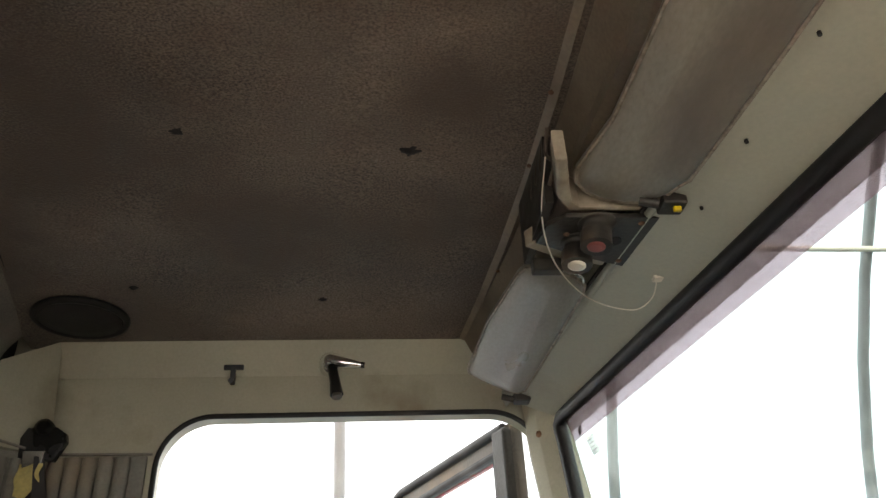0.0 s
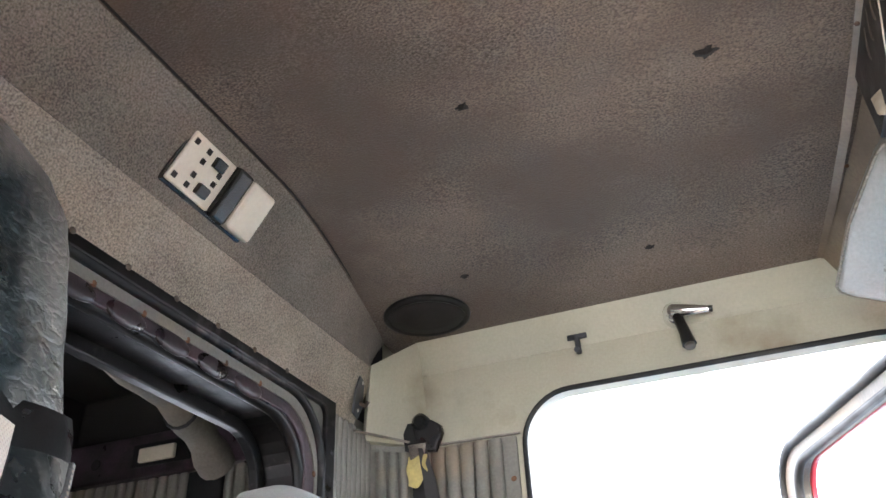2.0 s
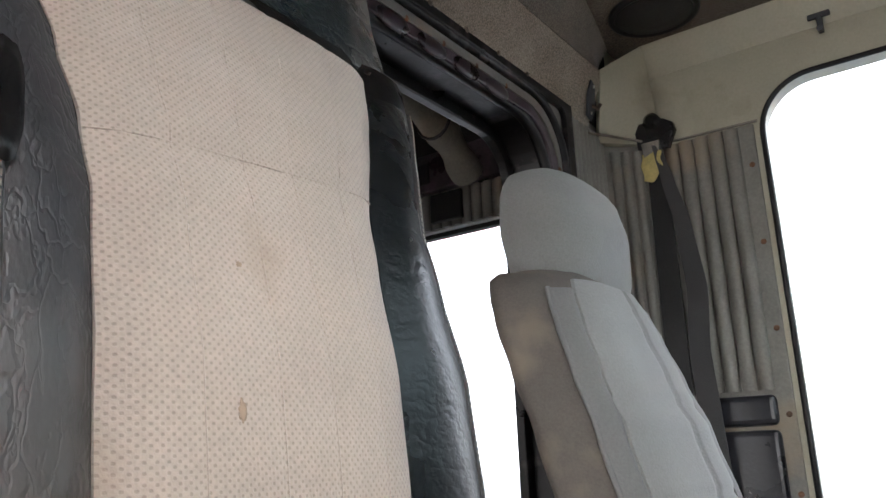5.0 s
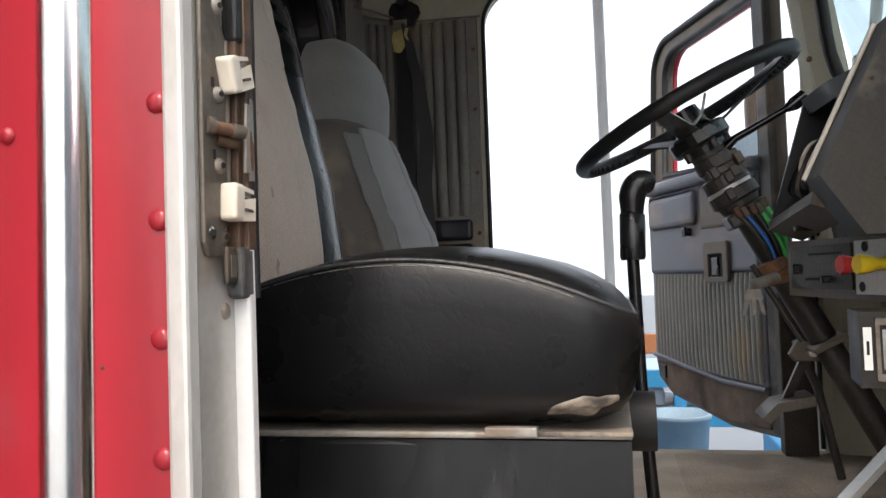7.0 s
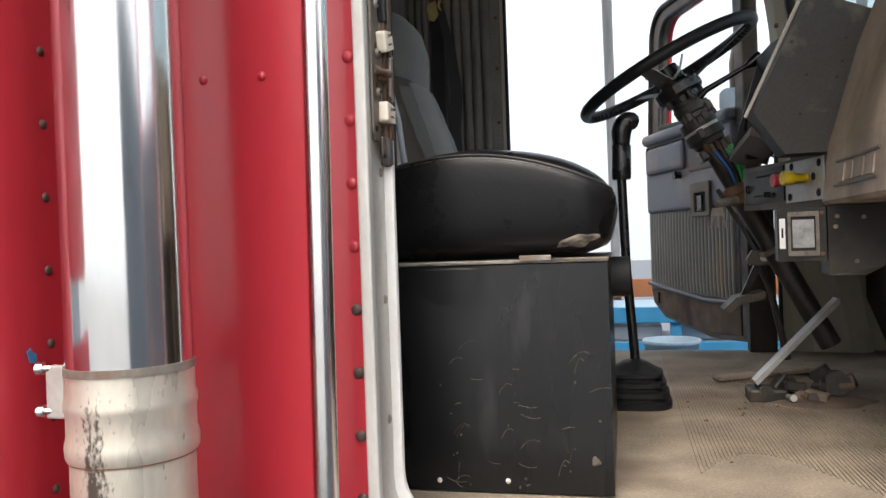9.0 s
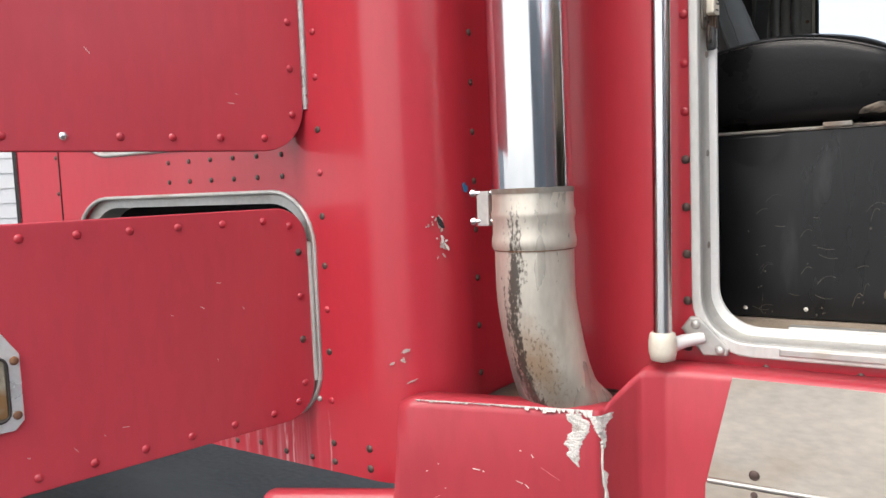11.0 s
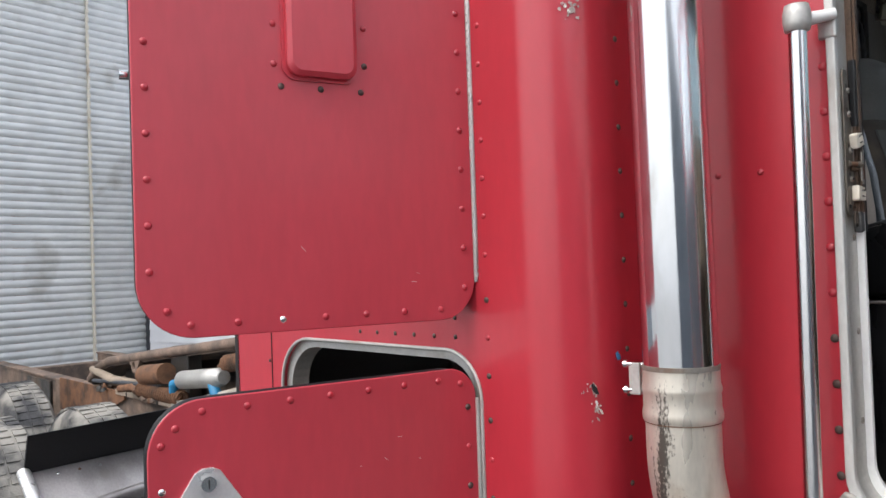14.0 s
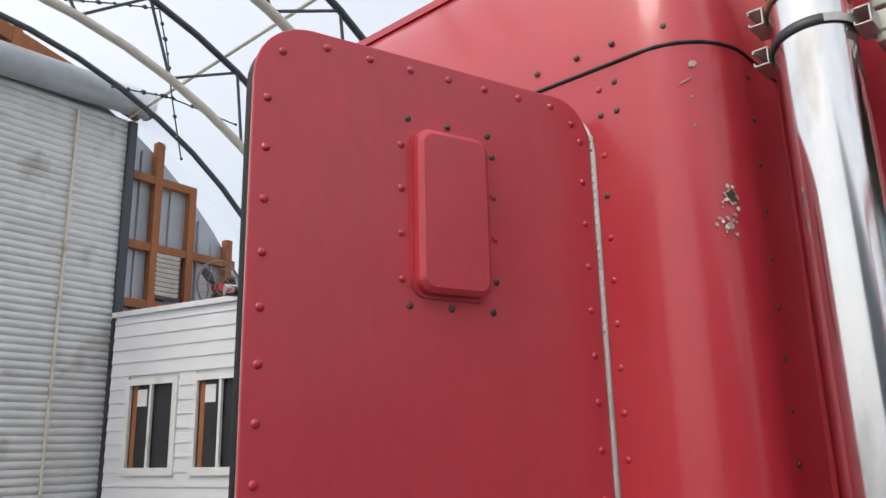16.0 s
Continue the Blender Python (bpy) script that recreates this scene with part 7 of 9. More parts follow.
    # cloth centre, quilted by vertical and cross seams
    def cloth(u, v):
        z = 1.66 + 0.56 * v
        xf, hc, ho = lerp_table(rowsb, z)
        edge = 1 - abs(2 * u - 1) ** 5
        groove = 0.0012 * sum(math.exp(-((u - u0) / 0.012) ** 2) for u0 in (0.2, 0.42, 0.6, 0.8)) + 0.0032 * math.exp(-((v - 0.70 - 0.03 * (u - 0.5)) / 0.014) ** 2) - 0.010 * math.sin(math.pi * min(1, v / 0.7)) ** 2
        return (wrap_x(xf, hc, ho, abs(2 * u - 1) * hc) + 0.003 + (0.009 - groove) * edge, mid(z) + hc * (2 * u - 1), z)
    part("cloth_panel", sheet(cloth, 60, 70, (-0.008, 0, 0)), BEIGE, s, "perforated beige cloth panel with faint stains")
    for k, u0 in enumerate((0.2, 0.42, 0.6, 0.8)):
        part("cloth_stitching", tube([Vector(cloth(u0, 0.02 + 0.95 * i / 40)) + Vector((0.0002, 0, 0)) for i in range(41)], 0.0005, 5), BEIGE, s)
    part("cloth_seam", tube([Vector(cloth(i / 20, 0.70 + 0.03 * (i / 20 - 0.5))) + Vector((0.0004, 0, 0)) for i in range(21)], 0.0009, 5), BEIGE, s, "cross seam in the cloth")
    for st, (u, v, ru, rv) in enumerate(((0.29, 0.385, 0.0025, 0.006), (0.27, 0.24, 0.005, 0.007), (0.52, 0.19, 0.003, 0.004), (0.33, 0.55, 0.002, 0.002))):
        part("stain", patch(lambda a, c: Vector(cloth(u + a / 0.26, v + c / 0.56)) + Vector((0.0004, 0, 0)), ru, rv, 20 + st, (0.0003, 0, 0), 0.6), STAIN, s, "small brown stain")
    part("head_seam", tube([(lerp_table(rowsb, 2.215)[0] + 0.001, mid(2.212) - 0.17 + 0.34 * k / 8, 2.208) for k in range(9)], 0.003, 6), BLACK, s)


build_passenger_seat()


def build_driver_seat():
    s = thing("driver_seat", (-0.3, 1.2, 1.3), "grey cloth driver seat with headrest and side wings", "seat")
    part("base", box(-0.55, -0.12, 1.0, 1.4, 1.302, 1.55, 0.02), BLACK, s)
    part("cushion", loft([seat_loop(z, xf, -0.62, y0, y1, 36, 4) for z, xf, y0, y1 in ((1.55, -0.1, 0.96, 1.38), (1.58, -0.08, 0.94, 1.40), (1.66, -0.08, 0.94, 1.40), (1.69, -0.1, 0.97, 1.37))]), GREYDK, s, "grey cloth cushion")
    C = 1.168
    rows = [(1.60, -0.372, 0.17, 0.236), (1.75, -0.385, 0.17, 0.238), (1.87, -0.42, 0.165, 0.236), (1.95, -0.452, 0.155, 0.23), (2.02, -0.478, 0.142, 0.222), (2.065, -0.494, 0.13, 0.208), (2.092, -0.506, 0.11, 0.188), (2.11, -0.526, 0.08, 0.14)]
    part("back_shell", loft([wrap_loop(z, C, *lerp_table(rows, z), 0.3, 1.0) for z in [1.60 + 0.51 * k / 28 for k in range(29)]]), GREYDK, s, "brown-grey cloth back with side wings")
    def cen(u, v):
        z = 1.62 + 0.47 * v
        xf, hc, ho = lerp_table(rows, z)
        groove = 0.006 * math.exp(-((u - 0.62) / 0.02) ** 2) + 0.006 * math.exp(-((v - 0.33) / 0.02) ** 2) + 0.006 * math.exp(-((v - 0.6) / 0.02) ** 2)
        return (xf + 0.006 + 0.018 * (1 - (2 * u - 1) ** 4) - groove, C + hc * (2 * u - 1), z)
    part("centre_panel", sheet(cen, 40, 36, (-0.02, 0, 0)), GREYCL, s, "light grey cloth centre panel")
    for sg in (-1, 1):
        def wing(u, v):
            z = 1.62 + 0.45 * v
            xf, hc, ho = lerp_table(rows, z)
            w = hc + 0.003 + 0.04 * u
            return (wrap_x(xf, hc, ho, w, 1.0) + 0.004 + 0.008 * math.sin(math.pi * u), C + sg * w, z)
        # The near wing takes a darker grey, its shade put into the cloth.
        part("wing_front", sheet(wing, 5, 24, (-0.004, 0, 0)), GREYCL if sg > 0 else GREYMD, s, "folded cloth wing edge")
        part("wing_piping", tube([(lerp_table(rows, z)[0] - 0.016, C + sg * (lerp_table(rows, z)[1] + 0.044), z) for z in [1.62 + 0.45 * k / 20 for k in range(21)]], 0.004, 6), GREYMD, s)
    head = [(2.04, -0.51, -0.61, 1.085, 1.345), (2.08, -0.515, -0.62, 1.09, 1.35), (2.13, -0.503, -0.65, 1.07, 1.365), (2.20, -0.50, -0.665, 1.07, 1.365), (2.265, -0.515, -0.665, 1.08, 1.355), (2.30, -0.545, -0.655, 1.105, 1.33), (2.312, -0.57, -0.63, 1.15, 1.29)]
    part("headrest", loft([seat_loop(z, *lerp_table(head, z), 32, 2.8) for z in [2.04 + 0.272 * k / 16 for k in range(17)]]), GREYCL, s, "rounded grey cloth headrest")


build_driver_seat()


def build_belt():
    b = thing("seat_belt", (-0.57, 1.68, 2.5), "black seat belt hanging from its anchor with a yellow tag", "seat belt")
    part("anchor", plate([(-0.597, 2.50), (-0.53, 2.495), (-0.512, 2.535), (-0.516, 2.552), (-0.535, 2.565), (-0.59, 2.562), (-0.600, 2.54)], lambda x, z: (x, 1.672 + 0.15 * (x + 0.55), z), (0, -0.02, 0), bev=0.004), GLOSS, b, "black belt anchor")
    part("anchor_cap", loft([[(-0.56 + r * math.cos(t), 1.668 - d, 2.562 + r * math.sin(t)) for t in [2 * math.pi * k / 16 for k in range(16)]] for r, d in ((0.019, 0.0), (0.019, 0.02), (0.011, 0.027))]), GLOSS, b)
    part("anchor_tongue", plate([(-0.588, 2.512), (-0.545, 2.512), (-0.55, 2.475), (-0.583, 2.475)], lambda x, z: (x, 1.648, z), (0, -0.003, 0), bev=0.001), STEEL, b, "bare metal tongue")
    part("tag", sheet(lambda u, v: (-0.590 + 0.046 * u + 0.002 * math.sin(9 * v), 1.650 - 0.005 * math.sin(3 * v) - 0.004 * u, 2.424 + 0.062 * v - 0.02 * u * (1 - v) * math.sin(5 * u)), 8, 8, (0, -0.002, 0)), YTAG, b, "frayed yellow tag")
    grey = [(2.50, -0.562, -0.546), (2.41, -0.548, -0.522), (2.316, -0.530, -0.497), (2.16, -0.518, -0.478), (2.035, -0.528, -0.488), (1.9, -0.524, -0.482), (1.70, -0.52, -0.475)]
    part("webbing", sheet(lambda u, v: (lerp_table(grey, 1.70 + 0.8 * v)[0] * (1 - u) + lerp_table(grey, 1.70 + 0.8 * v)[1] * u, 1.642 - 0.012 * math.sin(math.pi * v) + 0.01 * u, 1.70 + 0.8 * v), 4, 24, (0, -0.002, 0)), BELT, b, "worn dark grey webbing")
    part("webbing", sheet(lambda u, v: (-0.596 + 0.056 * u + 0.012 * v * (1 - u), 1.662, 1.4 + 1.06 * v), 2, 8, (0, -0.003, 0)), BLACK, b, "black webbing")


build_belt()

# ---- headliner edge things ----


def build_overhead():
    hk = thing("t_hook", (-0.194, 1.70, 2.69), "small dark T-shaped metal hook", "hook")
    part("bar", box(-0.216, -0.172, 1.682, 1.69, 2.700, 2.712, 0.002), STEELD, hk)
    part("stem", box(-0.199, -0.188, 1.676, 1.69, 2.665, 2.703, 0.002), STEELD, hk)
    part("peg", cyl((-0.1935, 1.68, 2.67), (-0.1935, 1.66, 2.665), 0.006, 8), STEELD, hk)
    ck = thing("window_crank", (0.02, 1.69, 2.72), "chrome crank with a black grip on the beige cove", "crank")
    part("boss", loft([[(0.022 + r * math.cos(t), 1.672 - d, 2.706 + r * math.sin(t)) for t in [2 * math.pi * k / 18 for k in range(18)]] for r, d in ((0.027, -0.012), (0.025, 0.01), (0.014, 0.022))]), CHROME, ck)
    part("arm", tube([(0.02, 1.66, 2.708), (0.055, 1.652, 2.699), (0.09, 1.652, 2.694)], [0.017, 0.013, 0.007], 10), CHROME, ck)
    part("grip", tube([(0.026, 1.655, 2.692), (0.034, 1.645, 2.65), (0.038, 1.64, 2.62)], [0.011, 0.012, 0.015], 12), GLOSS, ck, "black ribbed grip")
    part("tip", cyl((0.038, 1.64, 2.622), (0.039, 1.638, 2.613), 0.011, 12), DASHG, ck)
    part("arm_knob", cyl((0.088, 1.652, 2.6945), (0.098, 1.652, 2.693), 0.007, 12), GLOSS, ck, "black knob")
    near = [(0.408, 0.20), (0.404, 0.60), (0.400, 0.74), (0.386, 0.82), (0.381, 0.85), (0.386, 0.872), (0.402, 0.886), (0.425, 0.891), (0.452, 0.886), (0.478, 0.872), (0.498, 0.848), (0.506, 0.822), (0.514, 0.806), (0.522, 0.70), (0.530, 0.58), (0.548, 0.20)]
    far = [(0.346, 1.11), (0.352, 1.088), (0.370, 1.073), (0.398, 1.066), (0.428, 1.070), (0.445, 1.084), (0.448, 1.11), (0.442, 1.3), (0.432, 1.545), (0.422, 1.565), (0.402, 1.572), (0.335, 1.556), (0.318, 1.545), (0.312, 1.525), (0.322, 1.3)]
    for out, name in ((near, "near"), (far, "far")):
        v = thing("sun_visor", (0.43, sum(q[1] for q in out) / len(out), 2.6), "padded grey vinyl sun visor folded up" if name == "near" else "padded grey vinyl sun visor beside the pillar", "sun visor", "sun visors")
        mx, my = sum(q[0] for q in out) / len(out), sum(q[1] for q in out) / len(out)
        def vz(x):
            return 2.626 - 0.36 * (x - (0.40 if name == "near" else 0.33))
        rings = []
        for ins, up in ((0.005, 0.010), (0.001, 0.006), (0.0, 0.0), (0.002, -0.005), (0.006, -0.008), (0.014, -0.0105), (0.03, -0.0135), (0.048, -0.015)):
            ring = []
            for x, y in out:
                qx = x + (mx - x) * ins / 0.062
                qy = y + max(-ins, min(ins, (my - y)))
                ring.append((qx, qy, vz(x + (mx - x) * ins / 0.062) + up))
            rings.append(ring)
        part("pad", loft(rings), VISOR, v, "worn grey vinyl pad")
        edge = [(x, y, vz(x) - 0.004) for x, y in out]
        part("welt", tube(edge, 0.0028, 6, closed=True), WELT, v, "worn pale welt round the pad")
        e = (0.522, 0.86) if name == "near" else (0.445, 1.585)
        part("bracket", box(e[0] - 0.03, e[0] + 0.004, e[1] - 0.016, e[1] + 0.016, 2.574, 2.598, 0.003), GREASE, v, "greasy rod bracket")
        part("bracket_arm", tube([(e[0] - 0.03, e[1], 2.582), (e[0] - 0.055, e[1] + 0.004, 2.59)], 0.007, 8), GREASE, v)
        if name == "near":
            part("bracket_clip", box(0.508, 0.519, 0.852, 0.859, 2.567, 2.575, 0.002), YELLOW, v, "yellow clip")
        else:
            part("bracket", box(0.352, 0.40, 1.028, 1.05, 2.578, 2.60, 0.003), GREASE, v, "greasy rod bracket")
            part("bracket_wire", tube(smooth_path([(0.40, 1.04, 2.585), (0.43, 1.05, 2.578), (0.44, 1.075, 2.582)], 4), 0.003, 6), STEEL, v)
    c = thing("overhead_switch_panel", (0.44, 0.94, 2.6), "dark switch plate with push valves between the visors", "switch panel")
    part("bezel", plate([(0.352, 0.79), (0.369, 0.85), (0.380, 0.884), (0.394, 0.896), (0.52, 0.893), (0.52, 0.904), (0.378, 0.905), (0.356, 0.872), (0.336, 0.79)], lambda x, y: (x, y, 2.600), (0, 0, 0.05), bev=0.004), BEZEL, c, "dirty beige bezel round the visor recess")
    part("lower_bezel", plate([(0.345, 0.98), (0.41, 1.012), (0.50, 1.044), (0.498, 1.058), (0.40, 1.03), (0.335, 0.995)], lambda x, y: (x, y, 2.596), (0, 0, 0.03), bev=0.003), BEZEL, c, "dirty beige bezel")
    part("plate", plate([(0.374, 0.902), (0.509, 0.902), (0.494, 1.037), (0.409, 1.004), (0.345, 0.971), (0.352, 0.925)], lambda x, y: (x, y, 2.588), (0, 0, 0.008), bev=0.0015), GREASE, c, "dark metal plate")
    part("side_plate", plate([(0.885, 2.60), (0.90, 2.73), (1.10, 2.745), (1.05, 2.60)], lambda y, z: (0.343 + 0.10 * (z - 2.6), y, z), (0.012, 0, 0)), GREASE, c, "dark greasy side plate")
    for k, (x, y, mt) in enumerate(((0.421, 0.915, DULLRED), (0.406, 0.966, IVORY))):
        z = 2.588
        kn = part("push_valve", tube([(x, y, z), (x, y, z - 0.004), (x, y, z - 0.005), (x - 0.004, y - 0.002, z - 0.02), (x - 0.005, y - 0.002, z - 0.022), (x - 0.008, y - 0.003, z - 0.042)], [0.027, 0.027, 0.021, 0.020, 0.0222, 0.0222], 20), GREASE, c, "dark push valve")
        part("cap", tube([(x - 0.008, y - 0.003, z - 0.0415), (x - 0.0082, y - 0.003, z - 0.0435), (x - 0.0084, y - 0.003, z - 0.0445)], [0.013, 0.0125, 0.009] if mt is DULLRED else [0.0135, 0.013, 0.009], 16), mt, kn, "dull red button" if mt is DULLRED else "white button")
    part("hole", cyl((0.459, 0.962, 2.589), (0.459, 0.962, 2.586), 0.011, 14), DARK, c)
    for x, y in ((0.486, 0.915), (0.482, 1.018), (0.384, 0.945)):
        rivet(c, (x, y, 2.5875), (0, 0, -1), 0.005, 0.003, RUST, "screw")
    rnd = random.Random(3)
    for k in range(4):
        y = 0.87 + 0.035 * k
        part("wire", tube(smooth_path([(0.357, y, 2.72), (0.352, y + 0.01, 2.68), (0.356, y - 0.01, 2.65), (0.352, y + 0.015, 2.63)], 4), 0.003, 6), DASHG, c)
    w = thing("hanging_cord", (0.40, 1.0, 2.6), "thin twisted cord hanging from the header", "cord")
    part("cord", tube(smooth_path([(0.345, 0.86, 2.66), (0.345, 0.92, 2.60), (0.375, 0.99, 2.565), (0.44, 1.06, 2.545), (0.52, 1.10, 2.545), (0.548, 1.08, 2.555), (0.548, 1.045, 2.57)], 6), 0.0011, 6), IVORY, w)
    part("cord_clip", box(0.541, 0.556, 1.036, 1.05, 2.567, 2.576, 0.001), IVORY, w, "small clip at the cord's end")
    tg = thing("screen_sticker", (0.56, 1.45, 2.44), "small paper label on the windscreen", "sticker")
    part("label", sheet(lambda u, v: (screen_x(1.56 - 0.035 * u) + 0.03 + 0.012 * v, 1.56 - 0.035 * u, 2.485 - 0.035 * v), 1, 1, (0.001, 0, 0)), PAPERT, tg)
    for k in range(4):
        part("text_bar", sheet(lambda u, v: (screen_x(1.555 - 0.024 * u) + 0.0285 + 0.012 * (0.2 + 0.2 * k), 1.555 - (0.024 if k % 2 else 0.018) * u, 2.4795 - 0.007 * k - 0.0022 * v), 1, 1, (0.0006, 0, 0)), GREYPOLE, tg)
    part("black_mark", sheet(lambda u, v: (screen_x(1.575 - 0.018 * u) + 0.024, 1.575 - 0.018 * u, 2.515 - 0.018 * v), 1, 1, (0.001, 0, 0)), DARK, tg)
    ds = thing("sleeper_duct", (-1.0, 1.2, 2.45), "grey cloth duct sagging in the sleeper", "duct")
    part("duct", tube(smooth_path([(-0.87, 0.3, 2.585), (-0.87, 0.75, 2.58), (-0.87, 1.0, 2.56), (-0.88, 1.25, 2.52), (-0.9, 1.40, 2.45)], 5), [0.035 + 0.005 * math.sin(k * 1.7) for k in range(21)], 12), CANVAS, ds)
    for y_, z_, x_ in ((0.75, 2.58, -0.87), (1.0, 2.56, -0.87), (1.25, 2.52, -0.88)):
        part("tie", tube([(x_ + 0.04 * math.cos(t), y_, z_ + 0.04 * math.sin(t)) for t in [2 * math.pi * k / 16 for k in range(16)]], 0.004, 6, closed=True), BLACK, ds, "black duct tie")
    bm_ = thing("sleeper_beam", (-1.2, 1.82, 2.6), "purple-brown metal beam with a white switch in the sleeper", "beam")
    part("beam", box(-1.76, -0.75, 1.79, 1.845, 2.60, 2.72, 0.006), PURPLE, bm_)
    part("switch", box(-1.46, -1.34, 1.775, 1.79, 2.635, 2.675, 0.004), IVORY, bm_, "white switch plate")
    part("slot", box(-1.49, -1.29, 1.785, 1.791, 2.625, 2.69, 0.004), BLACK, bm_)
    for k in range(26):
        x = -1.72 + 0.036 * k
        part("pleat", tube([(x, 1.819, 2.49), (x, 1.817, 2.54), (x, 1.819, 2.598)], 0.016, 6, squash=((0, 1, 0), 0.5)), PLEAT, bm_)
    part("speaker_square", box(-1.30, -1.19, 1.80, 1.818, 2.505, 2.592, 0.004), BLACK, bm_, "black square speaker")
    for x, z in ((-1.20, 2.64), (-1.62, 2.655), (-1.05, 2.69)):
        part("beam_hole", cyl((x, 1.7905, z), (x, 1.7885, z), 0.016, 12), DARK, bm_)
    part("lower_trim", box(-1.76, -0.75, 1.82, 1.846, 2.485, 2.60, 0.004), PLEAT, bm_)


build_overhead()

# ---- driver door, standing open ----


def build_driver_door():
    along = Vector((-0.36, 0.933, 0)).normalized()
    m = Matrix((along, Vector((0, 0, 1)).cross(along), Vector((0, 0, 1)))).transposed().to_4x4()
    m.translation = (0.43, 1.78, 0)
    d = thing("driver_door", (0.43, 1.78, 1.3), "open driver door with slate vinyl trim and pleats", "door", m=m)
    P = lambda a, b: (a, 0.0, b)
    outline = [(0.0, 1.31), (0.30, 1.295), (0.70, 1.335), (0.79, 1.385), (0.805, 1.45), (0.775, 2.06)] + [(0.615 + 0.135 * math.cos(t), 2.462 + 0.135 * math.sin(t)) for t in [math.pi / 2 * k / 8 for k in range(9)]] + [(0.0, 2.60)]
    win = [(0.075, 2.085), (0.70, 2.115)] + [(0.575 + 0.092 * math.cos(t), 2.45 + 0.092 * math.sin(t)) for t in [math.pi / 2 * k / 8 for k in range(9)]] + [(0.075, 2.545)]
    part("door_shell", plate(outline, lambda a, b: (a, -0.045, b), (0, 0.04, 0), [win], 0.006), DASHG, d, "grey door shell", local=True)
    part("outer_skin", plate([(max(a, 0.065), b) for a, b in outline], lambda a, b: (a, -0.062, b), (0, 0.016, 0), [win], 0.004), RED, d, "red outer skin", local=True)
    part("window_channel", tube([(a, -0.012, b) for a, b in win], 0.012, 8, closed=True), BLACK, d, "black window channel", local=True)
    part("edge_seal", tube([(a, -0.004, b) for a, b in [(0.79, 2.0), (0.76, 2.3)] + [(0.612 + 0.128 * math.cos(t), 2.462 + 0.128 * math.sin(t)) for t in [math.pi / 2 * k / 8 for k in range(9)]] + [(0.02, 2.592)]], 0.013, 8), BLACK, d, "black weather seal", local=True)
    part("hinge_edge", box(0.0, 0.06, -0.03, 0.01, 1.32, 2.59, 0.008), GREASE, d, local=True)
    part("sill_cap", box(0.06, 0.775, -0.02, 0.045, 2.045, 2.09, 0.018, 3), DOORVN, d, "rounded sill cap", local=True)
    part("upper_trim", box(0.06, 0.78, -0.01, 0.025, 1.765, 2.05, 0.014, 3), DOORVN, d, "padded slate vinyl upper trim", local=True)
    part("trim_pad", box(0.40, 0.75, 0.015, 0.038, 1.92, 2.035, 0.02, 3), DOORVN, d, "raised vinyl pad", local=True)
    part("arm_recess", box(0.16, 0.38, 0.014, 0.03, 1.9, 2.04, 0.012, 3), DASHG, d, "grey arm recess", local=True)
    part("lower_trim", box(0.06, 0.79, -0.01, 0.012, 1.44, 1.768, 0.006, 2), DOORVN, d, local=True)
    n = 26
    for k in range(n):
        a = 0.075 + 0.69 * (k + 0.5) / n
        part("pleat", tube([(a + 0.0, 0.010, 1.452), (a, 0.013, 1.5), (a, 0.013, 1.72), (a, 0.010, 1.762)], 0.0135, 8, squash=((0, 1, 0), 0.7)), PLEAT, d, local=True)
    part("trim_piping", tube([(0.06, 0.018, 1.438), (0.3, 0.02, 1.435), (0.55, 0.02, 1.455), (0.79, 0.018, 1.475)], 0.008, 8), DOORVN, d, "piping over the kick panel", local=True)
    part("kick_panel", plate([(0.06, 1.33), (0.30, 1.315), (0.68, 1.352), (0.765, 1.395), (0.785, 1.465), (0.55, 1.45), (0.3, 1.43), (0.06, 1.435)], lambda a, b: (a, -0.004, b), (0, 0.018, 0), bev=0.004), KICK, d, "stained brown carpet kick panel", local=True)
    part("kick_latch", box(0.70, 0.745, 0.012, 0.022, 1.395, 1.44, 0.003), GREASE, d, local=True)
    h = part("pull_handle", plate(rrect(0.21, 0.355, 1.735, 1.86, 0.012), lambda a, b: (a, 0.022, b), (0, 0.014, 0), [rrect(0.238, 0.325, 1.752, 1.822, 0.006)], 0.003), DASHG, d, "grey door latch bezel", local=True)
    part("pocket", box(0.23, 0.335, 0.018, 0.026, 1.745, 1.83, 0.002), DARK, h, "dark latch pocket", local=True)
    part("lever", box(0.272, 0.31, 0.024, 0.033, 1.756, 1.812, 0.003), GLOSS, h, local=True)
    part("lock_knob", tube([(0.455, 0.025, 1.9), (0.455, 0.05, 1.9)], [0.014, 0.009], 10), GLOSS, d, "black lock knob", local=True)
    part("crank_stub", box(0.445, 0.465, 0.04, 0.05, 1.885, 1.915, 0.002), GLOSS, d, local=True)
    # mirror outside the door
    mr = thing("door_mirror", (0.47, 2.25, 1.95), "dark door mirror with a pale lower glass outside the driver window", "mirror")
    part("housing", loft([seat_loop(z, x1, x0, 2.24, 2.33, 24, 3) for z, x0, x1 in ((2.16, 0.46, 0.53), (2.2, 0.445, 0.535), (2.33, 0.445, 0.53), (2.385, 0.455, 0.52), (2.41, 0.475, 0.505))]), DASHG, mr, "dark mirror shell")
    part("glass", loft([[(a, 2.236, b) for a, b in rrect(0.40, 0.522, 1.97, 2.225, 0.03, 5)], [(a, 2.25, b) for a, b in rrect(0.40, 0.522, 1.97, 2.225, 0.03, 5)]], smooth=False), PALEBLUE, mr, "pale mirror glass")
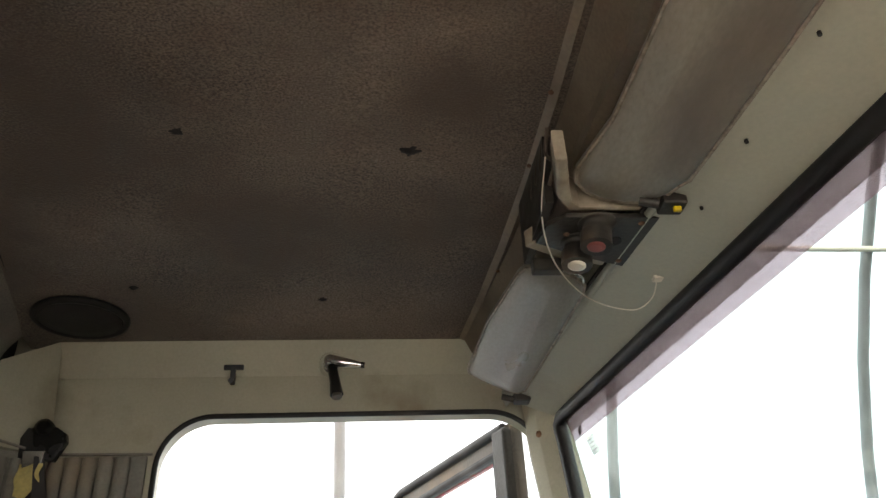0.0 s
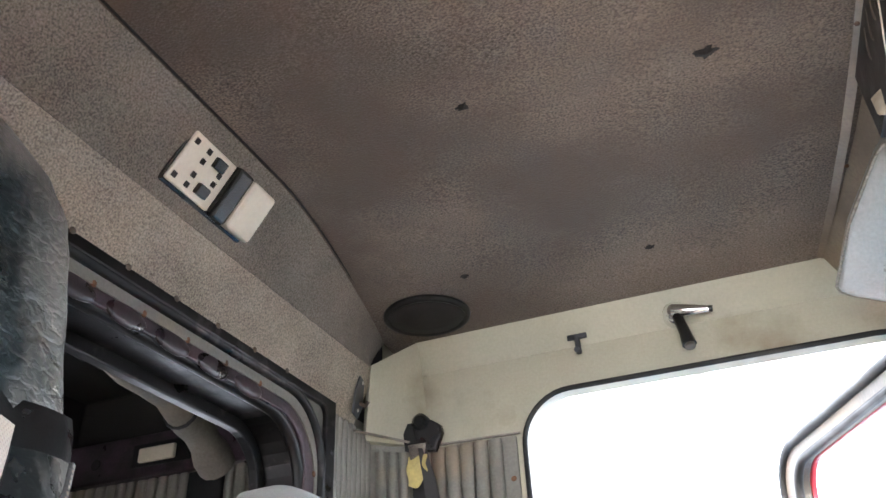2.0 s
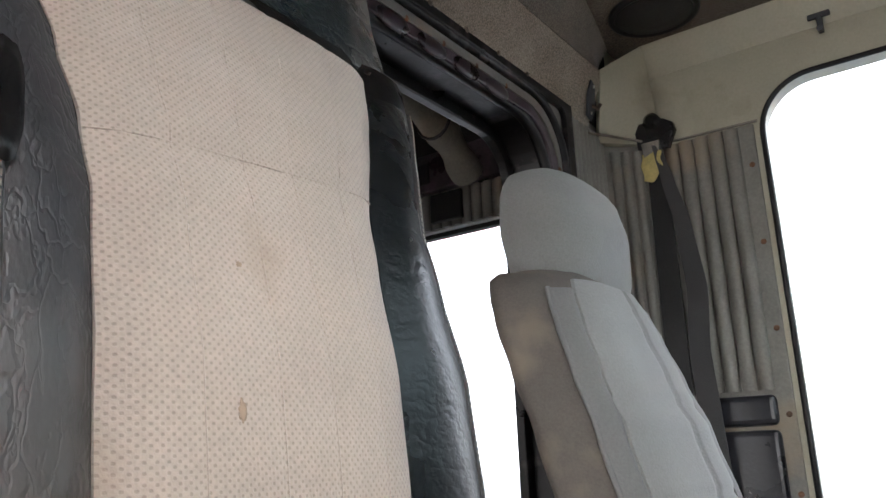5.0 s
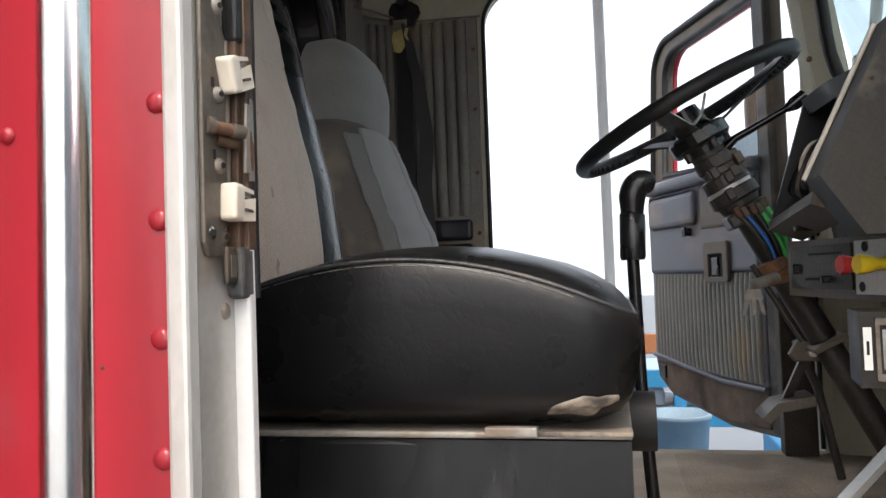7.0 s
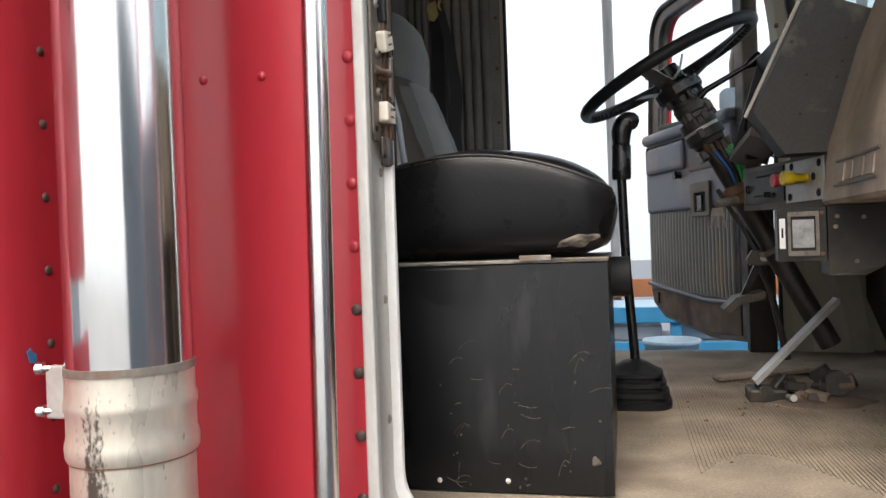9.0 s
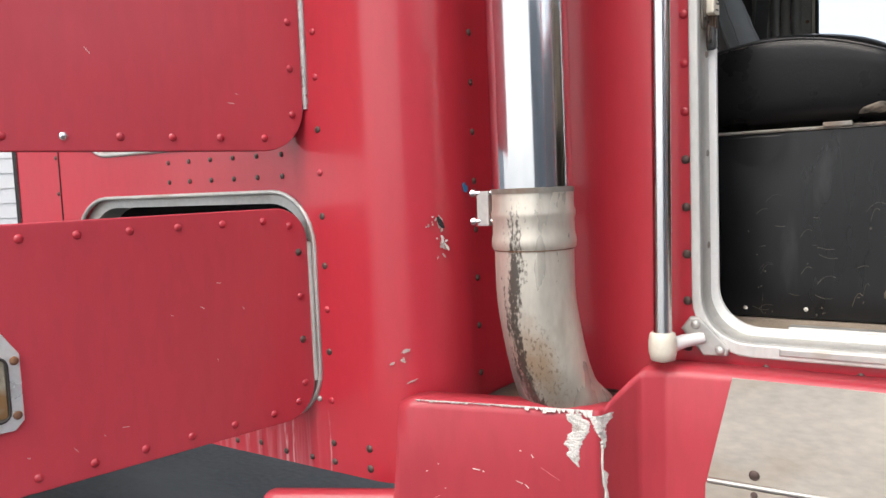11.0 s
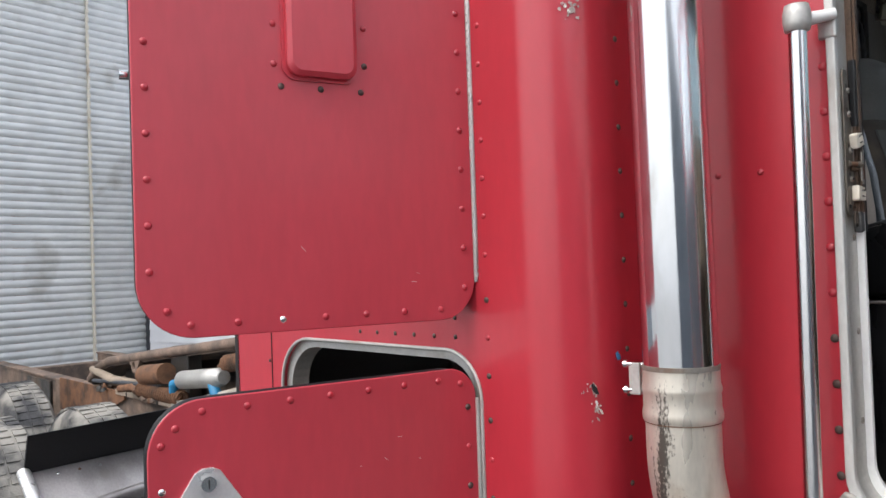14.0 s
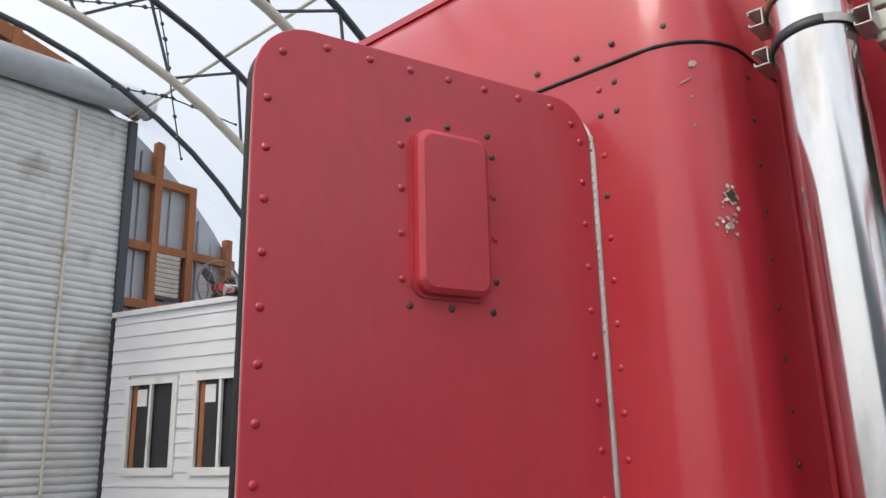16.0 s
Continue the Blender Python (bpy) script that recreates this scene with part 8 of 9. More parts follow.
    part("arm", tube([(0.50, 2.28, 2.0), (0.56, 2.1, 1.95), (0.56, 1.9, 1.95)], 0.012, 8), BLACK, mr)


build_driver_door()

# ---- dash, steering, pedals ----


def build_steering():
    s = thing("steering_column", (0.6, 1.2, 1.4), "stripped steering column with a black three-spoke wheel", "steering column")
    top, foot = Vector((0.205, 1.20, 2.03)), Vector((0.50, 1.20, 1.42))
    ax = (foot - top).normalized()
    c = Vector((0.148, 1.2, 2.096))
    nrm = Vector((-0.44, 0, 0.9)).normalized()
    nrm = Vector((-(2.201 - 1.99), 0, (0.361 + 0.066))).normalized()
    u = Vector((0, 1, 0))
    v = nrm.cross(u)
    R = 0.232
    wh = part("wheel_rim", tube([c + (u * math.cos(t) + v * math.sin(t)) * R for t in [2 * math.pi * k / 56 for k in range(56)]], 0.0155, 12, closed=True), BLACK, s, "black leather wheel rim")
    bm = bmesh.new()
    for k in range(60):
        t = 2 * math.pi * k / 60
        p = c + (u * math.cos(t) + v * math.sin(t)) * (R - 0.011) - nrm * 0.006
        add_dome(bm, p, -(u * math.cos(t) + v * math.sin(t)) - nrm * 0.4, 0.009, 0.006, 6, 2)
    part("finger_grips", bm, BLACK, wh)
    hub = c - nrm * 0.055
    for a in (20, 160, 270):
        t = radians(a)
        e = c + (u * math.cos(t) + v * math.sin(t)) * (R - 0.008)
        st = hub + (u * math.cos(t) + v * math.sin(t)) * 0.045
        side = nrm.cross((e - st).normalized())
        part("spoke", loft([[p + side * w * a1 + nrm * h for a1, h in ((-1, 0), (1, 0), (1, 0.005), (-1, 0.005))] for p, w in ((st, 0.022), (st.lerp(e, 0.5), 0.018), (e, 0.014))], smooth=False), STEEL if a == 160 else BLACK, wh, "flat metal spoke")
    def ring(d, r, sq=1.0):
        """A section of the column d metres down its axis."""
        o = hub + ax * d
        e1, e2 = Vector((0, 1, 0)), ax.cross(Vector((0, 1, 0))).normalized()
        return [o + e1 * r * math.cos(t) + e2 * r * sq * math.sin(t) for t in [2 * math.pi * k / 24 for k in range(24)]]
    ax = (foot - hub).normalized()
    part("hub", loft([ring(d, r) for d, r in ((-0.062, 0.022), (-0.06, 0.03), (-0.02, 0.036), (-0.012, 0.04), (-0.01, 0.058), (-0.004, 0.062), (0.018, 0.062), (0.024, 0.056), (0.026, 0.044), (0.04, 0.042))], smooth=False), GLOSS, s, "black hub with a horn ring")
    for k, a in enumerate((0.2, 1.4, 2.9, 4.1)):
        q = hub + ax * 0.022 + Vector((0, 1, 0)) * 0.05 * math.cos(a) + ax.cross(Vector((0, 1, 0))).normalized() * 0.05 * math.sin(a)
        part("hub_lug", cyl(q, q + ax * 0.02, 0.008, 8), GREASE, s)
    part("switch_barrel", loft([ring(d, r) for d, r in ((0.034, 0.036), (0.05, 0.036), (0.052, 0.039), (0.075, 0.039), (0.078, 0.035), (0.092, 0.035))], smooth=False), GREASE, s, "dark switch barrel")
    hs = part("switch_housing", loft([ring(d, r) for d, r in ((0.09, 0.036), (0.094, 0.046), (0.118, 0.048), (0.12, 0.043), (0.126, 0.043), (0.128, 0.05), (0.15, 0.05), (0.154, 0.042), (0.166, 0.04), (0.17, 0.034))], smooth=False), GREASE, s, "bare switch housing with a groove")
    part("lock_ring", tube([hub + ax * 0.119, hub + ax * 0.127], 0.0455, 24), ALU, hs, "bare metal lock ring")
    rk = random.Random(9)
    for k in range(9):
        a, d = rk.uniform(-2.6, 0.6), rk.uniform(0.06, 0.16)
        q = hub + ax * d + Vector((0, 1, 0)) * 0.045 * math.sin(a) + ax.cross(Vector((0, 1, 0))).normalized() * 0.045 * math.cos(a)
        w = rk.uniform(0.006, 0.013)
        part("housing_tab", box(-w, w, -0.008, 0.008, -rk.uniform(0.006, 0.014), 0.01, 0.002, 1, look(q, q + ax)), rk.choice((GREASE, BLACK, GREASE, DASHG)), hs)
    part("shroud_bracket", box(-0.05, 0.03, -0.04, 0.03, -0.014, 0.014, 0.005, 2, look(hub + ax * 0.186, foot)), GREASE, s, "black clamp block")
    part("column_tube", tube([hub + ax * 0.165, hub + ax * 0.30], [0.027, 0.025], 16), GREASE, s, "dark column tube")
    part("column_collar", loft([ring(d, r) for d, r in ((0.285, 0.026), (0.288, 0.034), (0.31, 0.036), (0.313, 0.03), (0.335, 0.03), (0.338, 0.024))], smooth=False), RUST, s, "rusty column collar")
    part("lower_shaft", tube([hub + ax * 0.33, foot + ax * 0.04], [0.027, 0.026], 14), GREASE, s, "dusty lower column tube")
    part("shaft_bracket", box(-0.05, 0.05, -0.034, 0.034, -0.006, 0.006, 0.002, 1, look(hub + ax * 0.475, foot)), DASHG, s, "dusty bracket plate")
    part("link_rod", tube([hub + ax * 0.30 + Vector((-0.05, -0.02, 0)), hub + ax * 0.47 + Vector((-0.045, -0.03, 0))], 0.006, 8), GREASE, s)
    part("ignition_lock", tube([hub + ax * 0.33 + Vector((-0.02, -0.03, 0)), hub + ax * 0.33 + Vector((-0.07, -0.05, -0.012))], [0.012, 0.01], 14), GREASY, s, "ignition lock barrel")
    for k in range(3):
        q = hub + ax * 0.33 + Vector((-0.075 + 0.006 * k, -0.052, -0.02))
        part("key", plate([(-0.005, 0.0), (0.005, 0.0), (0.007, -0.018), (0.003, -0.022), (0.003, -0.05), (-0.003, -0.05), (-0.003, -0.022), (-0.007, -0.018)], lambda a, b: (q.x + a + 0.012 * (k - 1) * b / -0.05, q.y - 0.003 * k, q.z + b), (0, 0.0012, 0)), GREASY, s, "hanging key")
    for off, mt, nm in ((Vector((0.034, -0.03, 0.012)), GREEN, "green cable"), (Vector((0.024, -0.034, 0.0)), GREEN, "green cable"), (Vector((-0.004, -0.036, -0.006)), BLUEW, "blue cable"), (Vector((-0.016, -0.032, -0.006)), GREASE, "dark cable"), (Vector((0.01, -0.036, 0)), GREASE, "dark cable")):
        p0, p1 = hub + ax * 0.175 + off, hub + ax * 0.31 + off * 0.55
        part("cable", tube(smooth_path([p0, p0.lerp(p1, 0.5) + Vector((0.008, -0.01, 0)), p1], 5), 0.0048 if mt is not BLUEW else 0.004, 8), mt, s, nm)
        part("cable_plug", box(-0.008, 0.008, -0.006, 0.006, -0.011, 0.011, 0.002, 1, look(p0, p1)), RUST if mt is GREASE else DASHG, s)
    part("signal_stalk", tube([hub + ax * 0.06, hub + Vector((0.07, -0.02, -0.012)), hub + Vector((0.17, -0.03, 0.04))], [0.011, 0.008, 0.006], 8), GLOSS, s, "black stalk")
    part("stalk_knob", tube([hub + Vector((0.165, -0.03, 0.037)), hub + Vector((0.18, -0.03, 0.046)), hub + Vector((0.2, -0.032, 0.062))], [0.008, 0.014, 0.013], 12), GLOSS, s)
    part("wire_clip", tube(smooth_path([hub + Vector((-0.08, -0.05, 0.022)), hub + Vector((-0.03, -0.062, 0.006)), hub + Vector((0.0, -0.064, 0.03)), hub + Vector((0.012, -0.06, 0.075))], 5), 0.0028, 6), ALU, s, "bent wire")


build_steering()


def build_dash():
    d = thing("dashboard", (0.6, 0.85, 1.8), "stripped dusty dark dashboard with open instrument pod", "dashboard")
    # main body, behind everything
    part("body", loft([[(0.56, y, 1.70), (0.52, y, 1.95), (0.62, y, 2.06), (0.95, y, 2.08), (0.95, y, 1.70)] for y in (0.05, 1.66)], smooth=False), DASH, d, "dark dash body")
    # instrument pod turned towards the driver: six-sided box
    prof = [(0.276, 1.90), (0.331, 1.816), (0.45, 1.816), (0.60, 1.85), (0.60, 2.06), (0.50, 2.073), (0.383, 2.122)]
    part("instrument_pod", loft([[(x, y, z) for x, z in prof] for y in (0.702, 0.775, 0.78)], smooth=False), PODM, d, "dusty dark pod")
    part("pod_edge", tube([(0.380, 0.782, 2.124), (0.274, 0.782, 1.902)], 0.004, 6), IVORY, d, "pale worn edge")
    near_t, near_b, far_t, far_b = Vector((0.370, 0.785, 2.07)), Vector((0.29, 0.785, 1.885)), Vector((0.356, 1.10, 2.085)), Vector((0.288, 1.10, 1.862))
    back = Vector((0.05, 0, -0.02))
    part("gauge_panel", loft([[near_t + back, near_b + back, near_b + back * 1.4, near_t + back * 1.4], [far_t + back, far_b + back, far_b + back * 1.4, far_t + back * 1.4]], smooth=False), GREASE, d, "bare gauge panel")
    part("bezel_side", loft([[far_t, far_b, far_b + back * 1.6, far_t + back * 1.6], [p_ + Vector((0, 0.01, 0)) for p_ in (far_t, far_b, far_b + back * 1.6, far_t + back * 1.6)]], smooth=False), BLACK, d, "black bezel side")
    part("bezel_hood", loft([[p_ + Vector((-0.006, 0, 0)), p_ + Vector((0.075, 0, 0.03)), p_ + Vector((0.10, 0, -0.02)), p_ + Vector((0.004, 0, -0.03))] for p_ in (near_t, near_t.lerp(far_t, 0.5) + Vector((-0.004, 0, 0.004)), far_t)], smooth=False), BLACK, d, "black bezel hood")
    part("bezel_sill", loft([[p_ + Vector((-0.004, 0, 0)), p_ + Vector((0.06, 0, -0.02)), p_ + Vector((0.05, 0, -0.04)), p_ + Vector((-0.008, 0, -0.018))] for p_ in (near_b, far_b)], smooth=False), DASHG, d, "dusty bezel sill")
    rnd = random.Random(12)
    for k in range(12):
        u = 0.08 + 0.075 * k
        t_, b_ = near_t.lerp(far_t, u), near_b.lerp(far_b, u)
        f0, f1 = rnd.uniform(0.05, 0.4), rnd.uniform(0.55, 0.95)
        a_, c_ = t_.lerp(b_, f0) + back, t_.lerp(b_, f1) + back
        part("loose_wire", tube(smooth_path([a_, a_.lerp(c_, 0.35) + Vector((-0.04, rnd.uniform(-0.05, 0.05), 0.01)), a_.lerp(c_, 0.7) + Vector((-0.045, rnd.uniform(-0.04, 0.04), -0.01)), c_], 5), rnd.choice((0.002, 0.0026, 0.004)), 6), rnd.choice((BLACK, GREASE, GREASE, DASHG, IVORY)), d, "loose wire")
    for k in range(7):
        u, f_ = rnd.uniform(0.1, 0.9), rnd.uniform(0.1, 0.9)
        q = near_t.lerp(far_t, u).lerp(near_b.lerp(far_b, u), f_) + back * 0.7
        part("panel_bracket", box(-0.016, 0.016, -0.012, 0.012, -0.01, 0.01, 0.003, 1, Matrix.Translation(q) @ Matrix.Rotation(rnd.uniform(-0.6, 0.6), 4, "X")), rnd.choice((BLACK, GREASE)), d)
    part("side_pocket", box(0.30, 0.33, 0.97, 0.99, 1.835, 1.852, 0.003), GLOSS, d)
    for k in range(7):
        x, z = 0.36 + rnd.uniform(-0.03, 0.09), 1.9 + rnd.uniform(-0.03, 0.14)
        part("screw_hole", cyl((x, 0.7018, z), (x, 0.7008, z), 0.003, 8), DARK, d)
    part("dash_clip", box(0.355, 0.40, 0.79, 0.81, 2.07, 2.085, 0.003), GLOSS, d, "black plastic clip")
    # lower panel with the valve plate
    A, B = Vector((0.315, 1.09, 0)), Vector((0.408, 0.73, 0))
    al = (B - A).normalized()
    nv = Vector((al.y, -al.x, 0))

    def vp(s_, z, o=0.0):
        return A.lerp(B, s_) + Vector((0, 0, z)) + nv * o
    part("valve_panel", loft([[vp(-0.03, z, o) for z, o in ((1.722, 0), (1.822, 0), (1.822, -0.16), (1.722, -0.16))], [vp(1.04, z, o) for z, o in ((1.716, 0), (1.816, 0), (1.816, -0.16), (1.716, -0.16))]], smooth=False), DASHG, d, "dusty switch panel")
    part("panel_face", plate([(0.02, 1.735), (0.55, 1.735), (0.55, 1.81), (0.02, 1.81)], lambda s_, z: vp(s_, z, 0.001), nv * 0.003, bev=0.0), GREASE, d, "dark slider face")
    part("valve_plate", plate([(0.58, 1.728), (1.0, 1.728), (1.0, 1.812), (0.58, 1.812)], lambda s_, z: vp(s_, z, 0.001), nv * 0.004, bev=0.001), ALU, d, "bare aluminium valve plate")
    for s_, mt, nm, ln in ((0.82, YELLOW, "yellow_valve", 0.054), (0.66, REDKNOB, "red_valve", 0.046)):
        q = [vp(s_, 1.775, o) for o in (0.004, ln * 0.5, ln * 0.55, ln * 0.9, ln)]
        part(nm, tube(q, [0.009, 0.009, 0.012, 0.0155, 0.014], 8), mt, d, "yellow push valve" if mt is YELLOW else "red push valve")
    for s_, z in ((0.63, 1.74), (0.66, 1.802), (0.95, 1.742), (0.96, 1.80), (0.9, 1.775)):
        part("plate_hole", cyl(vp(s_, z, 0.0055), vp(s_, z, 0.0062), 0.008, 10), DARK, d)
    for z, s0, s1 in ((1.752, 0.16, 0.42), (1.795, 0.2, 0.48)):
        part("slider_slot", loft([[vp(s_, z + e, o) for e, o in ((-0.002, 0.004), (0.002, 0.004), (0.002, 0.006), (-0.002, 0.006))] for s_ in (s0, s1)], smooth=False), DARK, d)
    part("slider_knob", box(-0.008, 0.008, -0.006, 0.006, -0.006, 0.006, 0.002, 1, Matrix.Translation(vp(0.36, 1.752, 0.008))), GLOSS, d)
    part("slider_knob", box(-0.006, 0.006, -0.005, 0.005, -0.009, 0.009, 0.002, 1, Matrix.Translation(vp(0.08, 1.77, 0.006))), GLOSS, d)
    a = part("ashtray", loft([[(0.307, 0.672, z), (0.388, 0.655, z), (0.40, 0.76, z), (0.32, 0.77, z)] for z in (1.612, 1.616, 1.708, 1.712)], smooth=False), DASH, d, "dark worn ashtray box")
    def tray(p, z):
        return (0.307 + 0.081 * p, 0.672 - 0.017 * p, z)
    part("ashtray_bezel", plate(rrect(0.22, 0.86, 1.622, 1.704, 0.01), tray, (-0.0012, -0.006, 0), [rrect(0.28, 0.79, 1.631, 1.695, 0.006)], 0.0), PLATEG, a, "worn grey bezel")
    part("bezel_groove", plate(rrect(0.28, 0.79, 1.631, 1.695, 0.006), tray, (-0.0004, -0.002, 0), bev=0.0), DARK, a)
    part("ashtray_lid", plate(rrect(0.32, 0.76, 1.637, 1.689, 0.005), tray, (-0.0012, -0.004, 0), bev=0.0), LIDG, a, "grey metal lid")
    part("ashtray_tab", plate(rrect(0.05, 0.17, 1.636, 1.692, 0.003), tray, (-0.001, -0.0035, 0), bev=0.0), WHITE, a, "white tab")
    part("tab_hole", plate(rrect(0.09, 0.13, 1.656, 1.674, 0.002), lambda p, z: (tray(p, z)[0] - 0.001, tray(p, z)[1] - 0.0036, z), (0, -0.0008, 0), bev=0.0), DARK, a)
    for p, z in ((0.92, 1.7), (0.92, 1.625)):
        rivet(a, tray(p, z), (-0.2, -1, 0), 0.004, 0.002, RUST, "screw")
    hb = part("valve_housing", loft([[(0.392, 0.66, z), (0.50 - q, 0.645, z), (0.52 - q, 0.78, z), (0.405, 0.78, z)] for z, q in ((1.585, 0.05), (1.60, 0.02), (1.70, 0.0), (1.713, 0.0))], smooth=False), DASH, d, "dark metal valve housing")
    for x, z in ((0.407, 1.693), (0.404, 1.674), (0.45, 1.69), (0.437, 1.61)):
        part("housing_hole", cyl((x, 0.66 - 0.13 * (x - 0.392), z), (x, 0.6565 - 0.13 * (x - 0.392), z), 0.004, 10), DUSTY, hb)
    part("knee_panel", loft([[(0.50, y, 1.56), (0.505, y, 1.71), (0.64, y, 1.71), (0.72, y, 1.45), (0.63, y, 1.45)] for y in (0.40, 0.70)], smooth=False), DUSTY, d, "dusty knee panel")
    part("glove_side", loft([[(0.398, y, 1.715), (0.393, y, 1.722), (0.406, y, 1.826), (0.462, y, 2.01), (0.50, y, 2.105), (0.52, y, 2.12), (0.9, y, 2.12), (0.9, y, 1.715)] for y in (0.06, 0.70)], smooth=False), DASHTAN, d, "dusty grey-brown passenger dash face")
    for k, (y0_, y1_) in enumerate(((0.40, 0.44), (0.455, 0.50), (0.515, 0.55), (0.565, 0.60))):
        part("emblem_bar", loft([[(0.3935 + (z - 1.722) * 0.125 - o, y, z) for z, o in ((1.752, 0.0), (1.752, 0.003), (1.782, 0.003), (1.782, 0.0))] for y in (y0_, y1_)], smooth=False), DASHTAN, d)
    for z in (1.744, 1.787):
        part("emblem_frame", loft([[(0.3935 + (z - 1.722) * 0.125 - o, y, z + e) for e, o in ((0, 0), (0, 0.003), (0.004, 0.003), (0.004, 0))] for y in (0.38, 0.62)], smooth=False), DASHG, d)
    for k, (x, z) in enumerate(((0.53, 1.69), (0.55, 1.66), (0.54, 1.64), (0.57, 1.68))):
        part("screw_hole", cyl((x, 0.3995, z), (x, 0.3988, z), 0.005, 8), DARK, d)
    fw = thing("firewall", (0.8, 0.85, 1.3), "dusty dark firewall below the dashboard", "firewall", kind="structure")
    part("panel", loft([[(0.80, y, 1.30), (0.74, y, 1.46), (0.74, y, 1.75), (0.95, y, 1.75), (0.95, y, 1.30)] for y in (0.04, 1.70)], smooth=False), DIRTDK, fw)
    part("hinge_pillar", box(0.395, 0.475, 1.645, 1.70, 1.30, 1.74, 0.004), DIRTDK, fw, "grimy dark pillar foot")
    part("tunnel", loft([[(0.58, y, 1.30), (0.64, y, 1.42), (0.66, y, 1.72), (0.95, y, 1.72), (0.95, y, 1.30)] for y in (0.50, 0.86)], smooth=False), DUSTY, fw, "dusty engine tunnel cover")
    # pedals
    p = thing("throttle_pedal", (0.44, 1.0, 1.31), "worn aluminium throttle pedal with greasy linkage", "pedal")
    part("pad", loft([[Vector((0.30, 0.93, 1.335)) + o for o in map(Vector, ((0, -0.021, 0), (0, 0.021, 0), (-0.006, 0.021, 0.009), (-0.006, -0.021, 0.009)))], [Vector((0.49, 1.0, 1.508)) + o for o in map(Vector, ((0, -0.021, 0), (0, 0.021, 0), (-0.006, 0.021, 0.009), (-0.006, -0.021, 0.009)))]], smooth=False), ALU, p, "worn aluminium pad")
    part("foot", box(0.28, 0.36, 0.89, 0.96, 1.30, 1.33, 0.006), GREASE, p)
    part("pivot", cyl((0.315, 0.885, 1.325), (0.315, 0.90, 1.325), 0.014, 16), GREASE, p)
    rl = random.Random(44)
    for k in range(16):
        f_ = rl.random()
        q = Vector((0.335 + 0.14 * f_ + rl.uniform(-0.01, 0.03), 0.90 + rl.uniform(-0.03, 0.05), 1.312 + rl.random() * (0.02 + 0.06 * f_)))
        if k % 3 == 0:
            part("linkage_bolt", cyl(q, q + Vector((rl.uniform(-0.01, 0.01), -0.028, rl.uniform(-0.006, 0.006))), rl.uniform(0.007, 0.014), rl.choice((6, 12))), rl.choice((GREASE, RUST, ALU)), p)
        else:
            part("linkage", box(-rl.uniform(0.012, 0.028), 0.018, -0.012, 0.012, -rl.uniform(0.008, 0.02), 0.012, 0.003, 1, Matrix.Translation(q) @ Euler((rl.uniform(-0.5, 0.5), rl.uniform(-0.9, 0.2), rl.uniform(-0.6, 0.6))).to_matrix().to_4x4()), rl.choice((GREASE, GREASE, KICK, DUSTY)), p, "greasy dirt-caked linkage")
    part("roller", cyl((0.455, 0.885, 1.345), (0.455, 0.91, 1.345), 0.026, 18), GREASE, p, "greasy roller")
    part("dirt_mound", loft([[(0.42 + 0.12 * f_ * math.cos(t) * (1 + 0.2 * math.sin(3 * t)), 0.90 + 0.07 * f_ * math.sin(t), 1.301 + h) for t in [2 * math.pi * k / 20 for k in range(20)]] for f_, h in ((1.0, 0.0), (0.8, 0.006), (0.45, 0.014), (0.1, 0.017))]), KICK, p, "caked dirt round the pedal foot")
    b = thing("brake_pedal", (0.4, 1.2, 1.5), "dusty brake pedal on a dark hanging arm", "pedal")
    part("arm", loft([[(x - 0.012, y, z - 0.006), (x + 0.012, y, z + 0.006), (x + 0.012, y + 0.014, z + 0.006), (x - 0.012, y + 0.014, z - 0.006)] for x, y, z in ((0.365, 1.225, 1.60), (0.34, 1.235, 1.54), (0.318, 1.245, 1.49))], smooth=False), GREASE, b)
    part("pad", loft([[(0.27, y, 1.475), (0.30, y, 1.505), (0.37, y, 1.52), (0.37, y, 1.50), (0.31, y, 1.488), (0.285, y, 1.465)] for y in (1.20, 1.29)]), DASHG, b, "dusty curved pad")
    part("support", tube([(0.36, 1.3, 1.62), (0.40, 1.31, 1.52), (0.44, 1.32, 1.33)], 0.009, 8), GREASE, b)
    part("clevis", plate([(0.33, 1.60), (0.345, 1.625), (0.39, 1.622), (0.41, 1.60), (0.385, 1.585), (0.34, 1.585)], lambda x, z: (x, 1.22, z), (0, 0.02, 0), bev=0.003), DASHG, b, "dusty clevis")
    part("clevis_pin", cyl((0.372, 1.205, 1.604), (0.372, 1.25, 1.604), 0.009, 12), ALU, b)
    c = thing("loose_flap", (0.3, 1.1, 1.31), "flat dusty bar lying on the floor mat", "bar")
    part("bar", box(-0.14, 0.14, -0.016, 0.016, 0.0, 0.012, 0.004, 2, Matrix.Translation((0.36, 1.2, 1.306)) @ Matrix.Rotation(0.5, 4, "Z")), FLOORM, c)
    # gear lever
    g = thing("gear_lever", (0.04, 0.87, 1.3), "black gear lever with a splitter knob and rubber boot", "gear lever")
    part("lever", tube([(0.045, 0.87, 1.36), (0.03, 0.868, 1.6), (0.026, 0.866, 1.80)], 0.0105, 12), GLOSS, g, "black lever rod")
    part("grip", tube([(0.026, 0.866, 1.795), (0.026, 0.866, 1.80), (0.028, 0.866, 1.87), (0.029, 0.866, 1.873)], [0.019, 0.021, 0.021, 0.018], 16), GLOSS, g, "black plastic grip")
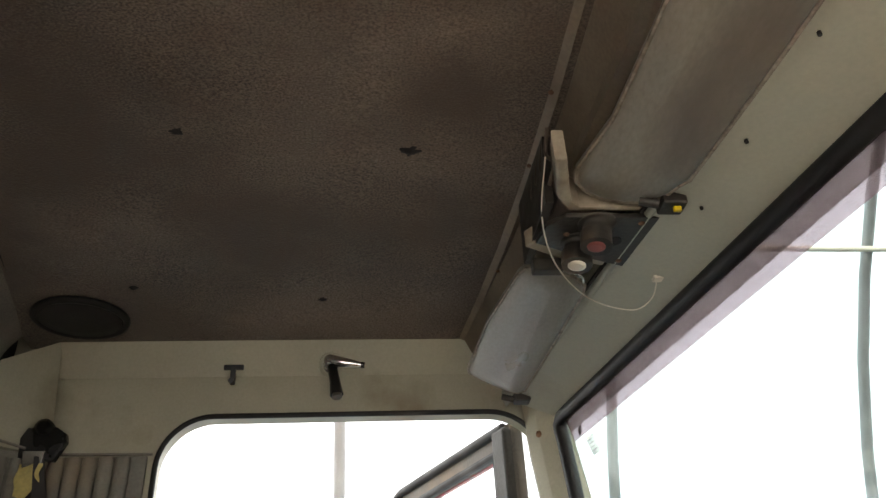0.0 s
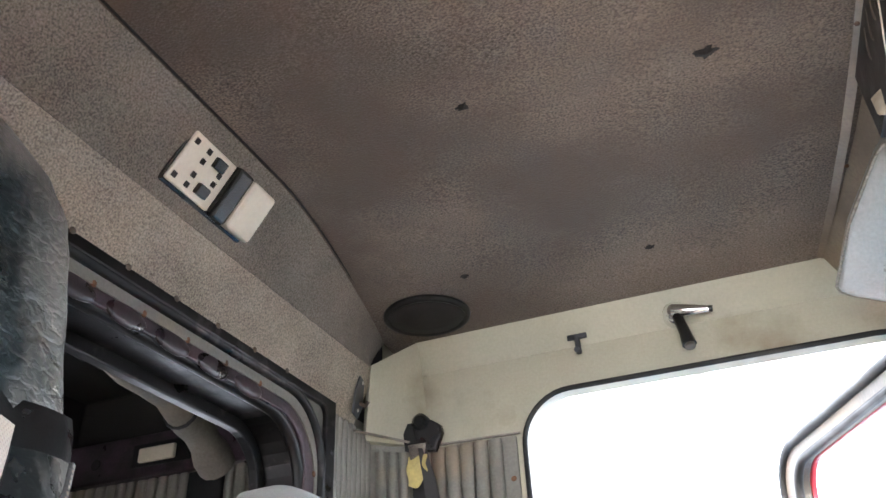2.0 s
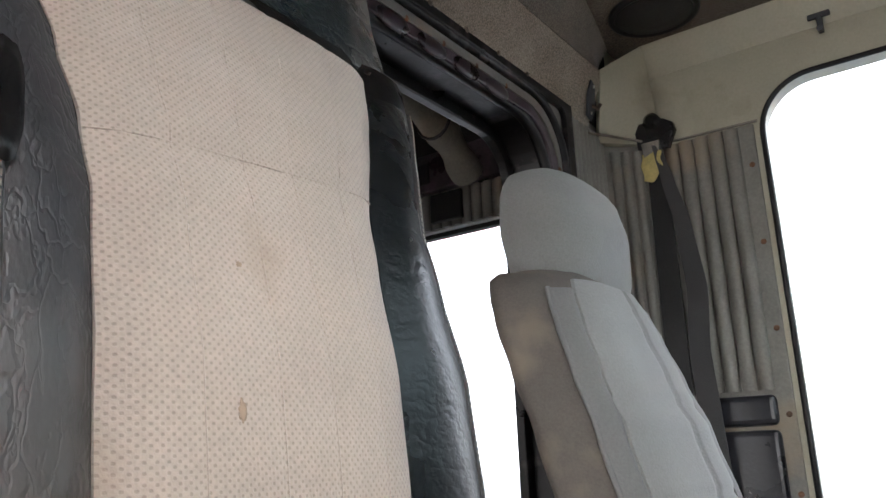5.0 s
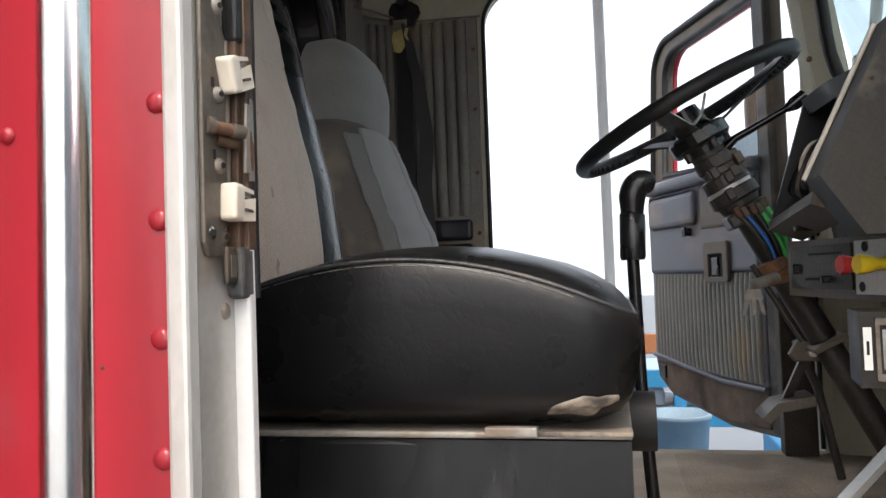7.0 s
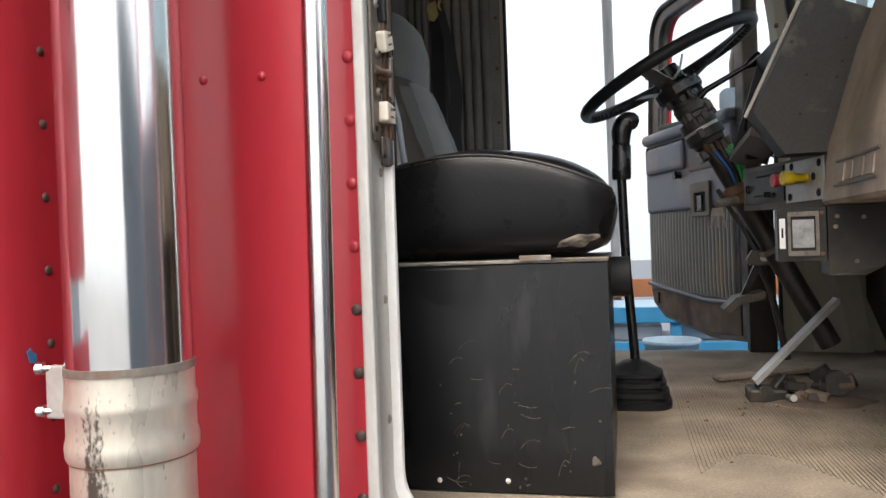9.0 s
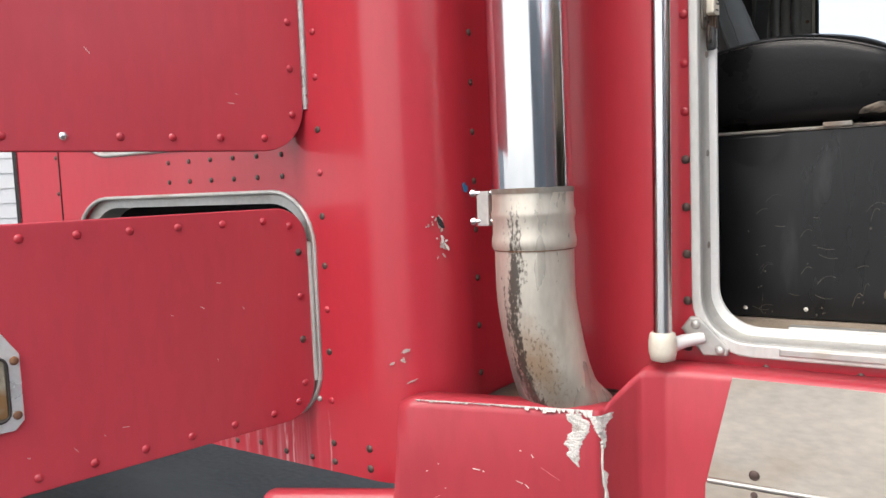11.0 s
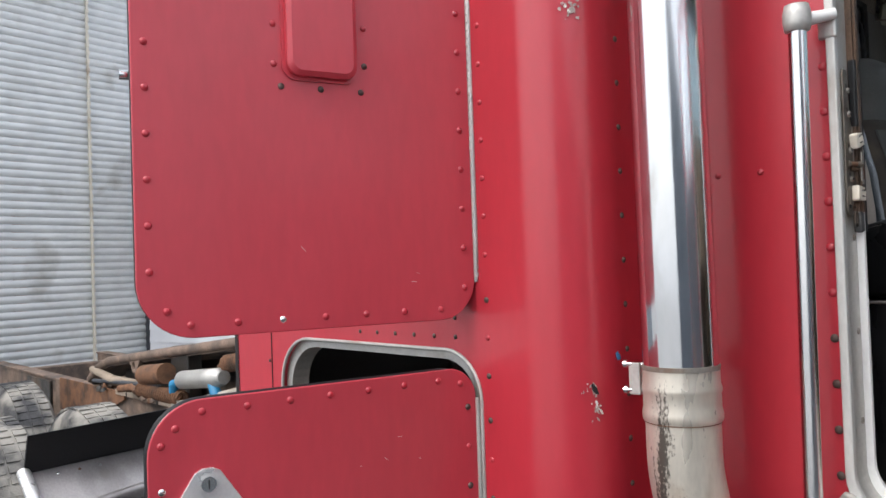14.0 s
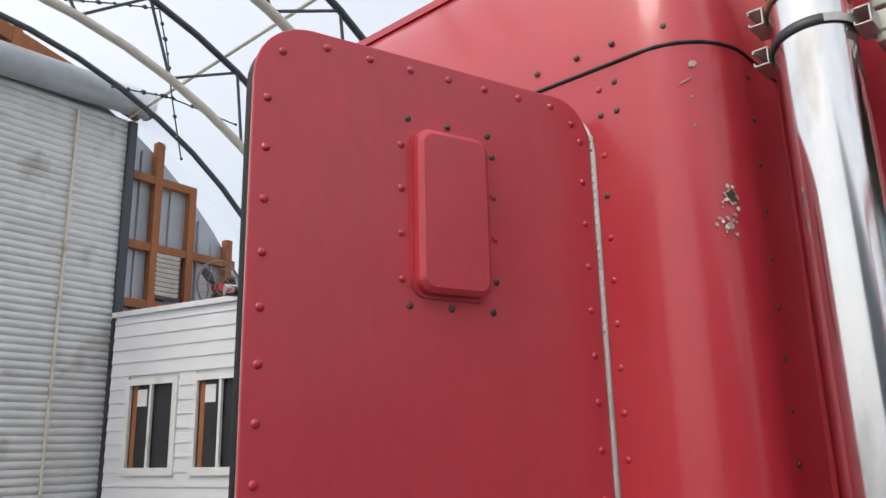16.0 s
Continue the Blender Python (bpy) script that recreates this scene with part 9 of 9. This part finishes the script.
    part("knob", tube(smooth_path([(0.028, 0.866, 1.87), (0.030, 0.866, 1.905), (0.044, 0.866, 1.922), (0.066, 0.866, 1.916)], 5), [0.018, 0.019, 0.020, 0.021, 0.022, 0.022, 0.022, 0.022, 0.022, 0.022, 0.022, 0.021, 0.020, 0.018, 0.015, 0.008], 16), GLOSS, g, "glossy black knob")
    loops = []
    for i, (z, r) in enumerate(((1.30, 0.090), (1.314, 0.092), (1.317, 0.078), (1.322, 0.078), (1.325, 0.086), (1.335, 0.086), (1.338, 0.071), (1.343, 0.071), (1.346, 0.079), (1.355, 0.079), (1.358, 0.064), (1.363, 0.064), (1.366, 0.072), (1.374, 0.072), (1.380, 0.058), (1.395, 0.030), (1.40, 0.015))):
        r *= 0.85
        loops.append([(0.04 + r * math.copysign(abs(math.cos(t)) ** 0.6, math.cos(t)), 0.87 + r * math.copysign(abs(math.sin(t)) ** 0.6, math.sin(t)), z) for t in [2 * math.pi * k / 28 for k in range(28)]])
    part("boot", loft(loops, smooth=False), BLACK, g, "dusty ribbed rubber boot")
    rnd = random.Random(21)
    for k in range(30):
        q = (rnd.gauss(0.24, 0.07), rnd.gauss(0.88, 0.09)) if k < 22 else (rnd.uniform(0.15, 0.5), rnd.uniform(0.4, 1.2))
        sz = rnd.uniform(0.0015, 0.005)
        db = bmesh.new()
        add_dome(db, (q[0], q[1], 1.301), (rnd.uniform(-0.4, 0.4), rnd.uniform(-0.4, 0.4), 1), sz, sz * 0.9, 5, 2)
        whole("dirt_clod", db, KICK, "small crumb of dried dirt on the mat", "dirt", "dirt crumbs on the floor")


build_dash()

# ---- latch side of the doorway ----


def torx_screw(parent, p, r=0.0062, material=None):
    """A button-head screw facing +x with a dark socket."""
    sc = rivet(parent, p, (1, -0.25, 0), r, 0.0042, material or GREASY, "screw")
    part("socket", cyl((p[0] + 0.0036, p[1] - 0.001, p[2]), (p[0] + 0.0046, p[1] - 0.0013, p[2]), r * 0.36, 6), DARK, parent)
    return sc


def build_latch():
    l = thing("latch_striker", (-0.26, 0.03, 1.88), "greasy latch plate with ivory buffers and a striker pin", "striker plate")
    X = -0.2662
    part("plate", plate([(0.008, 1.804), (0.013, 1.795), (0.03, 1.795), (0.034, 1.812), (0.042, 1.818), (0.042, 1.945), (0.036, 1.955), (0.03, 2.04), (0.012, 2.04), (0.008, 2.03)], lambda y, z: (X, y, z), (0.004, 0, 0), bev=0.0015), PLATEG, l, "greasy steel plate")
    part("plate_rim", tube([(X + 0.0035, y, z) for y, z in ((0.0415, 1.82), (0.0415, 1.945))], 0.0022, 8), PLATEG, l)
    part("back_plate", box(X - 0.002, X + 0.0095, 0.0445, 0.0605, 1.768, 2.56, 0.001), RUSTBR, l, "brown greasy inner plate")
    part("lip_grime", box(X + 0.002, -0.2531, 0.0515, 0.0646, 1.80, 2.56, 0.001), RUSTBR, l, "brown grime caked on the inner lip")
    part("keeper", plate([(0.0445, 1.853), (0.052, 1.853), (0.052, 1.848), (0.0585, 1.848), (0.0585, 1.905), (0.0555, 1.907), (0.0555, 1.902), (0.048, 1.902)], lambda y, z: (X + 0.0132, y, z), (0.0022, 0, 0), bev=0.0006), GREASY, l, "worn keeper plate")
    part("keeper_rust", patch(lambda a, b: (X + 0.0155, 0.0545 + 0.5 * a, 1.868 + b), 0.006, 0.014, 12, (0.0003, 0, 0), 0.5), RUST, l)
    part("cover", box(X + 0.0, X + 0.0118, 0.043, 0.0617, 1.945, 2.06, 0.003), BLACK, l, "black rubber cover")
    part("cover", box(X + 0.0, X + 0.0118, 0.043, 0.0617, 1.766, 1.802, 0.003), TYRE, l, "dirty black rubber cover")
    part("clip", box(X + 0.004, X + 0.008, 0.030, 0.044, 1.776, 1.802, 0.002), GREASE, l, "small black clip")
    part("clip_slot", box(X + 0.0078, X + 0.0086, 0.034, 0.041, 1.781, 1.796, 0.0), PLATEG, l)
    part("black_edge", loft([[(-0.2585, 0.0615, z), (-0.2535, 0.0615, z), (-0.2515, 0.064, z), (-0.2535, 0.0665, z), (-0.2585, 0.0665, z)] for z in (1.766, 2.56)]), BLACK, l, "black edge strip")
    for z, tip in ((1.921, 0.32), (1.832, -0.06)):
        m = Matrix.Translation((X + 0.004, 0.0395, z)) @ Matrix.Rotation(tip, 4, "X") @ Matrix.Scale(0.87, 4)
        bf = part("buffer", box(-0.002, 0.0135, -0.0125, 0.004, -0.015, 0.0145, 0.0035, 3, m), IVORY, l, "ivory plastic buffer")
        part("buffer_arm", loft([[m @ Vector(q) for q in ((-0.001, 0.0, 0.0135), (0.0125, 0.0, 0.0135), (0.0125, 0.0, 0.0095), (-0.001, 0.0, 0.009))], [m @ Vector(q) for q in ((0.001, 0.0155, 0.0115), (0.0145, 0.0155, 0.0115), (0.0145, 0.0155, 0.0085), (0.001, 0.0155, 0.008))]], smooth=False), IVORY, bf)
        part("buffer_arm", loft([[m @ Vector(q) for q in ((-0.001, 0.0, 0.001), (0.0125, 0.0, 0.002), (0.0125, 0.0, -0.0145), (-0.001, 0.0, -0.0145))], [m @ Vector(q) for q in ((0.001, 0.0165, 0.0045), (0.0155, 0.0165, 0.0055), (0.0155, 0.0165, -0.013), (0.001, 0.0165, -0.013))]], smooth=False), IVORY, bf)
        part("slot", box(0.0128, 0.0152, 0.002, 0.0135, -0.0068, -0.0045, 0.0, 1, m), DASHG, bf)
        part("slot", box(0.009, 0.0122, 0.003, 0.0145, 0.0045, 0.008, 0.0, 1, m), GREASY, bf)
    pin = part("pin", cyl((X + 0.003, 0.0155, 1.8815), (X + 0.0155, 0.0345, 1.8795), 0.0043, 18), RUST, l, "rusty striker pin")
    part("pin_end", tube([Vector((X + 0.0125, 0.03, 1.88)), Vector((X + 0.0172, 0.0372, 1.879)), Vector((X + 0.018, 0.0384, 1.8788))], [0.005, 0.0052, 0.0045], 18), PLATEG, pin, "worn dark pin end")
    part("pin_collar", cyl((X + 0.003, 0.0135, 1.8815), (X + 0.0055, 0.018, 1.881), 0.0062, 18), PLATEG, pin)
    part("pin_low", cyl((X + 0.003, 0.026, 1.874), (X + 0.011, 0.04, 1.873), 0.0045, 14), RUSTBR, l)
    for y, z in ((0.0275, 1.856), (0.0275, 1.9045), (0.028, 1.965), (0.028, 2.005)):
        torx_screw(l, (X + 0.004, y, z), 0.0058, GREASY)
        part("screw_slot", box(X + 0.0036, X + 0.0043, y - 0.0075, y - 0.0035, z + 0.004, z + 0.0105, 0.0), DARK, l)
    torx_screw(l, (X + 0.001, 0.0165, 1.8105), 0.0068, STEEL)
    torx_screw(l, (X + 0.001, 0.036, 1.8085), 0.006, GREASY)


build_latch()

# ---- passenger door, swung wide open ----


def build_passenger_door():
    along = Vector((0.30, -0.954, 0)).normalized()
    m = Matrix((along, Vector((0, 0, 1)).cross(along), Vector((0, 0, 1)))).transposed().to_4x4()
    m.translation = (0.84, -0.03, 0)
    d = thing("passenger_door", (0.84, -0.03, 1.3), "red passenger door swung wide open", "door", m=m)
    out = rrect(0.0, 0.86, 1.30, 2.62, [0.1, 0.02, 0.02, 0.1], 8)
    win = rrect(0.08, 0.78, 2.06, 2.55, 0.05, 6)
    part("door_shell", plate(out, lambda a, b: (a, 0.0, b), (0, 0.05, 0), [win], 0.004), RED, d, "red door shell", local=True)
    part("trim", plate(rrect(0.03, 0.83, 1.34, 2.03, 0.04, 6), lambda a, b: (a, -0.012, b), (0, 0.012, 0), bev=0.004), DOORVN, d, "slate vinyl trim", local=True)
    g = part("pane", plate(win, lambda a, b: (a, 0.022, b), (0, 0.004, 0)), GLASS, d, "clear window pane", local=True)
    g.visible_shadow = False


build_passenger_door()

# ---- things outside the driver door ----


def build_outside():
    r = thing("blue_rack", (0.4, 3.9, 0), "blue steel rack with pale boxes along the film wall", "rack")
    for x in (-0.9, 0.3, 1.4, 2.6):
        part("upright", box(x - 0.03, x + 0.03, 3.7, 3.76, 0, 1.3, 0.003), BLUE, r)
    for z in (0.55, 0.98, 1.18):
        part("beam", box(-0.9, 2.6, 3.68, 3.72, z, z + 0.09, 0.004), BLUE, r, "blue beam")
        part("shelf", box(-0.9, 2.6, 3.7, 4.3, z + 0.07, z + 0.085, 0.003), PALEBLUE, r)
    for k in range(6):
        whole("storage_box", box(-0.8 + 0.55 * k, -0.32 + 0.55 * k, 3.8, 4.2, 1.067, 1.15, 0.01), SIDING if k % 2 else PALEBLUE, "pale plastic storage box on the blue rack", "box", "boxes on the rack")
    b = thing("plastic_bin", (0.35, 2.75, 0.3), "pale blue round plastic tub on a blue crate", "bin")
    part("tub", loft([[(0.235 + rr * math.cos(t), 3.0 + rr * math.sin(t), z) for t in [2 * math.pi * k / 32 for k in range(32)]] for rr, z in ((0.10, 0.78), (0.128, 1.15), (0.137, 1.153), (0.137, 1.172), (0.126, 1.172), (0.095, 0.82))]), PALEBLUE, b)
    cr = thing("blue_crate", (0.35, 2.95, 0), "blue perforated plastic crate on the floor", "crate")
    part("crate_body", box(-0.05, 0.75, 2.6, 3.3, 0.0, 0.78, 0.02), BLUE, cr)
    part("crate_wall", box(0.62, 0.68, 2.6, 3.3, 0.5, 1.05, 0.01), BLUE, cr)


build_outside()
